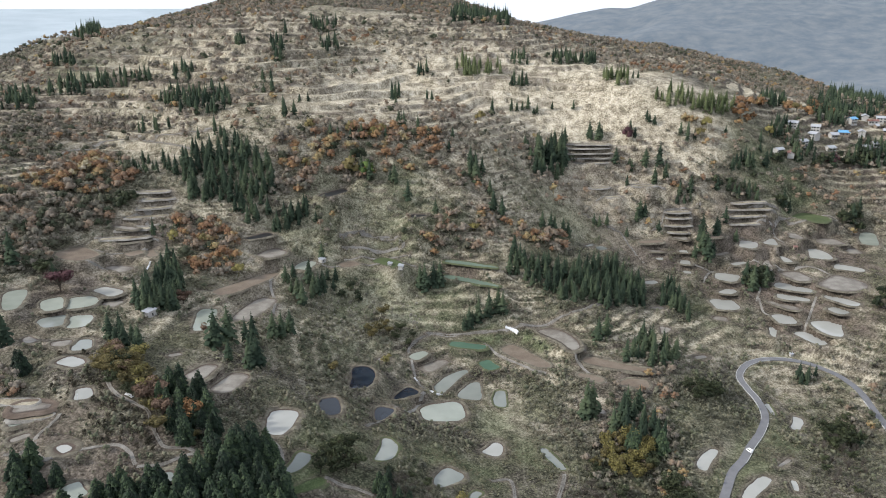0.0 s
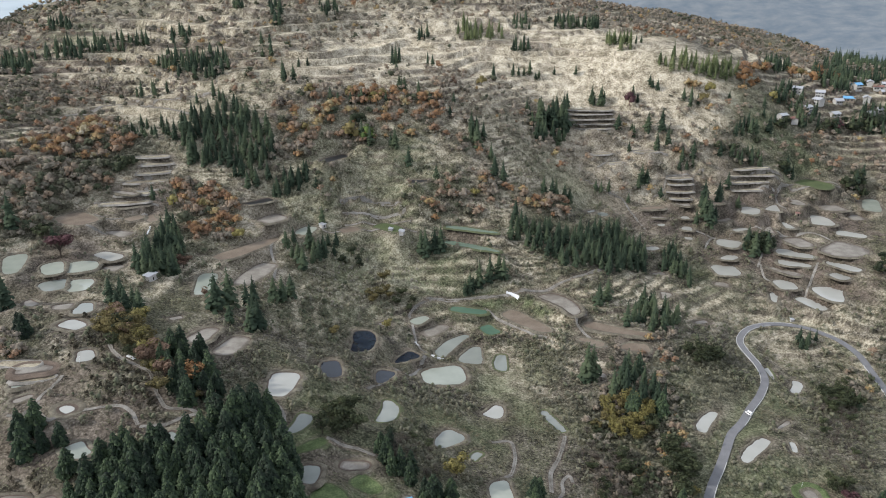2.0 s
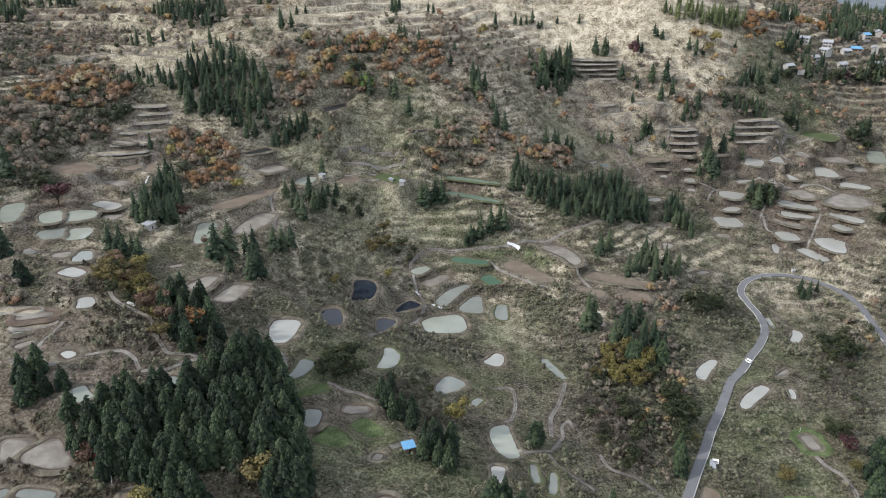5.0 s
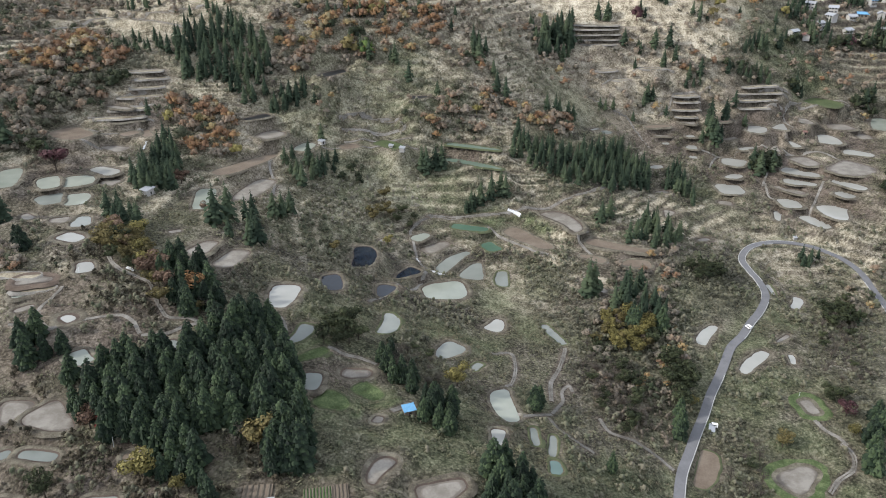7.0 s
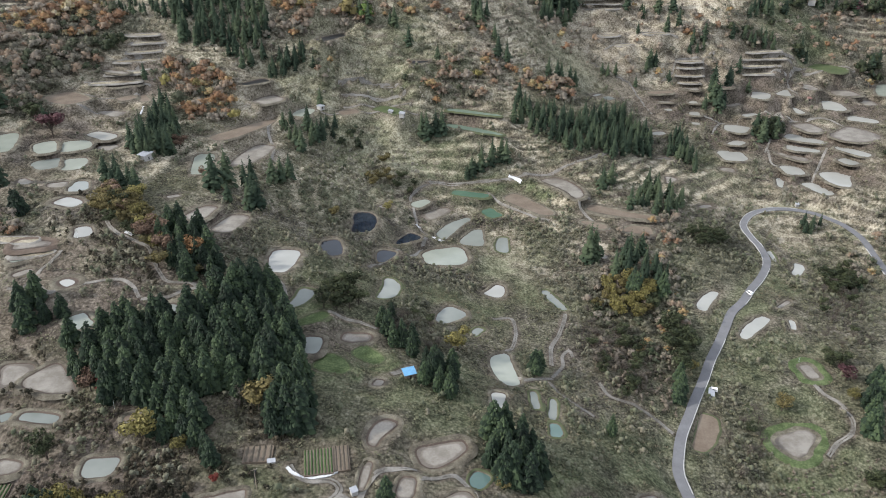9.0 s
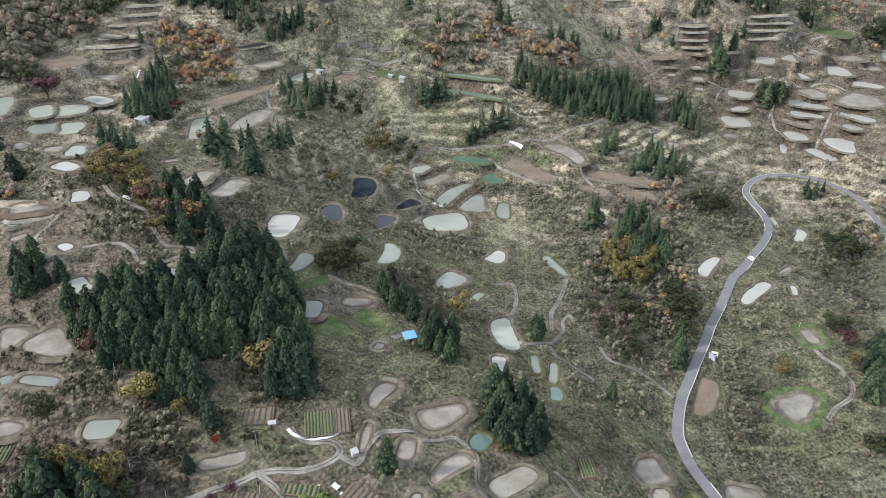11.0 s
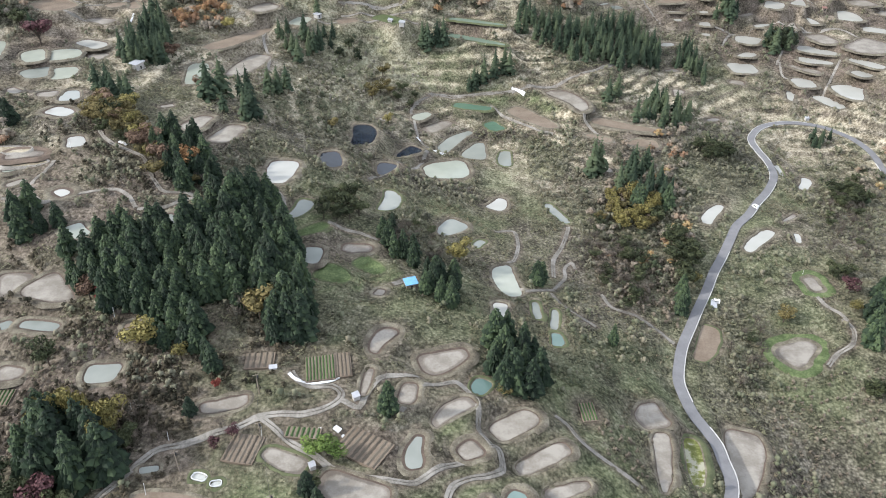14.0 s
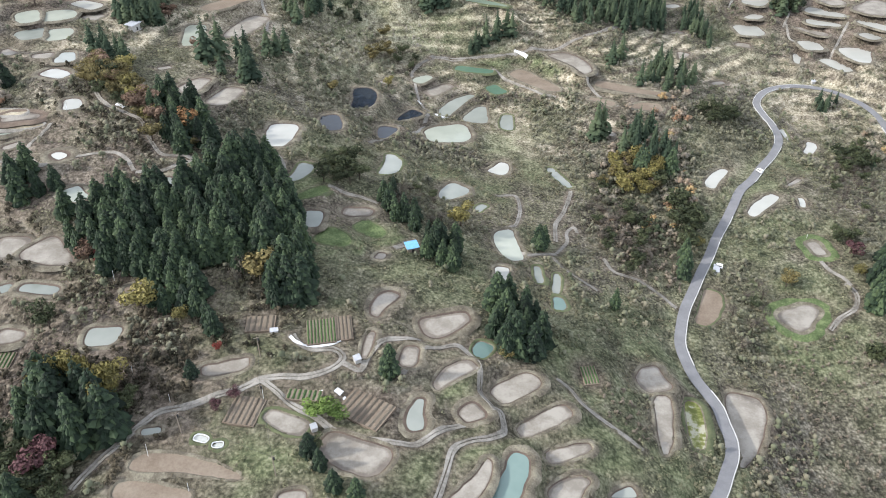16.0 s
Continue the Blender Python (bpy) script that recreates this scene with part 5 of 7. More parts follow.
def grove(kind, gap, h, poly):
    """Trees at uneven gaps within a plot."""
    px, py = [p[0] for p in poly], [p[1] for p in poly]
    y, row = min(py), 0
    while y <= max(py):
        x = min(px) + (row % 2) * gap * 0.5
        while x <= max(px):
            u, v = x + rng.uniform(-0.36, 0.36) * gap, y + rng.uniform(-0.36, 0.36) * gap
            if inside(u, v, poly) and all(p.away(np.array([u]), np.array([v]))[0] > 0.8 for p in PONDS if abs(p.x - u) < 40 and abs(p.y - v) < 40):
                plant(kind, u, v, h * rng.uniform(0.62, 1.02), 1.12 if kind == "cedar" else 1.2)
            x += gap
        y += gap * 0.87
        row += 1


grove("cedar", 5.1, 18, [(-127, 220), (-119, 231), (-102, 233), (-94, 239), (-81, 268), (-71, 268), (-60, 246), (-52, 222), (-43, 194), (-44, 182), (-53, 178), (-62, 198), (-74, 200), (-86, 194), (-111, 195), (-124, 207)])
grove("cedar", 6, 15, [(-97, 185), (-92, 194), (-84, 197), (-67, 168), (-69, 163), (-76, 164), (-81, 177), (-92, 178)])
grove("cedar", 6, 16, [(-144, 230), (-138, 228), (-122, 209), (-115, 198), (-126, 206), (-141, 224)])
grove("cedar", 6, 17, [(-169, 248), (-161, 253), (-152, 238), (-151, 233), (-161, 237)])
grove("cedar", 5, 14, [(-148, 244), (-143, 244), (-141, 237), (-145, 238)])
grove("cedar", 6.5, 17, [(-175, 349), (-164, 354), (-145, 332), (-146, 323), (-169, 336)])
grove("cedar", 6.5, 17, [(-170, 377), (-154, 382), (-141, 375), (-152, 400), (-165, 398)])
grove("cedar", 6.5, 15, [(-125, 304), (-108, 298), (-96, 285), (-91, 258), (-103, 259), (-123, 283)])
grove("mixed", 5.5, 12, [(-165, 322), (-153, 328), (-133, 302), (-115, 273), (-127, 282), (-150, 301)])
grove("evergreen", 6.5, 11, [(-56, 259), (-47, 288), (-37, 287), (-36, 268), (-43, 256), (-51, 249)])
grove("cedar", 5.6, 13, [(-27, 257), (-21, 264), (-10, 242), (-12, 233), (-20, 239)])
grove("cedar", 5.2, 14, [(-8, 214), (3, 213), (5, 231), (-1, 238), (-7, 232)])
grove("cedar", 5, 13, [(34, 244), (38, 255), (42, 253), (39, 244)])
grove("cedar", 6.5, 17, [(110, 401), (129, 429), (137, 419), (151, 413), (146, 402), (125, 397)])
grove("cedar", 6.5, 17, [(84, 327), (97, 351), (107, 356), (108, 340), (117, 335), (110, 315), (91, 317)])
grove("cedar", 6, 13, [(154, 486), (164, 477), (173, 470), (168, 462), (154, 470)])
grove("cedar", 5.5, 13, [(220, 413), (230, 415), (240, 413), (236, 406), (220, 406)])
grove("cedar", 6.5, 15, [(-87, 431), (-85, 452), (-71, 459), (-67, 453), (-73, 441)])
grove("cedar", 5.6, 16, [(-175, 393), (-174, 428), (-169, 442), (-153, 415), (-149, 385), (-164, 375)])
grove("cedar", 5.5, 13, [(-20, 149), (-17, 158), (-14, 152), (-13, 136), (-15, 133), (-18, 135)])
grove("cedar", 5.5, 10, [(-37, 129), (-35, 131), (-31, 128), (-27, 119), (-21, 116), (-13, 117), (-14, 112), (-27, 113), (-34, 124)])
grove("cedar", 5.6, 22, [(-112, 132), (-120, 148), (-110, 151), (-93, 147), (-89, 137), (-90, 130)])
grove("yellow", 6, 14, [(-120, 151), (-110, 156), (-94, 151), (-93, 145), (-100, 149), (-112, 149)])
grove("evergreen", 6, 13, [(-122, 133), (-112, 133), (-96, 122), (-94, 113), (-113, 115)])
grove("evergreen", 6, 10, [(-93, 148), (-84, 144), (-85, 136), (-89, 137)])
grove("cedar", 6.5, 18, [(-115, 118), (-110, 122), (-103, 117), (-102, 111), (-111, 112)])
grove("cedar", 6.5, 15, [(175, 248), (185, 254), (172, 221), (166, 221)])
grove("cedar", 5.5, 15, [(94, 239), (102, 261), (105, 258), (101, 243)])
grove("cedar", 5, 12, [(59, 213), (63, 220), (65, 215), (61, 208)])
grove("gold", 7, 9, [(90, 307), (104, 320), (103, 298), (89, 292)])
grove("ochre", 7, 8, [(73, 308), (81, 317), (81, 301), (74, 299)])
grove("bare", 8, 9, [(64, 284), (85, 285), (90, 261), (77, 247), (64, 252)])
grove("bare", 7, 7, [(-24, 273), (-8, 285), (2, 256), (-7, 241), (-20, 248)])
grove("bare", 7, 8, [(-80, 208), (-69, 212), (-63, 192), (-72, 192)])
grove("bare", 7, 8, [(-98, 161), (-91, 166), (-83, 140), (-91, 144)])
grove("bare", 8, 7, [(112, 234), (132, 248), (123, 212), (106, 198)])
grove("bare", 8, 7, [(194, 335), (233, 364), (192, 274), (169, 267)])
grove("cedar", 7, 18, [(70, 589), (78, 619), (107, 638), (104, 606), (93, 583), (80, 574)])
grove("cedar", 7, 18, [(16, 533), (21, 551), (32, 559), (32, 535)])
grove("cedar", 7, 13, [(165, 611), (184, 612), (184, 607), (167, 607)])
grove("cedar", 7, 14, [(172, 597), (186, 599), (188, 593), (174, 593)])
grove("cedar", 6, 14, [(188, 586), (208, 592), (209, 586), (192, 580)])
grove("cedar", 6, 13, [(151, 568), (163, 572), (162, 566), (151, 565)])
grove("evergreen", 8, 12, [(221, 598), (266, 611), (264, 604), (223, 594)])
grove("evergreen", 8, 12, [(322, 642), (365, 658), (402, 669), (393, 650), (326, 638)])
grove("cedar", 8, 14, [(302, 659), (331, 679), (324, 659), (301, 648)])
grove("evergreen", 9, 13, [(253, 617), (308, 644), (305, 636), (256, 613)])
grove("autumn", 9, 12, [(260, 659), (290, 684), (291, 673), (264, 654)])
grove("cedar", 5, 14, [(193, 536), (202, 555), (218, 558), (221, 548), (205, 531)])
grove("evergreen", 5, 12, [(220, 504), (228, 517), (244, 518), (238, 498)])
grove("cedar", 5.5, 13, [(156, 496), (169, 507), (169, 483), (175, 474), (165, 467), (159, 483)])
grove("evergreen", 6, 13, [(325, 588), (345, 602), (354, 597), (348, 587)])
grove("evergreen", 6, 12, [(280, 595), (297, 603), (297, 598), (281, 592)])
grove("bare", 6.5, 7, [(64, 302), (77, 312), (75, 284), (62, 270)])
grove("gold", 6.5, 10, [(81, 331), (106, 328), (102, 301), (82, 293)])
grove("evergreen", 6, 12, [(105, 292), (115, 292), (107, 255), (99, 254)])
grove("ochre", 6, 12, [(-161, 311), (-164, 324), (-142, 320), (-137, 309), (-146, 306)])
grove("evergreen", 7, 10, [(290, 461), (311, 486), (304, 457), (292, 454)])
grove("cedar", 6, 13, [(259, 589), (232, 596), (253, 604), (266, 600)])
grove("evergreen", 5.5, 9, [(-115, 198), (-110, 202), (-106, 195), (-111, 193)])
grove("evergreen", 6, 11, [(-129, 181), (-126, 185), (-119, 173), (-122, 172)])
grove("ochre", 6, 9, [(-129, 184), (-123, 181), (-120, 176), (-125, 177)])
grove("evergreen", 5, 8, [(-37, 131), (-35, 134), (-32, 128), (-34, 125)])
grove("evergreen", 6, 8, [(-30, 426), (-18, 434), (-14, 423), (-26, 417)])
grove("ochre", 6, 9, [(-45, 425), (-34, 432), (-31, 420), (-43, 413)])
grove("cedar", 6, 12, [(-100, 438), (-97, 450), (-92, 442), (-93, 425)])
grove("evergreen", 7, 10, [(-237, 413), (-232, 424), (-228, 408), (-232, 404)])
grove("evergreen", 7, 9, [(-65, 453), (-49, 450), (-52, 437), (-66, 439)])
grove("evergreen", 6, 9, [(242, 511), (248, 518), (245, 504), (240, 501)])
grove("evergreen", 6, 9, [(140, 377), (161, 393), (158, 372), (138, 359)])
grove("evergreen", 6, 10, [(209, 354), (233, 371), (223, 343), (201, 330)])
grove("evergreen", 6, 9, [(167, 267), (177, 274), (177, 262), (166, 259)])
grove("evergreen", 6, 10, [(155, 206), (167, 211), (161, 196), (153, 194)])
grove("evergreen", 6, 9, [(72, 246), (86, 256), (85, 241), (72, 234)])

grove("cedar", 6.4, 18, [(-190, 515), (-170, 495), (-146, 488), (-126, 485), (-121, 496), (-112, 514), (-117, 525), (-134, 533), (-148, 542), (-166, 548), (-188, 536)])
grove("cedar", 5.6, 15, [(-115, 483), (-108, 483), (-90, 489), (-91, 498), (-109, 493)])
grove("cedar", 6.0, 12, [(-230, 523), (-192, 513), (-194, 529), (-230, 534)])
grove("evergreen", 5.5, 11, [(-217, 479), (-205, 480), (-209, 494), (-220, 491)])
grove("cedar", 5.8, 16, [(41, 472), (59, 465), (81, 457), (103, 455), (118, 454), (142, 471), (143, 494), (126, 511), (102, 495), (85, 487), (65, 488), (46, 491)])
grove("cedar", 6.0, 12, [(149, 469), (171, 467), (173, 491), (158, 497)])

grove("cedar", 5.6, 17, [(14, 177), (19, 168), (28, 170), (33, 186), (27, 196), (17, 194)])

LONE_CEDARS, LONE_BROADLEAVES = [], []
LONE_CEDARS += [(-116, 347, 23), (-112, 356, 23), (-106, 335, 12), (-105, 363, 15), (-103, 370, 17), (-95, 331, 18), (-92, 335, 19), (-94, 379, 17), (-90, 383, 17), (-87, 391, 16), (-96, 343, 16), (78, 349, 24), (81, 351, 21), (98, 422, 17), (104, 426, 17), (24, 441, 20), (31, 446, 20), (37, 448, 20), (40, 446, 18), (18, 439, 16), (-99, 442, 12), (-80, 471, 14), (-11, 463, 20), (-5, 465, 18), (-1, 465, 20), (-14, 464, 18), (-187, 461, 12), (-34, 528, 15), (-24, 519, 16), (26, 539, 21)]
LONE_CEDARS += [(22, 543, 15), (36, 532, 13), (38, 520, 17), (44, 517, 17), (80, 600, 24), (98, 609, 24), (90, 603, 24), (74, 579, 12), (89, 590, 14), (72, 611, 10), (102, 608, 24), (83, 520, 15), (94, 525, 13), (146, 611, 15), (159, 608, 12), (171, 611, 17), (182, 609, 20), (185, 599, 17), (176, 597, 17), (153, 596, 10), (159, 572, 17), (163, 572, 14), (145, 553, 9), (172, 561, 10), (203, 533, 21), (202, 548, 19), (214, 551, 19), (200, 538, 21), (232, 556, 12), (226, 501, 21)]
LONE_CEDARS += [(235, 502, 19), (223, 508, 19), (227, 593, 13), (237, 595, 13), (254, 596, 13), (290, 596, 13), (285, 597, 16), (341, 591, 19), (351, 600, 17), (244, 610, 13), (263, 617, 16), (277, 622, 16), (312, 640, 17), (345, 644, 17), (362, 650, 15), (195, 589, 15), (204, 590, 17), (227, 569, 15), (136, 637, 18), (129, 640, 15), (-226, 406, 10), (-221, 404, 8), (-250, 408, 24), (-219, 339, 21), (-52, 527, 17), (-58, 531, 15), (-66, 534, 15), (-187, 715, 14), (-146, 680, 13), (-142, 673, 11)]
LONE_CEDARS += [(-73, 153, 7), (223, 343, 11), (-72, 265, 13), (-90, 433, 15), (-86, 427, 17), (-78, 440, 15), (-202, 319, 11), (-197, 314, 13), (20, 440, 12), (15, 438, 11), (-119, 570, 13), (-113, 574, 12), (-123, 584, 9), (-145, 616, 9), (-146, 680, 12), (-144, 641, 9), (-112, 593, 8), (-106, 598, 8), (-83, 555, 10), (-77, 553, 11), (-62, 556, 10), (-58, 558, 9), (-42, 560, 10), (-39, 562, 9), (-37, 614, 8), (-29, 578, 13), (-33, 580, 11), (-13, 703, 9), (65, 694, 11), (75, 698, 10)]
LONE_CEDARS += [(67, 660, 9), (72, 662, 9), (82, 660, 7), (99, 666, 7), (180, 642, 9), (184, 640, 10), (166, 633, 10), (184, 707, 8), (6, 559, 10), (9, 575, 10), (70, 614, 9), (246, 639, 7), (147, 613, 11), (158, 612, 9), (252, 779, 8), (123, 553, 10), (130, 558, 10), (119, 554, 9), (80, 519, 16), (74, 521, 13), (90, 524, 13), (-131, 484, 14), (-126, 487, 14), (-119, 492, 15), (-124, 501, 13), (-119, 506, 13), (-136, 492, 14), (-132, 500, 13), (-103, 490, 12), (-98, 493, 13)]
LONE_CEDARS += [(-95, 497, 12), (-4, 512, 11), (-37, 529, 10), (-33, 527, 9), (-86, 490, 9)]
LONE_BROADLEAVES += [(-106, 278, 11, "orange"), (-121, 203, 10, "orange"), (-114, 201, 8, "red"), (-119, 209, 6, "yellow"), (-61, 193, 14, "ochre"), (-61, 222, 7, "ochre"), (-73, 209, 4, "yellow"), (-50, 196, 5, "yellow"), (-82, 175, 6, "yellow"), (-95, 180, 12, "yellow"), (-91, 194, 7, "yellow"), (6, 252, 11, "yellow"), (169, 242, 6, "yellow"), (139, 239, 8, "ochre"), (-68, 163, 4, "red"), (-32, 139, 7, "lime"), (-29, 138, 5, "lime"), (171, 253, 8, "plum"), (-106, 124, 12, "plum"), (-63, 141, 4, "plum"), (-59, 146, 4, "plum"), (-63, 148, 4, "rust"), (-36, 139, 6, "lime"), (-217, 394, 15, "plum")]
LONE_BROADLEAVES += [(-174, 459, 9, "yellow"), (-155, 461, 8, "ochre"), (-128, 440, 10, "yellow"), (23, 501, 8, "yellow"), (-54, 531, 13, "lime"), (-66, 532, 15, "ochre"), (-125, 361, 7, "rust"), (-149, 397, 9, "rust"), (19, 168, 5, "orange"), (-32, 391, 7, "yellow"), (-38, 438, 9, "ochre"), (-59, 363, 7, "ochre"), (-118, 269, 10, "ochre"), (-146, 323, 9, "yellow"), (-102, 266, 6, "orange"), (-98, 268, 7, "rust"), (108, 262, 6, "yellow"), (95, 326, 10, "yellow"), (266, 662, 17, "orange"), (349, 708, 13, "orange"), (337, 713, 11, "orange"), (298, 699, 11, "orange"), (291, 656, 10, "yellow"), (347, 646, 12, "plum")]
LONE_BROADLEAVES += [(159, 631, 13, "plum"), (228, 637, 13, "yellow"), (-69, 562, 10, "ochre"), (-52, 560, 11, "yellow"), (-45, 564, 9, "ochre"), (-98, 556, 10, "ochre"), (-117, 543, 10, "rust"), (-92, 541, 10, "rust"), (-79, 541, 9, "evergreen"), (-63, 538, 11, "evergreen"), (-59, 543, 9, "evergreen"), (-98, 528, 9, "ochre"), (-9, 568, 8, "evergreen"), (221, 629, 10, "rust"), (9, 606, 9, "rust"), (33, 626, 10, "ochre")]
for x, y, h in LONE_CEDARS:
    plant("cedar", x, y, h, 1.25)
for x, y, h, kind in LONE_BROADLEAVES:
    plant(kind, x, y, h, 1.35)
for x, y in ((-112, 146), (-107, 148), (-101, 147), (-93, 142), (-91, 138)):
    plant("yellow", x, y, 19, 0.48)
MORE_CEDARS, MORE_BROADLEAVES = stand_up()

# ---- scrub, reeds and far woods: joined, beyond counting ----
def scatter(name, models, xyz, size, turn, material, label, category, tone=None):
    """Copies of small clump models joined into one mesh, each with a tone of its own."""
    vs, fs, ts, base = [], [], [], 0
    tone = rng.random(len(xyz)) if tone is None else tone
    pick = rng.integers(0, len(models), len(xyz))
    for k, (v, f) in enumerate(models):
        m = np.nonzero(pick == k)[0]
        if not len(m):
            continue
        c, s = np.cos(turn[m])[:, None], np.sin(turn[m])[:, None]
        w, h = size[m, 0][:, None], size[m, 1][:, None]
        X = (v[None, :, 0] * c - v[None, :, 1] * s) * w + xyz[m, 0][:, None]
        Y = (v[None, :, 0] * s + v[None, :, 1] * c) * w + xyz[m, 1][:, None]
        Z = v[None, :, 2] * h + xyz[m, 2][:, None]
        vs.append(np.stack([X, Y, Z], -1).reshape(-1, 3))
        fs.append((np.asarray(f)[None] + (np.arange(len(m)) * len(v))[:, None, None]).reshape(-1, 3) + base)
        ts.append(np.repeat(tone[m], len(v)))
        base += len(m) * len(v)
    me = mesh_tris(name, np.vstack(vs), np.vstack(fs))
    me.attributes.new("tone", "FLOAT", "POINT").data.foreach_set("value", np.concatenate(ts).astype(np.float32))
    return tagged(part(name, me, material), label, category, kind="stuff")


def brush_clump(twigs, leaves, seed, size=0.085, width=0.028):
    """A rounded shrub: slender bare twigs fanning out from the foot, small leaf sprays towards their ends."""
    g = np.random.default_rng(seed)
    v, f = [], []
    lumps = g.normal(size=(5, 3)) * (1, 1, 0.6)
    lumps[:, 2] = np.abs(lumps[:, 2])
    lumps /= np.linalg.norm(lumps, axis=1)[:, None]
    for i in range(twigs + leaves):
        a, e = g.uniform(0, 2 * np.pi), g.uniform(0.08, 1.0)
        d = np.array([math.cos(a) * math.sqrt(1 - e * e), math.sin(a) * math.sqrt(1 - e * e), e])
        reach = (0.74 + 0.32 * np.max(lumps @ d) ** 3) * g.uniform(0.8, 1.05)
        q = d * (0.52, 0.52, 0.95) * reach
        b = len(v)
        if i < twigs:
            s = np.cross(d, g.normal(size=3))
            s *= width * g.uniform(0.6, 1.3) / (np.linalg.norm(s) + 1e-9)
            foot = q * g.uniform(0.25, 0.55)
            v += [foot - s, foot + s, q]
        else:
            q = q * g.uniform(0.72, 1.0)
            n = d + g.normal(size=3) * 0.35
            t1 = np.cross(n, g.normal(size=3))
            t1 /= np.linalg.norm(t1) + 1e-9
            t2 = np.cross(n, t1)
            t2 /= np.linalg.norm(t2) + 1e-9
            for turn in (0.0, 2.1, 4.2):
                turn += g.uniform(-0.4, 0.4)
                v.append(q + (t1 * math.cos(turn) + t2 * math.sin(turn)) * size * g.uniform(0.6, 1.5))
        f.append((b, b + 1, b + 2))
    return np.array(v), np.array(f)


def round_crown(leaves, seed, size=0.06, lobes_n=6, ring=6):
    """A broad crown: several lumpy lobes of dense foliage with loose sprays round them, on a short stem."""
    g = np.random.default_rng(seed)
    lobes = [(0.0, 0.0, 0.64, 0.30)] + [(0.25 * math.cos(a), 0.25 * math.sin(a), g.uniform(0.34, 0.62), g.uniform(0.17, 0.26)) for a in np.arange(lobes_n - 1) * 6.283 / (lobes_n - 1) + g.random()]
    v, f = [], []
    for x, y, z, r in lobes:
        b = len(v)
        v.append(np.array([x, y, z + r * g.uniform(0.6, 0.85)]))
        for lift in (0.45, -0.35):
            for i in range(ring):
                a = 6.283 * (i + g.uniform(-0.25, 0.25) + (0.5 if lift < 0 else 0)) / ring
                w = math.sqrt(1 - lift * lift) * r * g.uniform(0.5, 0.85)
                v.append(np.array([x + w * math.cos(a), y + w * math.sin(a), z + r * (lift + g.uniform(-0.2, 0.2))]))
        for i in range(ring):
            j = (i + 1) % ring
            f += [(b, b + 1 + i, b + 1 + j), (b + 1 + i, b + 1 + ring + i, b + 1 + j), (b + 1 + j, b + 1 + ring + i, b + 1 + ring + j)]
    for i in range(leaves):
        x, y, z, r = lobes[int(g.random() * len(lobes))]
        d = g.normal(size=3)
        d[2] = d[2] if d[2] > -0.3 else -d[2]
        d /= np.linalg.norm(d)
        q = np.array([x, y, z]) + d * r * (0.72 + 0.5 * g.random() ** 1.3)
        nn = d + g.normal(size=3) * 0.55
        t1 = np.cross(nn, g.normal(size=3))
        t1 /= np.linalg.norm(t1) + 1e-9
        t2 = np.cross(nn, t1)
        t2 /= np.linalg.norm(t2) + 1e-9
        b = len(v)
        for turn in (0.0, 2.1, 4.2):
            turn += g.uniform(-0.4, 0.4)
            v.append(q + (t1 * math.cos(turn) + t2 * math.sin(turn)) * size * g.uniform(0.6, 1.4))
        f.append((b, b + 1, b + 2))
    for a in (0.0, 2.09, 4.19):
        b = len(v)
        v += [np.array([0.03 * math.cos(a), 0.03 * math.sin(a), -0.05]), np.array([0.03 * math.cos(a + 2.09), 0.03 * math.sin(a + 2.09), -0.05]), np.array([0, 0, 0.5])]
        f.append((b, b + 1, b + 2))
    return np.array(v), np.array(f)


def joined_tris(a, b):
    return np.vstack([a[0], b[0]]), np.vstack([a[1], b[1] + len(a[0])])


def blade_clump(n, seed):
    g = np.random.default_rng(seed)
    v, f = [], []
    for i in range(n):
        a, r = g.uniform(0, 2 * np.pi), 0.35 * math.sqrt(g.random())
        d = np.array([math.cos(a), math.sin(a), 0])
        s = np.array([-d[1], d[0], 0]) * 0.05
        p = d * r
        b = len(v)
        v += [p - s, p + s, p + d * g.uniform(0.15, 0.5) + np.array([0, 0, g.uniform(0.6, 1.1)])]
        f.append((b, b + 1, b + 2))
    return np.array(v), np.array(f)


def spots(y0, y1, gap, slope=0.63, side=22):
    """Jittered points over the part of the hillside that lies in view."""
    yy = np.arange(y0, y1, gap)
    out = [np.c_[np.arange(-(slope * y + side), slope * y + side, gap), np.full(len(np.arange(-(slope * y + side), slope * y + side, gap)), y)] for y in yy]
    p = np.vstack(out)
    return p + rng.uniform(-0.5, 0.5, p.shape) * gap


def clear_of(p, pond_gap, line_gap):
    z, wet_d, rd, level = land(p[:, 0], p[:, 1])
    ok = (rng.random(len(p)) > 0.65 * level) & (wet_d > pond_gap) & (rd > ROAD_HALF + line_gap + 0.6)
    for w, line in TRACK_LINES:
        d, _ = near_line(p[:, 0], p[:, 1], line, 5)
        ok &= d > w * 0.5 + line_gap
    return z, ok


def dryness(p):
    out = np.zeros(len(p))
    for px, py, r, kind, amount in PATCHES:
        if kind in ("dry", "lush", "bare"):
            out = np.maximum(out, amount * np.clip(1.5 - np.hypot(p[:, 0] - px, p[:, 1] - py) / r, 0, 1))
    return out


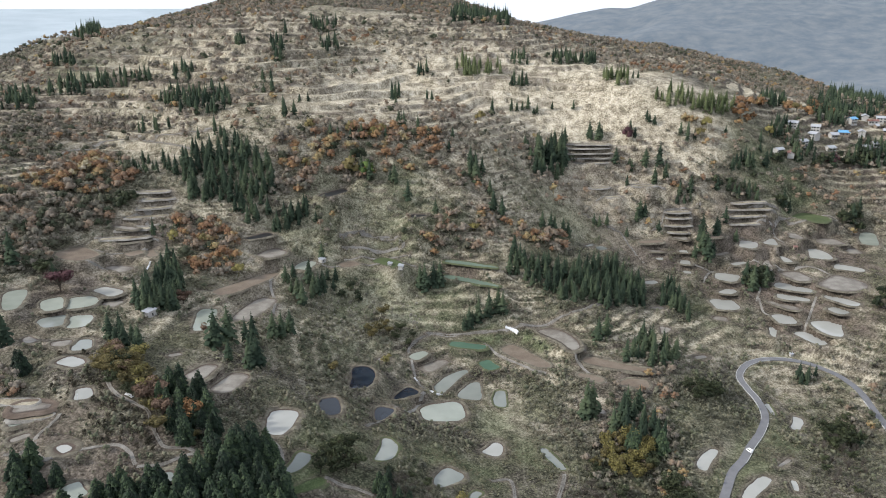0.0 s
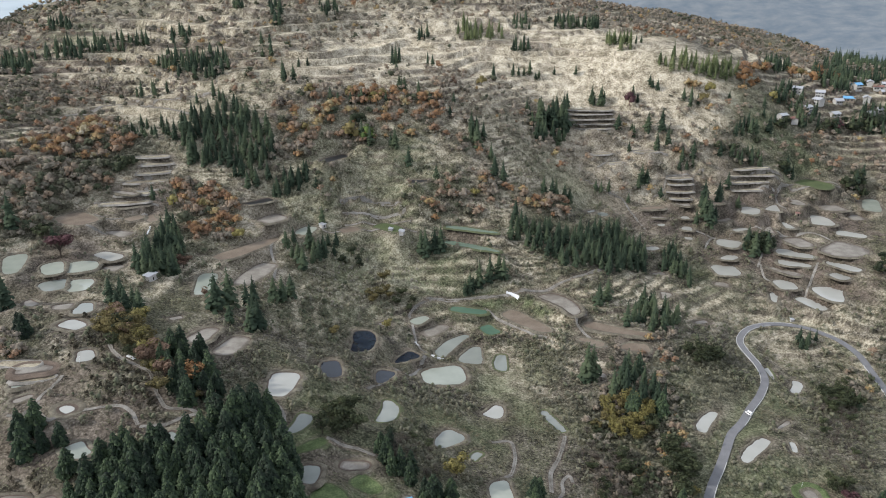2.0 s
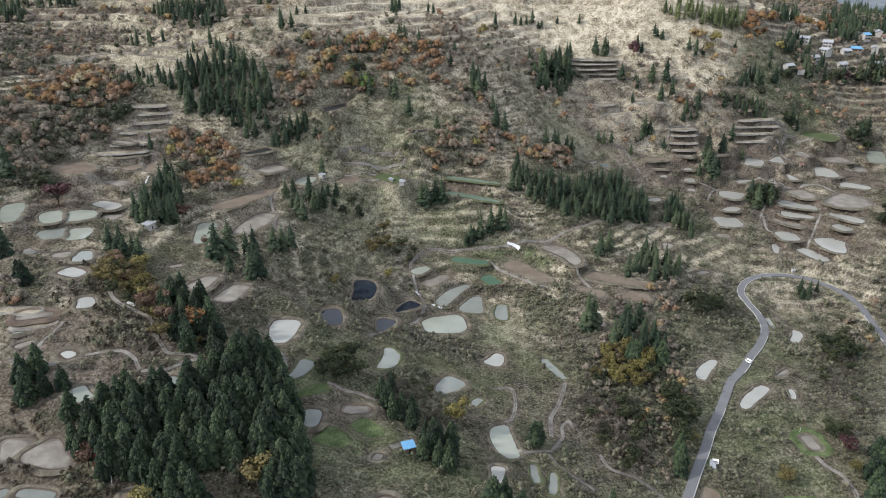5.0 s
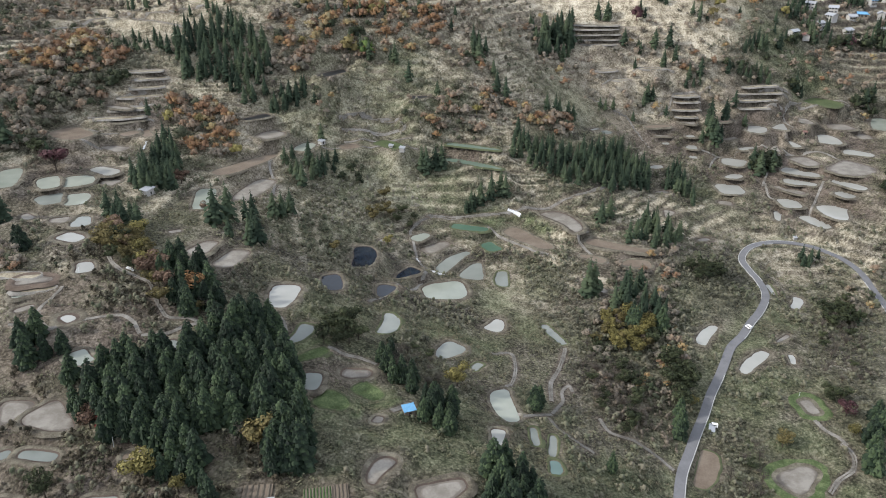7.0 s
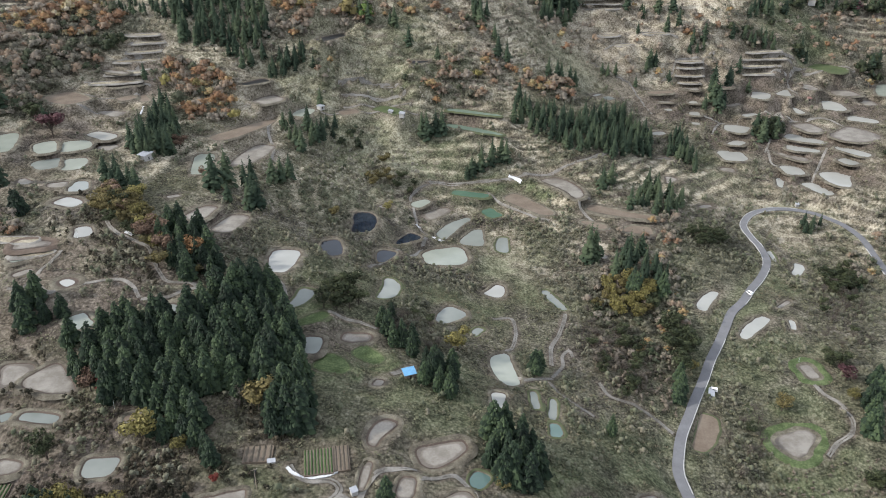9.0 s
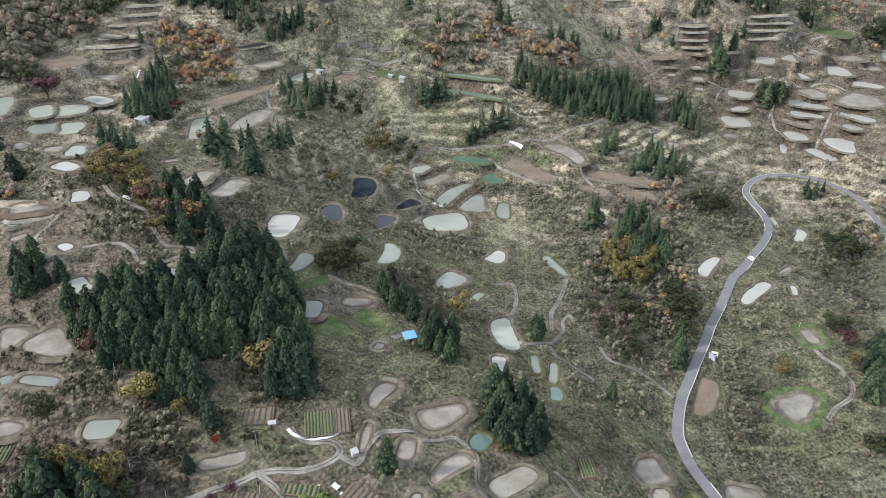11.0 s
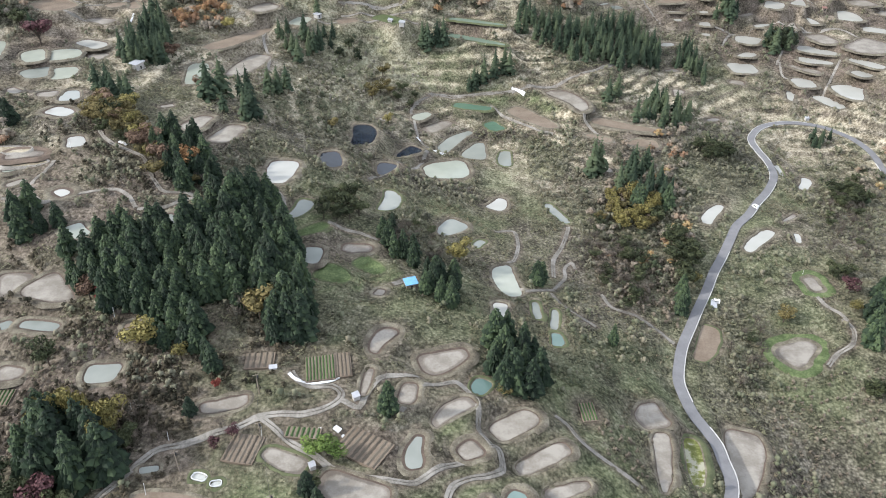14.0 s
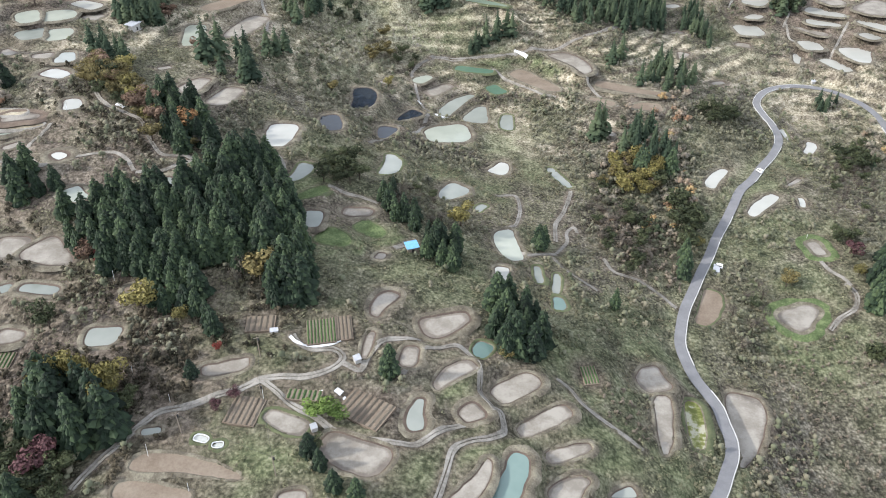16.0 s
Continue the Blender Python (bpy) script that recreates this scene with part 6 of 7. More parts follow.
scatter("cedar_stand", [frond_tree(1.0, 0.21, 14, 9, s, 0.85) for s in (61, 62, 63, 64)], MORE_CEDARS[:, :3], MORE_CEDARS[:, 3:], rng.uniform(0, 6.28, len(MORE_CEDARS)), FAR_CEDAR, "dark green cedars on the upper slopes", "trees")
for kind, rows in sorted(MORE_BROADLEAVES.items()):
    rows = np.array(rows)
    scatter(kind + "_trees", [round_crown(110, s, 0.06, 5, 5) for s in (91, 92, 93)], rows[:, :3], rows[:, 3:], rng.uniform(0, 6.28, len(rows)), LEAVES[kind], LEAF_WORDS[kind].replace("tree", "trees").replace("a light", "light") + " farther up the slope", "trees")
for y0, y1, gap, least, grow in ((110, 330, 1.75, 0.24, 0.85), (330, 560, 2.6, 0.34, 1.25)):
    p = spots(y0, y1, gap)
    z, ok = clear_of(p, 1.6, 0.9)
    thick = 0.60 * rough(p[:, 0], p[:, 1], 38) + 0.40 * rough(p[:, 0], p[:, 1], 9)
    ok &= thick > least + 0.20 * rng.random(len(p)) + 0.22 * dryness(p)
    p, z, thick = p[ok], z[ok], thick[ok]
    tall = grow * (0.40 + 1.5 * rng.random(len(p)) ** 2.4) * (0.5 + thick)
    scatter("scrub", [brush_clump(10, 12, s, 0.13, 0.035) for s in (1, 2, 3, 4, 5)], np.c_[p, z - 0.1], np.c_[tall * rng.uniform(1.2, 2.0, len(p)), tall], rng.uniform(0, 6.28, len(p)), SCRUB, "grey-brown leafless scrub over the hillside", "scrub")
p = spots(110, 570, 3.6)
z, ok = clear_of(p, 3.0, 1.2)
thick = 0.6 * rough(p[:, 0] + 300, p[:, 1], 30) + 0.4 * rough(p[:, 0] + 300, p[:, 1], 11)
ok &= thick > 0.40 + 0.14 * rng.random(len(p)) + 0.25 * dryness(p)
p, z = p[ok], z[ok]
tall = 1.1 + 3.6 * rng.random(len(p)) ** 1.8
scatter("thicket", [joined_tris(brush_clump(14, 30, s, 0.075), round_crown(0, s + 7, 0.1, 2, 4)) for s in (71, 72, 73, 74)], np.c_[p, z - 0.25], np.c_[tall * 1.15, tall], rng.uniform(0, 6.28, len(p)), BUSH, "rounded grey and olive bushes between the terraces", "bushes")
p = spots(110, 560, 3.0)
z, ok = clear_of(p, 0.6, 0.9)
ok &= rough(p[:, 0], p[:, 1], 16) * 0.7 + 0.3 * rough(p[:, 0], p[:, 1], 45) > 0.54
p, z = p[ok], z[ok]
tall = rng.uniform(0.45, 1.1, len(p))
scatter("reed_tufts", [blade_clump(16, s) for s in (21, 22, 23)], np.c_[p, z - 0.1], np.c_[tall * 1.8, tall], rng.uniform(0, 6.28, len(p)), REEDS, "pale dry reed and grass tufts", "grass")
def wood_tones(p, mid, spread_by=0.16):
    """Where each tree stands on the woodland ramp: patches of one kind, with strays."""
    t = mid + spread_by * rng.normal(size=len(p)) + 0.30 * (rough(p[:, 0], p[:, 1], 30) - 0.5)
    stray = rng.random(len(p))
    return np.clip(np.where(stray < 0.07, 0.05, np.where(stray > 0.96, 0.92, t)), 0, 1)


SHOULDER = [(-151, 568), (-134, 594), (-88, 655), (-42, 707), (11, 734), (150, 749), (277, 710), (249, 639), (106, 631), (39, 646), (-19, 627), (-95, 571)]
p = spots(560, 1380, 7.0, 0.66)
p = p[(p[:, 1] < 1000) | (np.abs(p[:, 0] + 150) < 330) | (p[:, 0] > 180) & (p[:, 1] < 1280)]
z, ok = clear_of(p, 3, 2)
thick = 0.65 * rough(p[:, 0], p[:, 1], 95) + 0.35 * rough(p[:, 0], p[:, 1], 24)
open_grass = np.array([inside(a, b, SHOULDER) for a, b in p])
ok &= thick > np.where(open_grass, 0.55, 0.13) + 0.20 * rng.random(len(p)) + np.where(open_grass, 0.1, 0.15) * dryness(p)
p, z, open_grass = p[ok], z[ok], open_grass[ok]
tall = rng.uniform(2.6, 8.5, len(p)) * np.where(open_grass, 0.6, 1.0)
scatter("far_woods", [round_crown(20, s, 0.12, 2, 4) for s in (41, 42, 43, 44)], np.c_[p, z - 0.4], np.c_[tall * 1.25, tall], rng.uniform(0, 6.28, len(p)), WOODLAND, "brown late-autumn woods on the far slopes", "woods", wood_tones(p, 0.41, 0.09))

# woodland: gap, height, middle tone, plot
WOOD_PLAN = []
WOOD_PLAN.append((4.6, 9, 0.72, [(-281, 488), (-277, 503), (-261, 517), (-252, 535), (-232, 535), (-213, 513), (-220, 497), (-238, 487), (-254, 482), (-274, 479)]))
WOOD_PLAN.append((4.6, 8, 0.36, [(-300, 480), (-266, 476), (-237, 485), (-218, 487), (-215, 467), (-219, 448), (-228, 432), (-238, 410), (-249, 394), (-290, 440)]))
WOOD_PLAN.append((4.4, 8, 0.58, [(-176, 460), (-155, 425), (-129, 440), (-131, 468), (-144, 479), (-163, 483), (-177, 480)]))
WOOD_PLAN.append((5.0, 8, 0.60, [(-120, 520), (-88, 512), (-87, 521), (-34, 530), (-1, 544), (-1, 581), (-77, 566), (-116, 550), (-127, 540)]))
WOOD_PLAN.append((5.0, 7, 0.46, [(-1, 544), (19, 539), (40, 537), (48, 531), (35, 524), (7, 528)]))
WOOD_PLAN.append((4.6, 8, 0.60, [(-32, 495), (-1, 485), (20, 486), (38, 497), (46, 497), (86, 499), (94, 522), (72, 514), (47, 514), (27, 519), (7, 518), (-5, 499)]))
WOOD_PLAN.append((4.6, 6, 0.36, [(-91, 484), (-70, 484), (-70, 502), (-87, 500)]))
WOOD_PLAN.append((5.0, 7, 0.36, [(183, 592), (212, 589), (214, 607), (190, 604)]))
WOOD_PLAN.append((4.6, 5, 0.34, [(-37, 501), (-5, 500), (-5, 509), (-33, 504)]))
WOOD_PLAN.append((4.6, 8, 0.42, [(-130, 483), (-110, 505), (-93, 505), (-94, 517), (-112, 516)]))
WOOD_PLAN.append((4.4, 7, 0.50, [(-194, 285), (-183, 284), (-198, 314), (-212, 320)]))
WOOD_PLAN.append((5.2, 5, 0.34, [(68, 307), (99, 376), (136, 404), (139, 381), (120, 333), (113, 282), (97, 260), (73, 264)]))
WOOD_PLAN.append((5.4, 6, 0.26, [(220, 358), (242, 348), (269, 399), (248, 403)]))
WOOD_PLAN.append((5.2, 6, 0.40, [(-354, 599), (-301, 499), (-274, 513), (-239, 557), (-246, 595), (-294, 597)]))
WOOD_PLAN.append((5.0, 10, 0.70, [(265, 674), (301, 698), (309, 721), (273, 690)]))
WOOD_PLAN.append((5.0, 11, 0.70, [(319, 696), (347, 710), (352, 727), (331, 718)]))
WOOD_PLAN.append((5.0, 10, 0.66, [(360, 726), (380, 727), (393, 756), (372, 747)]))
WOOD_PLAN.append((5.0, 8, 0.86, [(206, 639), (226, 639), (226, 650), (211, 647)]))
pts, tones = [], []
for gap, high, mid, poly in WOOD_PLAN:
    px, py = [q[0] for q in poly], [q[1] for q in poly]
    mine = []
    for u in np.arange(min(px), max(px), gap):
        for w in np.arange(min(py), max(py), gap):
            a, b = u + rng.uniform(-0.45, 0.45) * gap, w + rng.uniform(-0.45, 0.45) * gap
            if inside(a, b, poly) and rng.random() < 0.9:
                mine.append((a, b, high * rng.uniform(0.55, 1.15)))
    pts += mine
    tones.append(wood_tones(np.array(mine), mid))
pts, tones = np.array(pts), np.concatenate(tones)
z, ok = clear_of(pts[:, :2], 2.0, 1.5)
pts, z, tones = pts[ok], z[ok], tones[ok]
scatter("autumn_woods", [round_crown(120, s, 0.062, 5, 5) for s in (141, 142, 143, 144, 145)], np.c_[pts[:, :2], z - 0.2], np.c_[pts[:, 2] * rng.uniform(0.95, 1.3, len(pts)), pts[:, 2]], rng.uniform(0, 6.28, len(pts)), WOODLAND, "mixed late-autumn woods in orange, rust, ochre and grey-brown", "woods", tones)

COVERTS = []
COVERTS.append(("pale", 3, 2.6, [(-84, 441), (-18, 468), (-11, 437), (-49, 407), (-77, 388)]))
COVERTS.append(("olive", 3, 3, [(-110, 336), (-86, 317), (-79, 296), (-92, 279)]))
COVERTS.append(("olive", 3, 3.4, [(-25, 279), (-8, 297), (-0, 249), (-16, 241)]))
COVERTS.append(("olive", 3, 3.2, [(54, 393), (84, 381), (84, 322), (62, 256), (48, 325), (43, 367)]))
COVERTS.append(("olive", 3, 3.2, [(120, 373), (184, 409), (167, 351), (133, 320), (108, 277), (98, 265), (105, 320)]))
COVERTS.append(("brown", 3, 3.4, [(70, 289), (103, 277), (95, 232), (82, 237), (64, 252)]))
COVERTS.append(("olive", 3.0, 2.4, [(111, 241), (140, 251), (125, 212), (99, 184)]))
COVERTS.append(("brown", 3.2, 2.0, [(126, 206), (169, 216), (140, 147), (93, 143)]))
COVERTS.append(("olive", 3.2, 2.6, [(209, 361), (247, 376), (186, 258), (172, 262), (166, 284)]))
COVERTS.append(("brown", 3, 2.6, [(-147, 188), (-124, 185), (-115, 171), (-118, 163), (-143, 179)]))
COVERTS.append(("olive", 3, 3.6, [(-102, 178), (-80, 177), (-76, 163), (-89, 160), (-95, 165)]))
COVERTS.append(("brown", 3, 4, [(-132, 155), (-124, 155), (-115, 139), (-124, 137)]))
COVERTS.append(("olive", 3, 4, [(-77, 212), (-65, 213), (-61, 193), (-72, 192)]))
COVERTS.append(("olive", 3.6, 5, [(212, 616), (265, 616), (246, 594), (213, 594)]))
COVERTS.append(("brown", 2.8, 2.2, [(44, 163), (62, 171), (61, 141), (51, 146)]))
COVERTS.append(("olive", 2.6, 2.4, [(-18, 173), (-9, 182), (-15, 158)]))
COVERTS.append(("olive", 3, 3, [(-54, 304), (-34, 374), (-23, 403), (-30, 406), (-59, 382), (-72, 356), (-64, 308)]))
COVERTS.append(("olive", 2.8, 2.8, [(-17, 325), (20, 343), (17, 325), (-8, 304)]))
COVERTS.append(("olive", 3.4, 4, [(-239, 418), (-221, 429), (-228, 390), (-241, 381)]))
COVERTS.append(("olive", 4.6, 5, [(-218, 521), (-182, 521), (-177, 501), (-206, 495)]))
COVERTS.append(("brown", 4.8, 5, [(-5, 603), (32, 599), (33, 536), (-0, 528)]))
COVERTS.append(("olive", 4.6, 4, [(40, 589), (84, 609), (70, 559), (42, 545)]))
COVERTS.append(("brown", 5.5, 5, [(-292, 603), (-247, 605), (-231, 572), (-265, 558)]))
COVERTS.append(("brown", 4.6, 5, [(-129, 521), (-89, 515), (-86, 493), (-117, 491)]))
COVERTS.append(("pale", 3.8, 3, [(-85, 492), (-10, 505), (-6, 485), (-84, 472)]))
COVERTS.append(("dusky", 2.8, 3.5, [(-166, 234), (-151, 229), (-122, 199), (-110, 193), (-91, 192), (-81, 177), (-101, 176), (-126, 185), (-154, 203)]))
COVERTS.append(("dusky", 2.8, 3.2, [(-102, 178), (-74, 163), (-70, 147), (-84, 140), (-92, 148)]))
COVERTS.append(("dusky", 2.8, 2.6, [(-62, 177), (-45, 168), (-48, 159), (-59, 161)]))
COVERTS.append(("dusky", 3, 3, [(-139, 170), (-92, 164), (-87, 150), (-121, 153), (-133, 157)]))
COVERTS.append(("dusky", 3, 3, [(-91, 135), (-81, 129), (-85, 119), (-95, 118)]))
COVERTS.append(("dusky", 2.8, 2.8, [(-79, 214), (-45, 183), (-41, 178), (-47, 170), (-62, 177)]))
COVERTS.append(("dusky", 3, 3, [(-193, 345), (-165, 322), (-125, 276), (-113, 258), (-142, 264), (-175, 290)]))
COVERTS.append(("dusky", 2.6, 2.4, [(-122, 133), (-105, 118), (-84, 116), (-82, 129), (-70, 136), (-77, 143), (-92, 148), (-99, 161), (-141, 174)]))
COVERTS.append(("dusky", 2.6, 2.6, [(-99, 171), (-69, 177), (-54, 175), (-59, 163), (-76, 163), (-73, 147), (-88, 148)]))
for kind in ("olive", "brown", "pale", "dusky"):
    pts = []
    for k, gap, h, poly in COVERTS:
        if k != kind:
            continue
        px, py = np.array([q[0] for q in poly]), np.array([q[1] for q in poly])
        for u in np.arange(px.min(), px.max(), gap):
            for w in np.arange(py.min(), py.max(), gap):
                a, b = u + rng.uniform(-0.5, 0.5) * gap, w + rng.uniform(-0.5, 0.5) * gap
                if inside(a, b, poly) and rng.random() < 0.8:
                    pts.append((a, b, h * rng.uniform(0.5, 1.25)))
    pts = np.array(pts)
    z, ok = clear_of(pts[:, :2], 0.9, 1.0)
    pts, z = pts[ok], z[ok]
    # The pale and dusky kinds carry painted sun and shade in their tone.
    scatter(kind + "_thicket", [joined_tris(brush_clump(16, 34, s, 0.075), round_crown(0, s + 7, 0.1, 2, 4)) for s in (81, 82, 83, 84)], np.c_[pts[:, :2], z - 0.3], np.c_[pts[:, 2] * 1.05, pts[:, 2]], rng.uniform(0, 6.28, len(pts)), COVERT[kind],
            "dense late-autumn thicket of %s bushes" % {"olive": "grey-olive", "brown": "rust-brown", "pale": "pale dry", "dusky": "dusky brown"}[kind], "bushes")

FAR_STANDS = []
FAR_STANDS += [[(-345, 637), (-305, 634), (-289, 644), (-244, 646), (-251, 660), (-287, 663), (-328, 654)], [(-362, 613), (-329, 609), (-346, 640), (-378, 645)], [(-236, 623), (-218, 602), (-193, 587), (-167, 582), (-165, 600), (-185, 619), (-226, 627)]]
FAR_STANDS += [[(-234, 573), (-209, 570), (-212, 579), (-235, 583)], [(-231, 652), (-211, 652), (-217, 664), (-233, 664)], [(-354, 693), (-329, 687), (-339, 704), (-361, 710)], [(-388, 805), (-344, 782), (-381, 864)]]
FAR_STANDS += [[(-191, 704), (-180, 718), (-188, 741), (-196, 732)], [(-129, 759), (-102, 769), (-105, 789), (-130, 779)], [(-114, 709), (-95, 716), (-100, 735), (-115, 729)], [(9, 830), (43, 841), (82, 852), (95, 1188), (62, 1226), (26, 1242)]]
FAR_STANDS += [[(65, 731), (87, 735), (86, 751), (69, 747)], [(64, 690), (82, 695), (80, 706), (67, 705)], [(295, 696), (335, 722), (345, 751), (310, 729)], [(354, 726), (359, 697), (378, 698), (407, 747), (453, 759), (417, 791), (370, 756)]]
FAR_STANDS += [[(283, 649), (315, 663), (322, 689), (301, 676)], [(305, 635), (334, 645), (339, 663), (313, 651)], [(362, 650), (395, 645), (410, 678), (386, 680)], [(-43, 627), (-32, 643), (-34, 658), (-43, 649)], [(-23, 688), (-11, 697), (-13, 708), (-22, 704)]]
FAR_STANDS += [[(198, 624), (220, 625), (221, 634), (202, 632)], [(241, 608), (262, 615), (264, 624), (245, 617)], [(107, 742), (154, 742), (157, 768), (112, 760)], [(126, 636), (140, 634), (140, 643), (128, 644)], [(-159, 706), (-140, 676), (-149, 719), (-160, 726)], [(351, 726), (1253, 2117), (447, 749), (360, 708)]]
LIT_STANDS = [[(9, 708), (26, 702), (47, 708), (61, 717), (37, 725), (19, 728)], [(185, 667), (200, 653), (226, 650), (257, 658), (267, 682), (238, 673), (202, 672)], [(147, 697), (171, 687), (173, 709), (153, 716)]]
LONE_FAR = [(-145, 674), (-149, 739), (-194, 733), (-110, 569), (-121, 572), (-146, 620), (-138, 616), (-8, 642), (-12, 637), (44, 644), (62, 658), (77, 663), (85, 661), (118, 666), (163, 638), (178, 643), (178, 702), (276, 635), (285, 632), (253, 618), (279, 644), (-68, 555), (-60, 557), (-18, 576), (-31, 578), (-170, 557), (-165, 554), (-182, 554)]


def filled(polys, gap):
    """Uneven rows of points that fill the plots."""
    pts = []
    for poly in polys:
        px, py = [q[0] for q in poly], [q[1] for q in poly]
        step = gap if max(py) - min(py) < 300 else gap * 2
        for u in np.arange(min(px), max(px), step):
            for w in np.arange(min(py), max(py), step):
                a, b = u + rng.uniform(-0.45, 0.45) * step, w + rng.uniform(-0.45, 0.45) * step
                if inside(a, b, poly):
                    pts.append((a, b))
    return pts


FAR_TREES = [frond_tree(1.0, 0.22, 8, 6, s, 0.85) for s in (51, 52, 53)]
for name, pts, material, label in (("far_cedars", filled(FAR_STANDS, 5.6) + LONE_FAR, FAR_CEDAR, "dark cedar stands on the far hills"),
                                   ("far_young_cedars", filled(LIT_STANDS, 5.6), LIT_CEDAR, "yellow-green young cedars on the sunlit shoulder")):
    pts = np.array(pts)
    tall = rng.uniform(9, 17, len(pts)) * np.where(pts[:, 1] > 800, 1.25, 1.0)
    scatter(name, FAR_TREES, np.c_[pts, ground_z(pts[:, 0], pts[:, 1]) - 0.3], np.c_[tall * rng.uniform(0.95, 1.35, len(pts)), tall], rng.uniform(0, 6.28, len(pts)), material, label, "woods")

# ---- far mountain range ----
az = np.linspace(radians(2), radians(48), 150)
rows_n = 26
v = []
for k in range(rows_n):
    s = k / (rows_n - 1)
    dist = 1900 + 1500 * s
    for a in az:
        deg = math.degrees(a)
        crest = EYE - 105 + 125 * (1 / (1 + math.exp(-(deg - 9.0) / 2.2))) + 36 * math.exp(-((deg - 21) / 6) ** 2) - 18 * math.exp(-((deg - 13.6) / 1.2) ** 2) - 25 * max(0, (deg - 30) / 12)
        x, y = dist * math.sin(a), dist * math.cos(a)
        n1 = float(rough(np.array([x]), np.array([y]), 330)[0]) - 0.5
        n2 = float(rough(np.array([x]), np.array([y]), 110)[0]) - 0.5
        v.append((x, y, EYE - 330 + (crest - EYE + 330) * s ** 0.8 + (120 * n1 + 38 * n2) * (1 - s) * min(1, 4 * s) + 14 * n2 * s))
n = len(az)
f = [(k * n + i, k * n + i + 1, (k + 1) * n + i + 1, (k + 1) * n + i) for k in range(rows_n - 1) for i in range(n - 1)]
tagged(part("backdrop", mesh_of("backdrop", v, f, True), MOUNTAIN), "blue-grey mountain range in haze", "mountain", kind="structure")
az = np.linspace(radians(-52), radians(-6), 60)
v = [(d * math.sin(a), d * math.cos(a), EYE - 163 + 150 * ((d - 2300) / 2500) ** 1.5) for d in (2300, 2900, 3600, 4300, 4800) for a in az]
f = [(k * 60 + i, k * 60 + i + 1, (k + 1) * 60 + i + 1, (k + 1) * 60 + i) for k in range(4) for i in range(59)]
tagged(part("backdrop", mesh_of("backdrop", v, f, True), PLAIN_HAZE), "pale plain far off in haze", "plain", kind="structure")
# ---- houses, sheds and small things ----
def block(x0, x1, y0, y1, z0, z1):
    v = [(x0, y0, z0), (x1, y0, z0), (x1, y1, z0), (x0, y1, z0), (x0, y0, z1), (x1, y0, z1), (x1, y1, z1), (x0, y1, z1)]
    return np.array(v, float), [(0, 3, 2, 1), (4, 5, 6, 7), (0, 1, 5, 4), (1, 2, 6, 5), (2, 3, 7, 6), (3, 0, 4, 7)]


def gable(lx, ly, z, rise, over, thick):
    """A pitched roof of two slabs with eaves."""
    a, b = lx / 2 + over, ly / 2 + over
    v = []
    for t in (0, thick):
        v += [(-a, -b, z + t), (a, -b, z + t), (a, 0, z + rise + t), (-a, 0, z + rise + t), (a, b, z + t), (-a, b, z + t)]
    f = [(0, 1, 2, 3), (3, 2, 4, 5), (6, 9, 8, 7), (9, 11, 10, 8), (0, 6, 7, 1), (4, 10, 11, 5), (1, 7, 8, 2), (2, 8, 10, 4), (3, 9, 6, 0), (5, 11, 9, 3)]
    return np.array(v, float), f


def gabled_wall(lx, ly, h, rise):
    a, b = lx / 2, ly / 2
    v = [(-a, -b, -1.2), (a, -b, -1.2), (a, b, -1.2), (-a, b, -1.2), (-a, -b, h), (a, -b, h), (a, b, h), (-a, b, h), (-a, 0, h + rise), (a, 0, h + rise)]
    f = [(0, 1, 5, 4), (2, 3, 7, 6), (1, 2, 6, 9, 5), (3, 0, 4, 8, 7)]
    return np.array(v, float), f


def house(x, y, turn, lx, ly, h, walls, roof, label):
    thing = tagged(new("house"), label, "house", "village houses")
    rise = ly * 0.32
    part("wall", mesh_of("wall", *gabled_wall(lx, ly, h, rise)), walls, thing)
    part("roof", mesh_of("roof", *gable(lx, ly, h - 0.05, rise, 0.6, 0.18)), roof, thing)
    for side in (-1, 1):
        for k in (-0.28, 0.08, 0.34):
            for level in ((1.0, 2.2), (3.7, 4.8)):
                if level[1] < h:
                    w = part("window", mesh_of("window", *block(k * lx - 0.75, k * lx + 0.75, side * (ly / 2 + 0.03) - 0.04, side * (ly / 2 + 0.03) + 0.04, *level)), GLASS, thing)
    part("door", mesh_of("door", *block(-0.12 * lx - 0.5, -0.12 * lx + 0.5, -ly / 2 - 0.08, -ly / 2 + 0.02, -0.1, 2.0)), TIMBER, thing)
    thing.matrix_basis = pose(x, y, float(ground_z(x, y)[0]), 0, 0, turn)


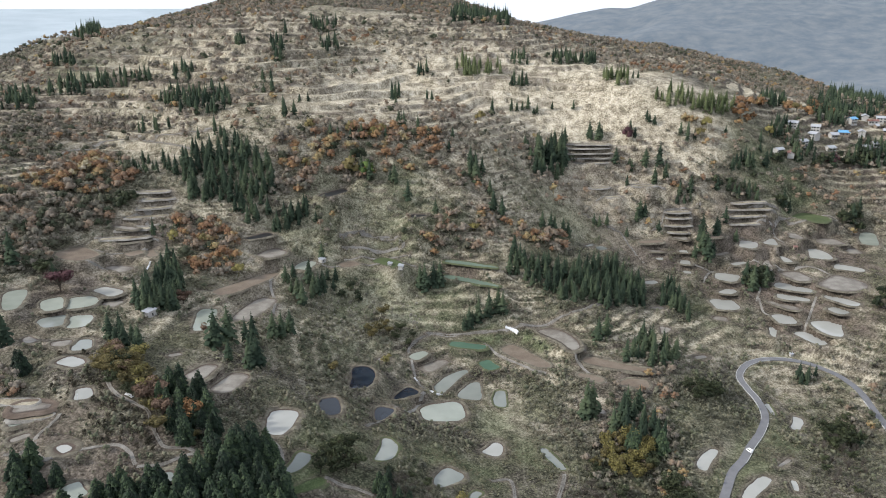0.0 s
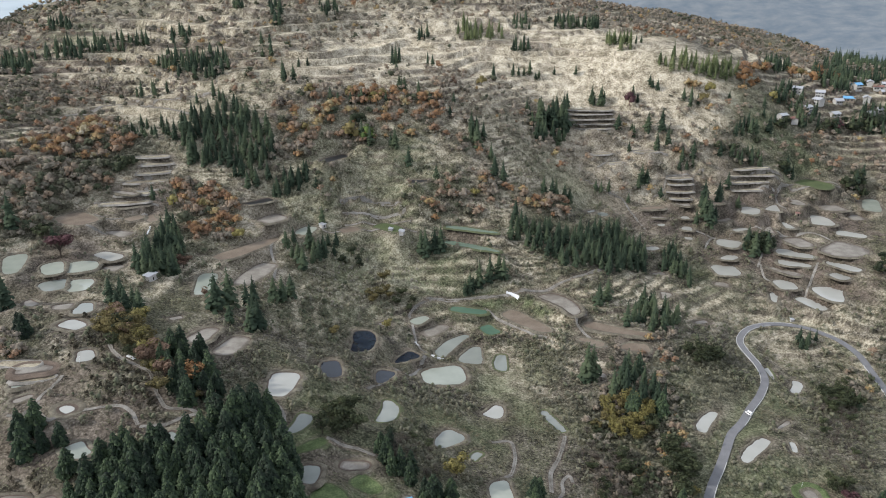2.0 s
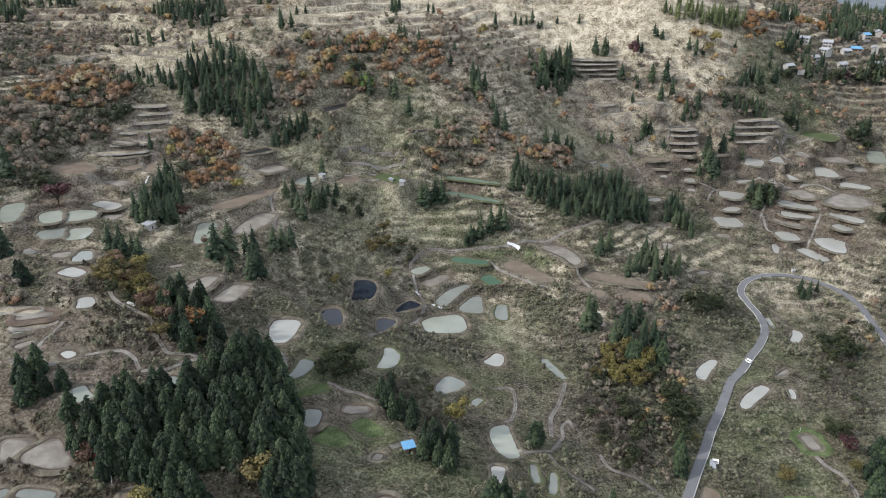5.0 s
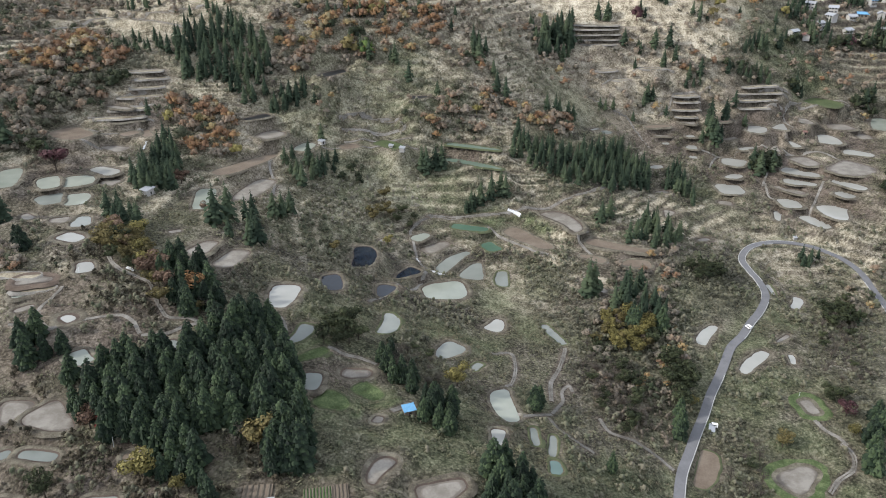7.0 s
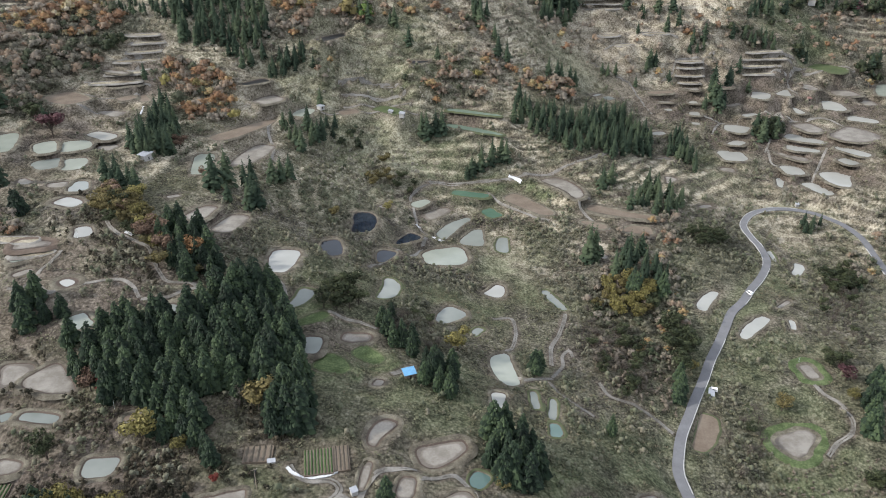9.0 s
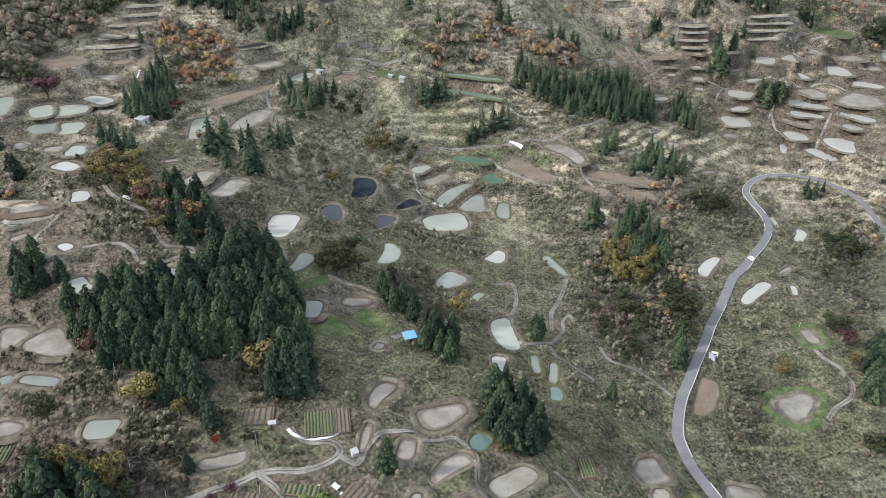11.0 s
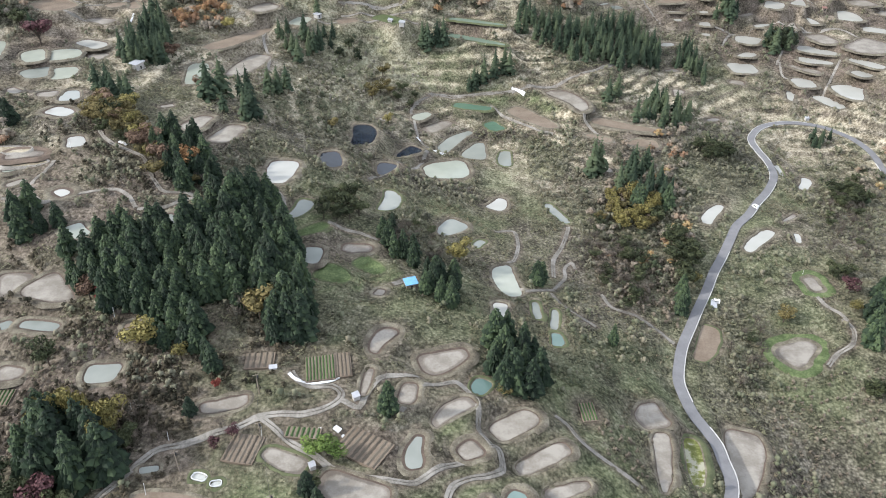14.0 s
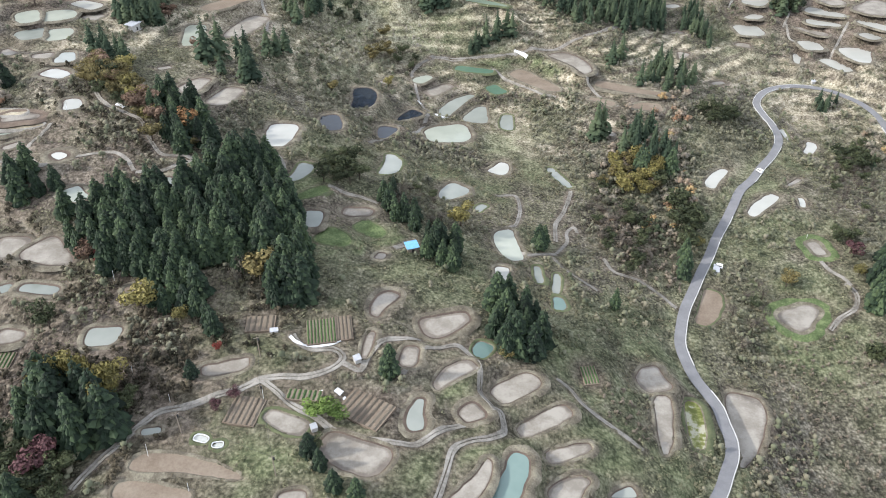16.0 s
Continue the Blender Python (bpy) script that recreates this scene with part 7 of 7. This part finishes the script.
HOUSE_PLAN = [(324, 682), (341, 675), (362, 681), (375, 688), (347, 686), (415, 728), (418, 718), (421, 712), (394, 692), (422, 697), (389, 670), (400, 676), (294, 639), (306, 642), (437, 737), (394, 712), (445, 727), (425, 684), (352, 664), (323, 657)]
for i, (x, y) in enumerate(HOUSE_PLAN):
    g = rng.random(6)
    walls = PLASTER if g[0] < 0.72 else TIMBER
    k = int(g[1] * 10)
    roof = (ROOF_WHITE, ROOF_GREY, ROOF_GREY, ROOF_WHITE, ROOF_RUST, ROOF_GREY, ROOF_WHITE, ROOF_BLUE, ROOF_GREY, ROOF_WHITE)[k]
    word = {ROOF_WHITE: "white", ROOF_GREY: "grey", ROOF_RUST: "rust-red", ROOF_BLUE: "blue"}[roof]
    house(x, y, 180 * g[2], 7 + 2.5 * g[3], 5 + 1.2 * g[4], 4.9 if g[5] < 0.35 else 3.0, walls, roof, f"village house with {'pale plaster' if walls is PLASTER else 'brown timber'} walls and a {word} metal roof")


def shed(x, y, turn, lx, ly, h, roof, label, lift=0.0):
    """Small lean-to with a single sloping roof sheet, posts and a doorway painted as a dark slab."""
    thing = tagged(new("shed"), label, "shed", "pond sheds")
    v, f = block(-lx / 2, lx / 2, -ly / 2, ly / 2, -0.6, h)
    v[6:8, 2] += 0.5
    part("wall", mesh_of("wall", v, f), PLASTER if roof is ROOF_WHITE else TIMBER, thing)
    a, b = lx / 2 + min(0.35, 0.08 * lx), ly / 2 + min(0.35, 0.08 * lx)
    v, f = block(-a, a, -b, b, h + 0.02, h + 0.12)
    v[[2, 3, 6, 7], 2] += 0.6
    part("roof", mesh_of("roof", v, f), roof, thing)
    if h > 1.7:
        # Dark slab on the solid wall, painted as the shade inside a doorway.
        part("door", mesh_of("door", *block(-0.45, 0.45, -ly / 2 - 0.06, -ly / 2 + 0.03, 0, 1.6)), DOORWAY_SHADE, thing)
    thing.matrix_basis = pose(x, y, float(ground_z(x, y)[0]) + lift, 0, 0, turn)


shed(-12.6, 222.0, 20, 4.2, 3.4, 2.2, ROOF_BLUE, "small shed with a light blue sheet roof beside cedars")
shed(-160.3, 376.5, 70, 7, 4, 3, ROOF_WHITE, "white shed with a pale metal roof under cedars")
shed(-34.4, 471.0, 80, 3.5, 2.5, 1.8, ROOF_WHITE, "small white pump shed by the upper pond")
shed(-26.8, 466.4, 80, 4.5, 3, 2, ROOF_WHITE, "white shed on the pond bank")
shed(-79.4, 467.1, 60, 4, 3, 2, ROOF_WHITE, "small white shed among cedars")
shed(-26.2, 159.6, 30, 1.9, 1.6, 1.5, ROOF_WHITE, "small pale shed beside the dirt track")
shed(-35.4, 134.4, 30, 1.6, 1.3, 1.3, ROOF_WHITE, "white-roofed shed at the track junction")
shed(227.0, 434.0, 10, 2.2, 1.8, 1.6, ROOF_WHITE, "tiny white hut on the pond bank")
shed(275.9, 547.4, 0, 3, 2.4, 2, ROOF_RUST, "small rust-roofed hut between the ponds")
shed(-52.5, 170.4, 10, 2.2, 0.9, 0.6, ROOF_WHITE, "low white cold frame beside the plot")
shed(112.3, 246.6, 70, 4, 2, 1.2, ROOF_WHITE, "white sheeted stack beside the road")


def wheel(x, y, z, parent):
    v, f = tube([(0, 0, -0.09), (0, 0, 0.09)], [0.28, 0.28], 12)
    f += [tuple(range(11, -1, -1)), tuple(range(12, 24))]
    w = part("wheel", mesh_of("wheel", v, f), RUBBER, parent)
    w.matrix_basis = pose(x, y, z, 0, 90, 0)


def kei_van(x, y, turn, label, on_road=True):
    thing = tagged(new("van"), label, "van", "parked vehicles")
    prof = [(-1.65, 0.35), (1.65, 0.35), (1.68, 0.95), (1.30, 1.05), (0.95, 1.72), (-1.55, 1.78), (-1.66, 1.0)]
    n = len(prof)
    v = [(-0.72 + 0.06 * (z > 1.2), a, z) for a, z in prof] + [(0.72 - 0.06 * (z > 1.2), a, z) for a, z in prof]
    f = [tuple(range(n - 1, -1, -1)), tuple(range(n, 2 * n))] + [(i, (i + 1) % n, n + (i + 1) % n, n + i) for i in range(n)]
    part("body", mesh_of("body", v, f), PAINT_WHITE, thing)
    part("windscreen", mesh_of("windscreen", [(-0.6, 1.29, 1.10), (0.6, 1.29, 1.10), (0.58, 1.0, 1.66), (-0.58, 1.0, 1.66)], [(0, 1, 2, 3)]), GLASS, thing)
    for s in (-1, 1):
        part("side_window", mesh_of("side_window", *block(s * 0.70 - 0.02, s * 0.70 + 0.02, -1.2, 0.9, 1.08, 1.55)), GLASS, thing)
    for wx in (-0.66, 0.66):
        for wy in (-1.1, 1.1):
            wheel(wx, wy, 0.28, thing)
    if on_road:
        k = int(np.argmin(np.hypot(ROAD[:, 0] - x, ROAD[:, 1] - y)))
        z = road_z[k] + 0.12
    else:
        z = float(ground_z(x, y)[0]) + 0.15
    thing.matrix_basis = pose(x, y, z, 0, 0, turn)


kei_van(154.9, 321.4, 25, "small white van on the asphalt road", True)
kei_van(113.9, 249.0, 70, "white kei van parked beside the road", False)


def garden(x, y, turn, lx, ly, rows_count, material, label, high=0.35):
    """Kitchen plot: a soil slab with ridges of crop."""
    thing = tagged(new("vegetable_plot"), label, "garden", "vegetable plots")
    part("soil", mesh_of("soil", *block(-lx / 2, lx / 2, -ly / 2, ly / 2, -1.0, 0.0)), FILLS["field"], thing)
    for i in range(rows_count):
        cx = -lx / 2 + lx * (i + 0.5) / rows_count
        g = np.random.default_rng(i)
        vs, fs = [], []
        m = int(ly / 0.5)
        for k in range(m + 1):
            cy = -ly / 2 + 0.2 + (ly - 0.4) * k / m
            w, h = 0.26 * lx / rows_count * g.uniform(0.85, 1.35), high * g.uniform(0.45, 1.2)
            vs.append([(cx - w, cy, 0.0), (cx + g.uniform(-0.12, 0.12), cy, h), (cx + w, cy, 0.0)])
            if k < m:
                fs += [(3 * k, 3 * k + 1, 3 * k + 4, 3 * k + 3), (3 * k + 1, 3 * k + 2, 3 * k + 5, 3 * k + 4)]
        part("ridge", mesh_of("ridge", np.vstack(vs), fs), material, thing)
    pad = min(PONDS, key=lambda p: math.hypot(p.x - x, p.y - y) + 1000 * (p.fill != "plot"))
    thing.matrix_basis = pose(x, y, pad.z + 0.05, 0, 0, turn)


garden(-38.4, 171.7, 10, 9, 11, 9, CROP, "vegetable plot with rows of green leafy crop")
garden(-32.1, 173.5, 10, 6, 11, 5, STRAW, "vegetable plot under dull netting")
garden(-22.4, 141.9, -30, 14, 10, 8, STRAW, "vegetable plot with pale straw rows")
garden(-39.8, 146.3, -5, 10, 4, 7, CROP, "small plot of green rows beside the track")
garden(-55.4, 140.9, -10, 9, 10, 6, STRAW, "bare plot with furrows")
garden(-57.4, 174.1, 5, 9, 7, 5, STRAW, "dug-over plot with brown furrows")
garden(45.9, 170.6, 5, 5, 8, 5, CROP, "narrow green plot on the bank")
garden(-135.3, 165.0, 5, 6, 7, 5, CROP, "small green plot on the terrace")


def sheet_strip(line, width):
    """White plastic sheeting laid along a line."""
    p = smooth_line(line, 0.8)
    l, r, _ = ribbon(p, np.zeros(len(p)), width * 0.5)
    zl, zr = ground_z(l[:, 0], l[:, 1]), ground_z(r[:, 0], r[:, 1])
    g = 0.25 + 0.25 * rough(p[:, 0], p[:, 1], 1.2)
    tagged(part("plastic_sheet", strip_mesh("plastic_sheet", l, r, zl + g, zr + g, 0.6), SHEETING), "strip of white plastic sheeting on the ground", "sheeting", "plastic sheets")


sheet_strip([(-47.5, 168.9), (-44.5, 166.2), (-39.3, 165.5), (-34.4, 166.7), (-31.7, 168.8)], 1)
sheet_strip([(-43.6, 148.0), (-39.2, 147.7), (-34.9, 147.6)], 1.1)
sheet_strip([(41.6, 438.9), (45.9, 436.5), (49.1, 433.7)], 1.6)
sheet_strip([(-5.9, 377.0), (-2.7, 374.2), (0.7, 372.2)], 2.2)
sheet_strip([(-15.5, 388.0), (-13.5, 383.5)], 1.2)
sheet_strip([(-28.8, 146.2), (-23.7, 142.4), (-18.4, 138.1)], 0.9)
sheet_strip([(-31.2, 148.5), (-29.4, 147.4)], 1.6)
sheet_strip([(-179.4, 425.2), (-179.1, 431.5)], 0.8)
sheet_strip([(-140.6, 293.8), (-136.6, 291.8)], 1.2)


def pole(x, y, h):
    thing = part("pole", mesh_of("pole", *tube([(0, 0, -0.5), (0.1 * h, 0, h)], [0.07, 0.06], 6)), SHEETING)
    tagged(thing, "thin pale pole standing on the slope", "pole", "poles")
    thing.matrix_basis = pose(x, y, float(ground_z(x, y)[0]), 0, 0, 60)


pole(-91.2, 155.2, 4)
pole(-77.8, 126.8, 5)
pole(-109.0, 192.8, 5)
pole(-159.5, 288.4, 3.5)
pole(-64.5, 116.8, 3)
pole(157.4, 267.3, 3)
pole(-51.2, 145.3, 4)
pole(-77.3, 144.8, 3)


# ---- utility poles and their lines ----
def utility_pole(x, y, high):
    thing = tagged(new("utility_pole"), "dark weathered utility pole with a crossarm and a transformer can", "utility pole", "utility poles")
    part("pole", mesh_of("pole", *tube([(0, 0, -0.6), (0, 0, high)], [0.16, 0.11], 8)), TIMBER, thing)
    part("crossarm", mesh_of("crossarm", *block(-0.9, 0.9, -0.06, 0.06, high - 0.55, high - 0.43)), TIMBER, thing)
    v, f = tube([(0.32, 0, high - 1.7), (0.32, 0, high - 0.9)], [0.24, 0.24], 10)
    part("transformer", mesh_of("transformer", v, f + [tuple(range(10, 20)), tuple(range(9, -1, -1))]), RUBBER, thing, "dark transformer can")
    for k in (-0.8, 0.0, 0.8):
        part("insulator", mesh_of("insulator", *tube([(k, 0, high - 0.43), (k, 0, high - 0.2)], [0.05, 0.03], 6)), CONCRETE, thing)
    z = float(ground_z(x, y)[0])
    thing.matrix_basis = pose(x, y, z, 0, 0, 25)
    return Vector((x, y, z + high - 0.25))


def line_between(a, b, sag):
    pts = [a.lerp(b, k / 14) - Vector((0, 0, 4 * sag * (k / 14) * (1 - k / 14))) for k in range(15)]
    tagged(part("power_line", mesh_of("power_line", *tube(pts, [0.035] * 15, 5)), RUBBER), "thin black power line slung between poles", "power line", "power lines")


tops = [utility_pole(x, y, 8.0) for x, y in ((-71.0, 134.0), (-43.0, 120.0), (-51.0, 144.0), (-55.0, 161.0))]
for i, j in ((0, 1), (1, 2), (2, 3)):
    line_between(tops[i], tops[j], 1.2)
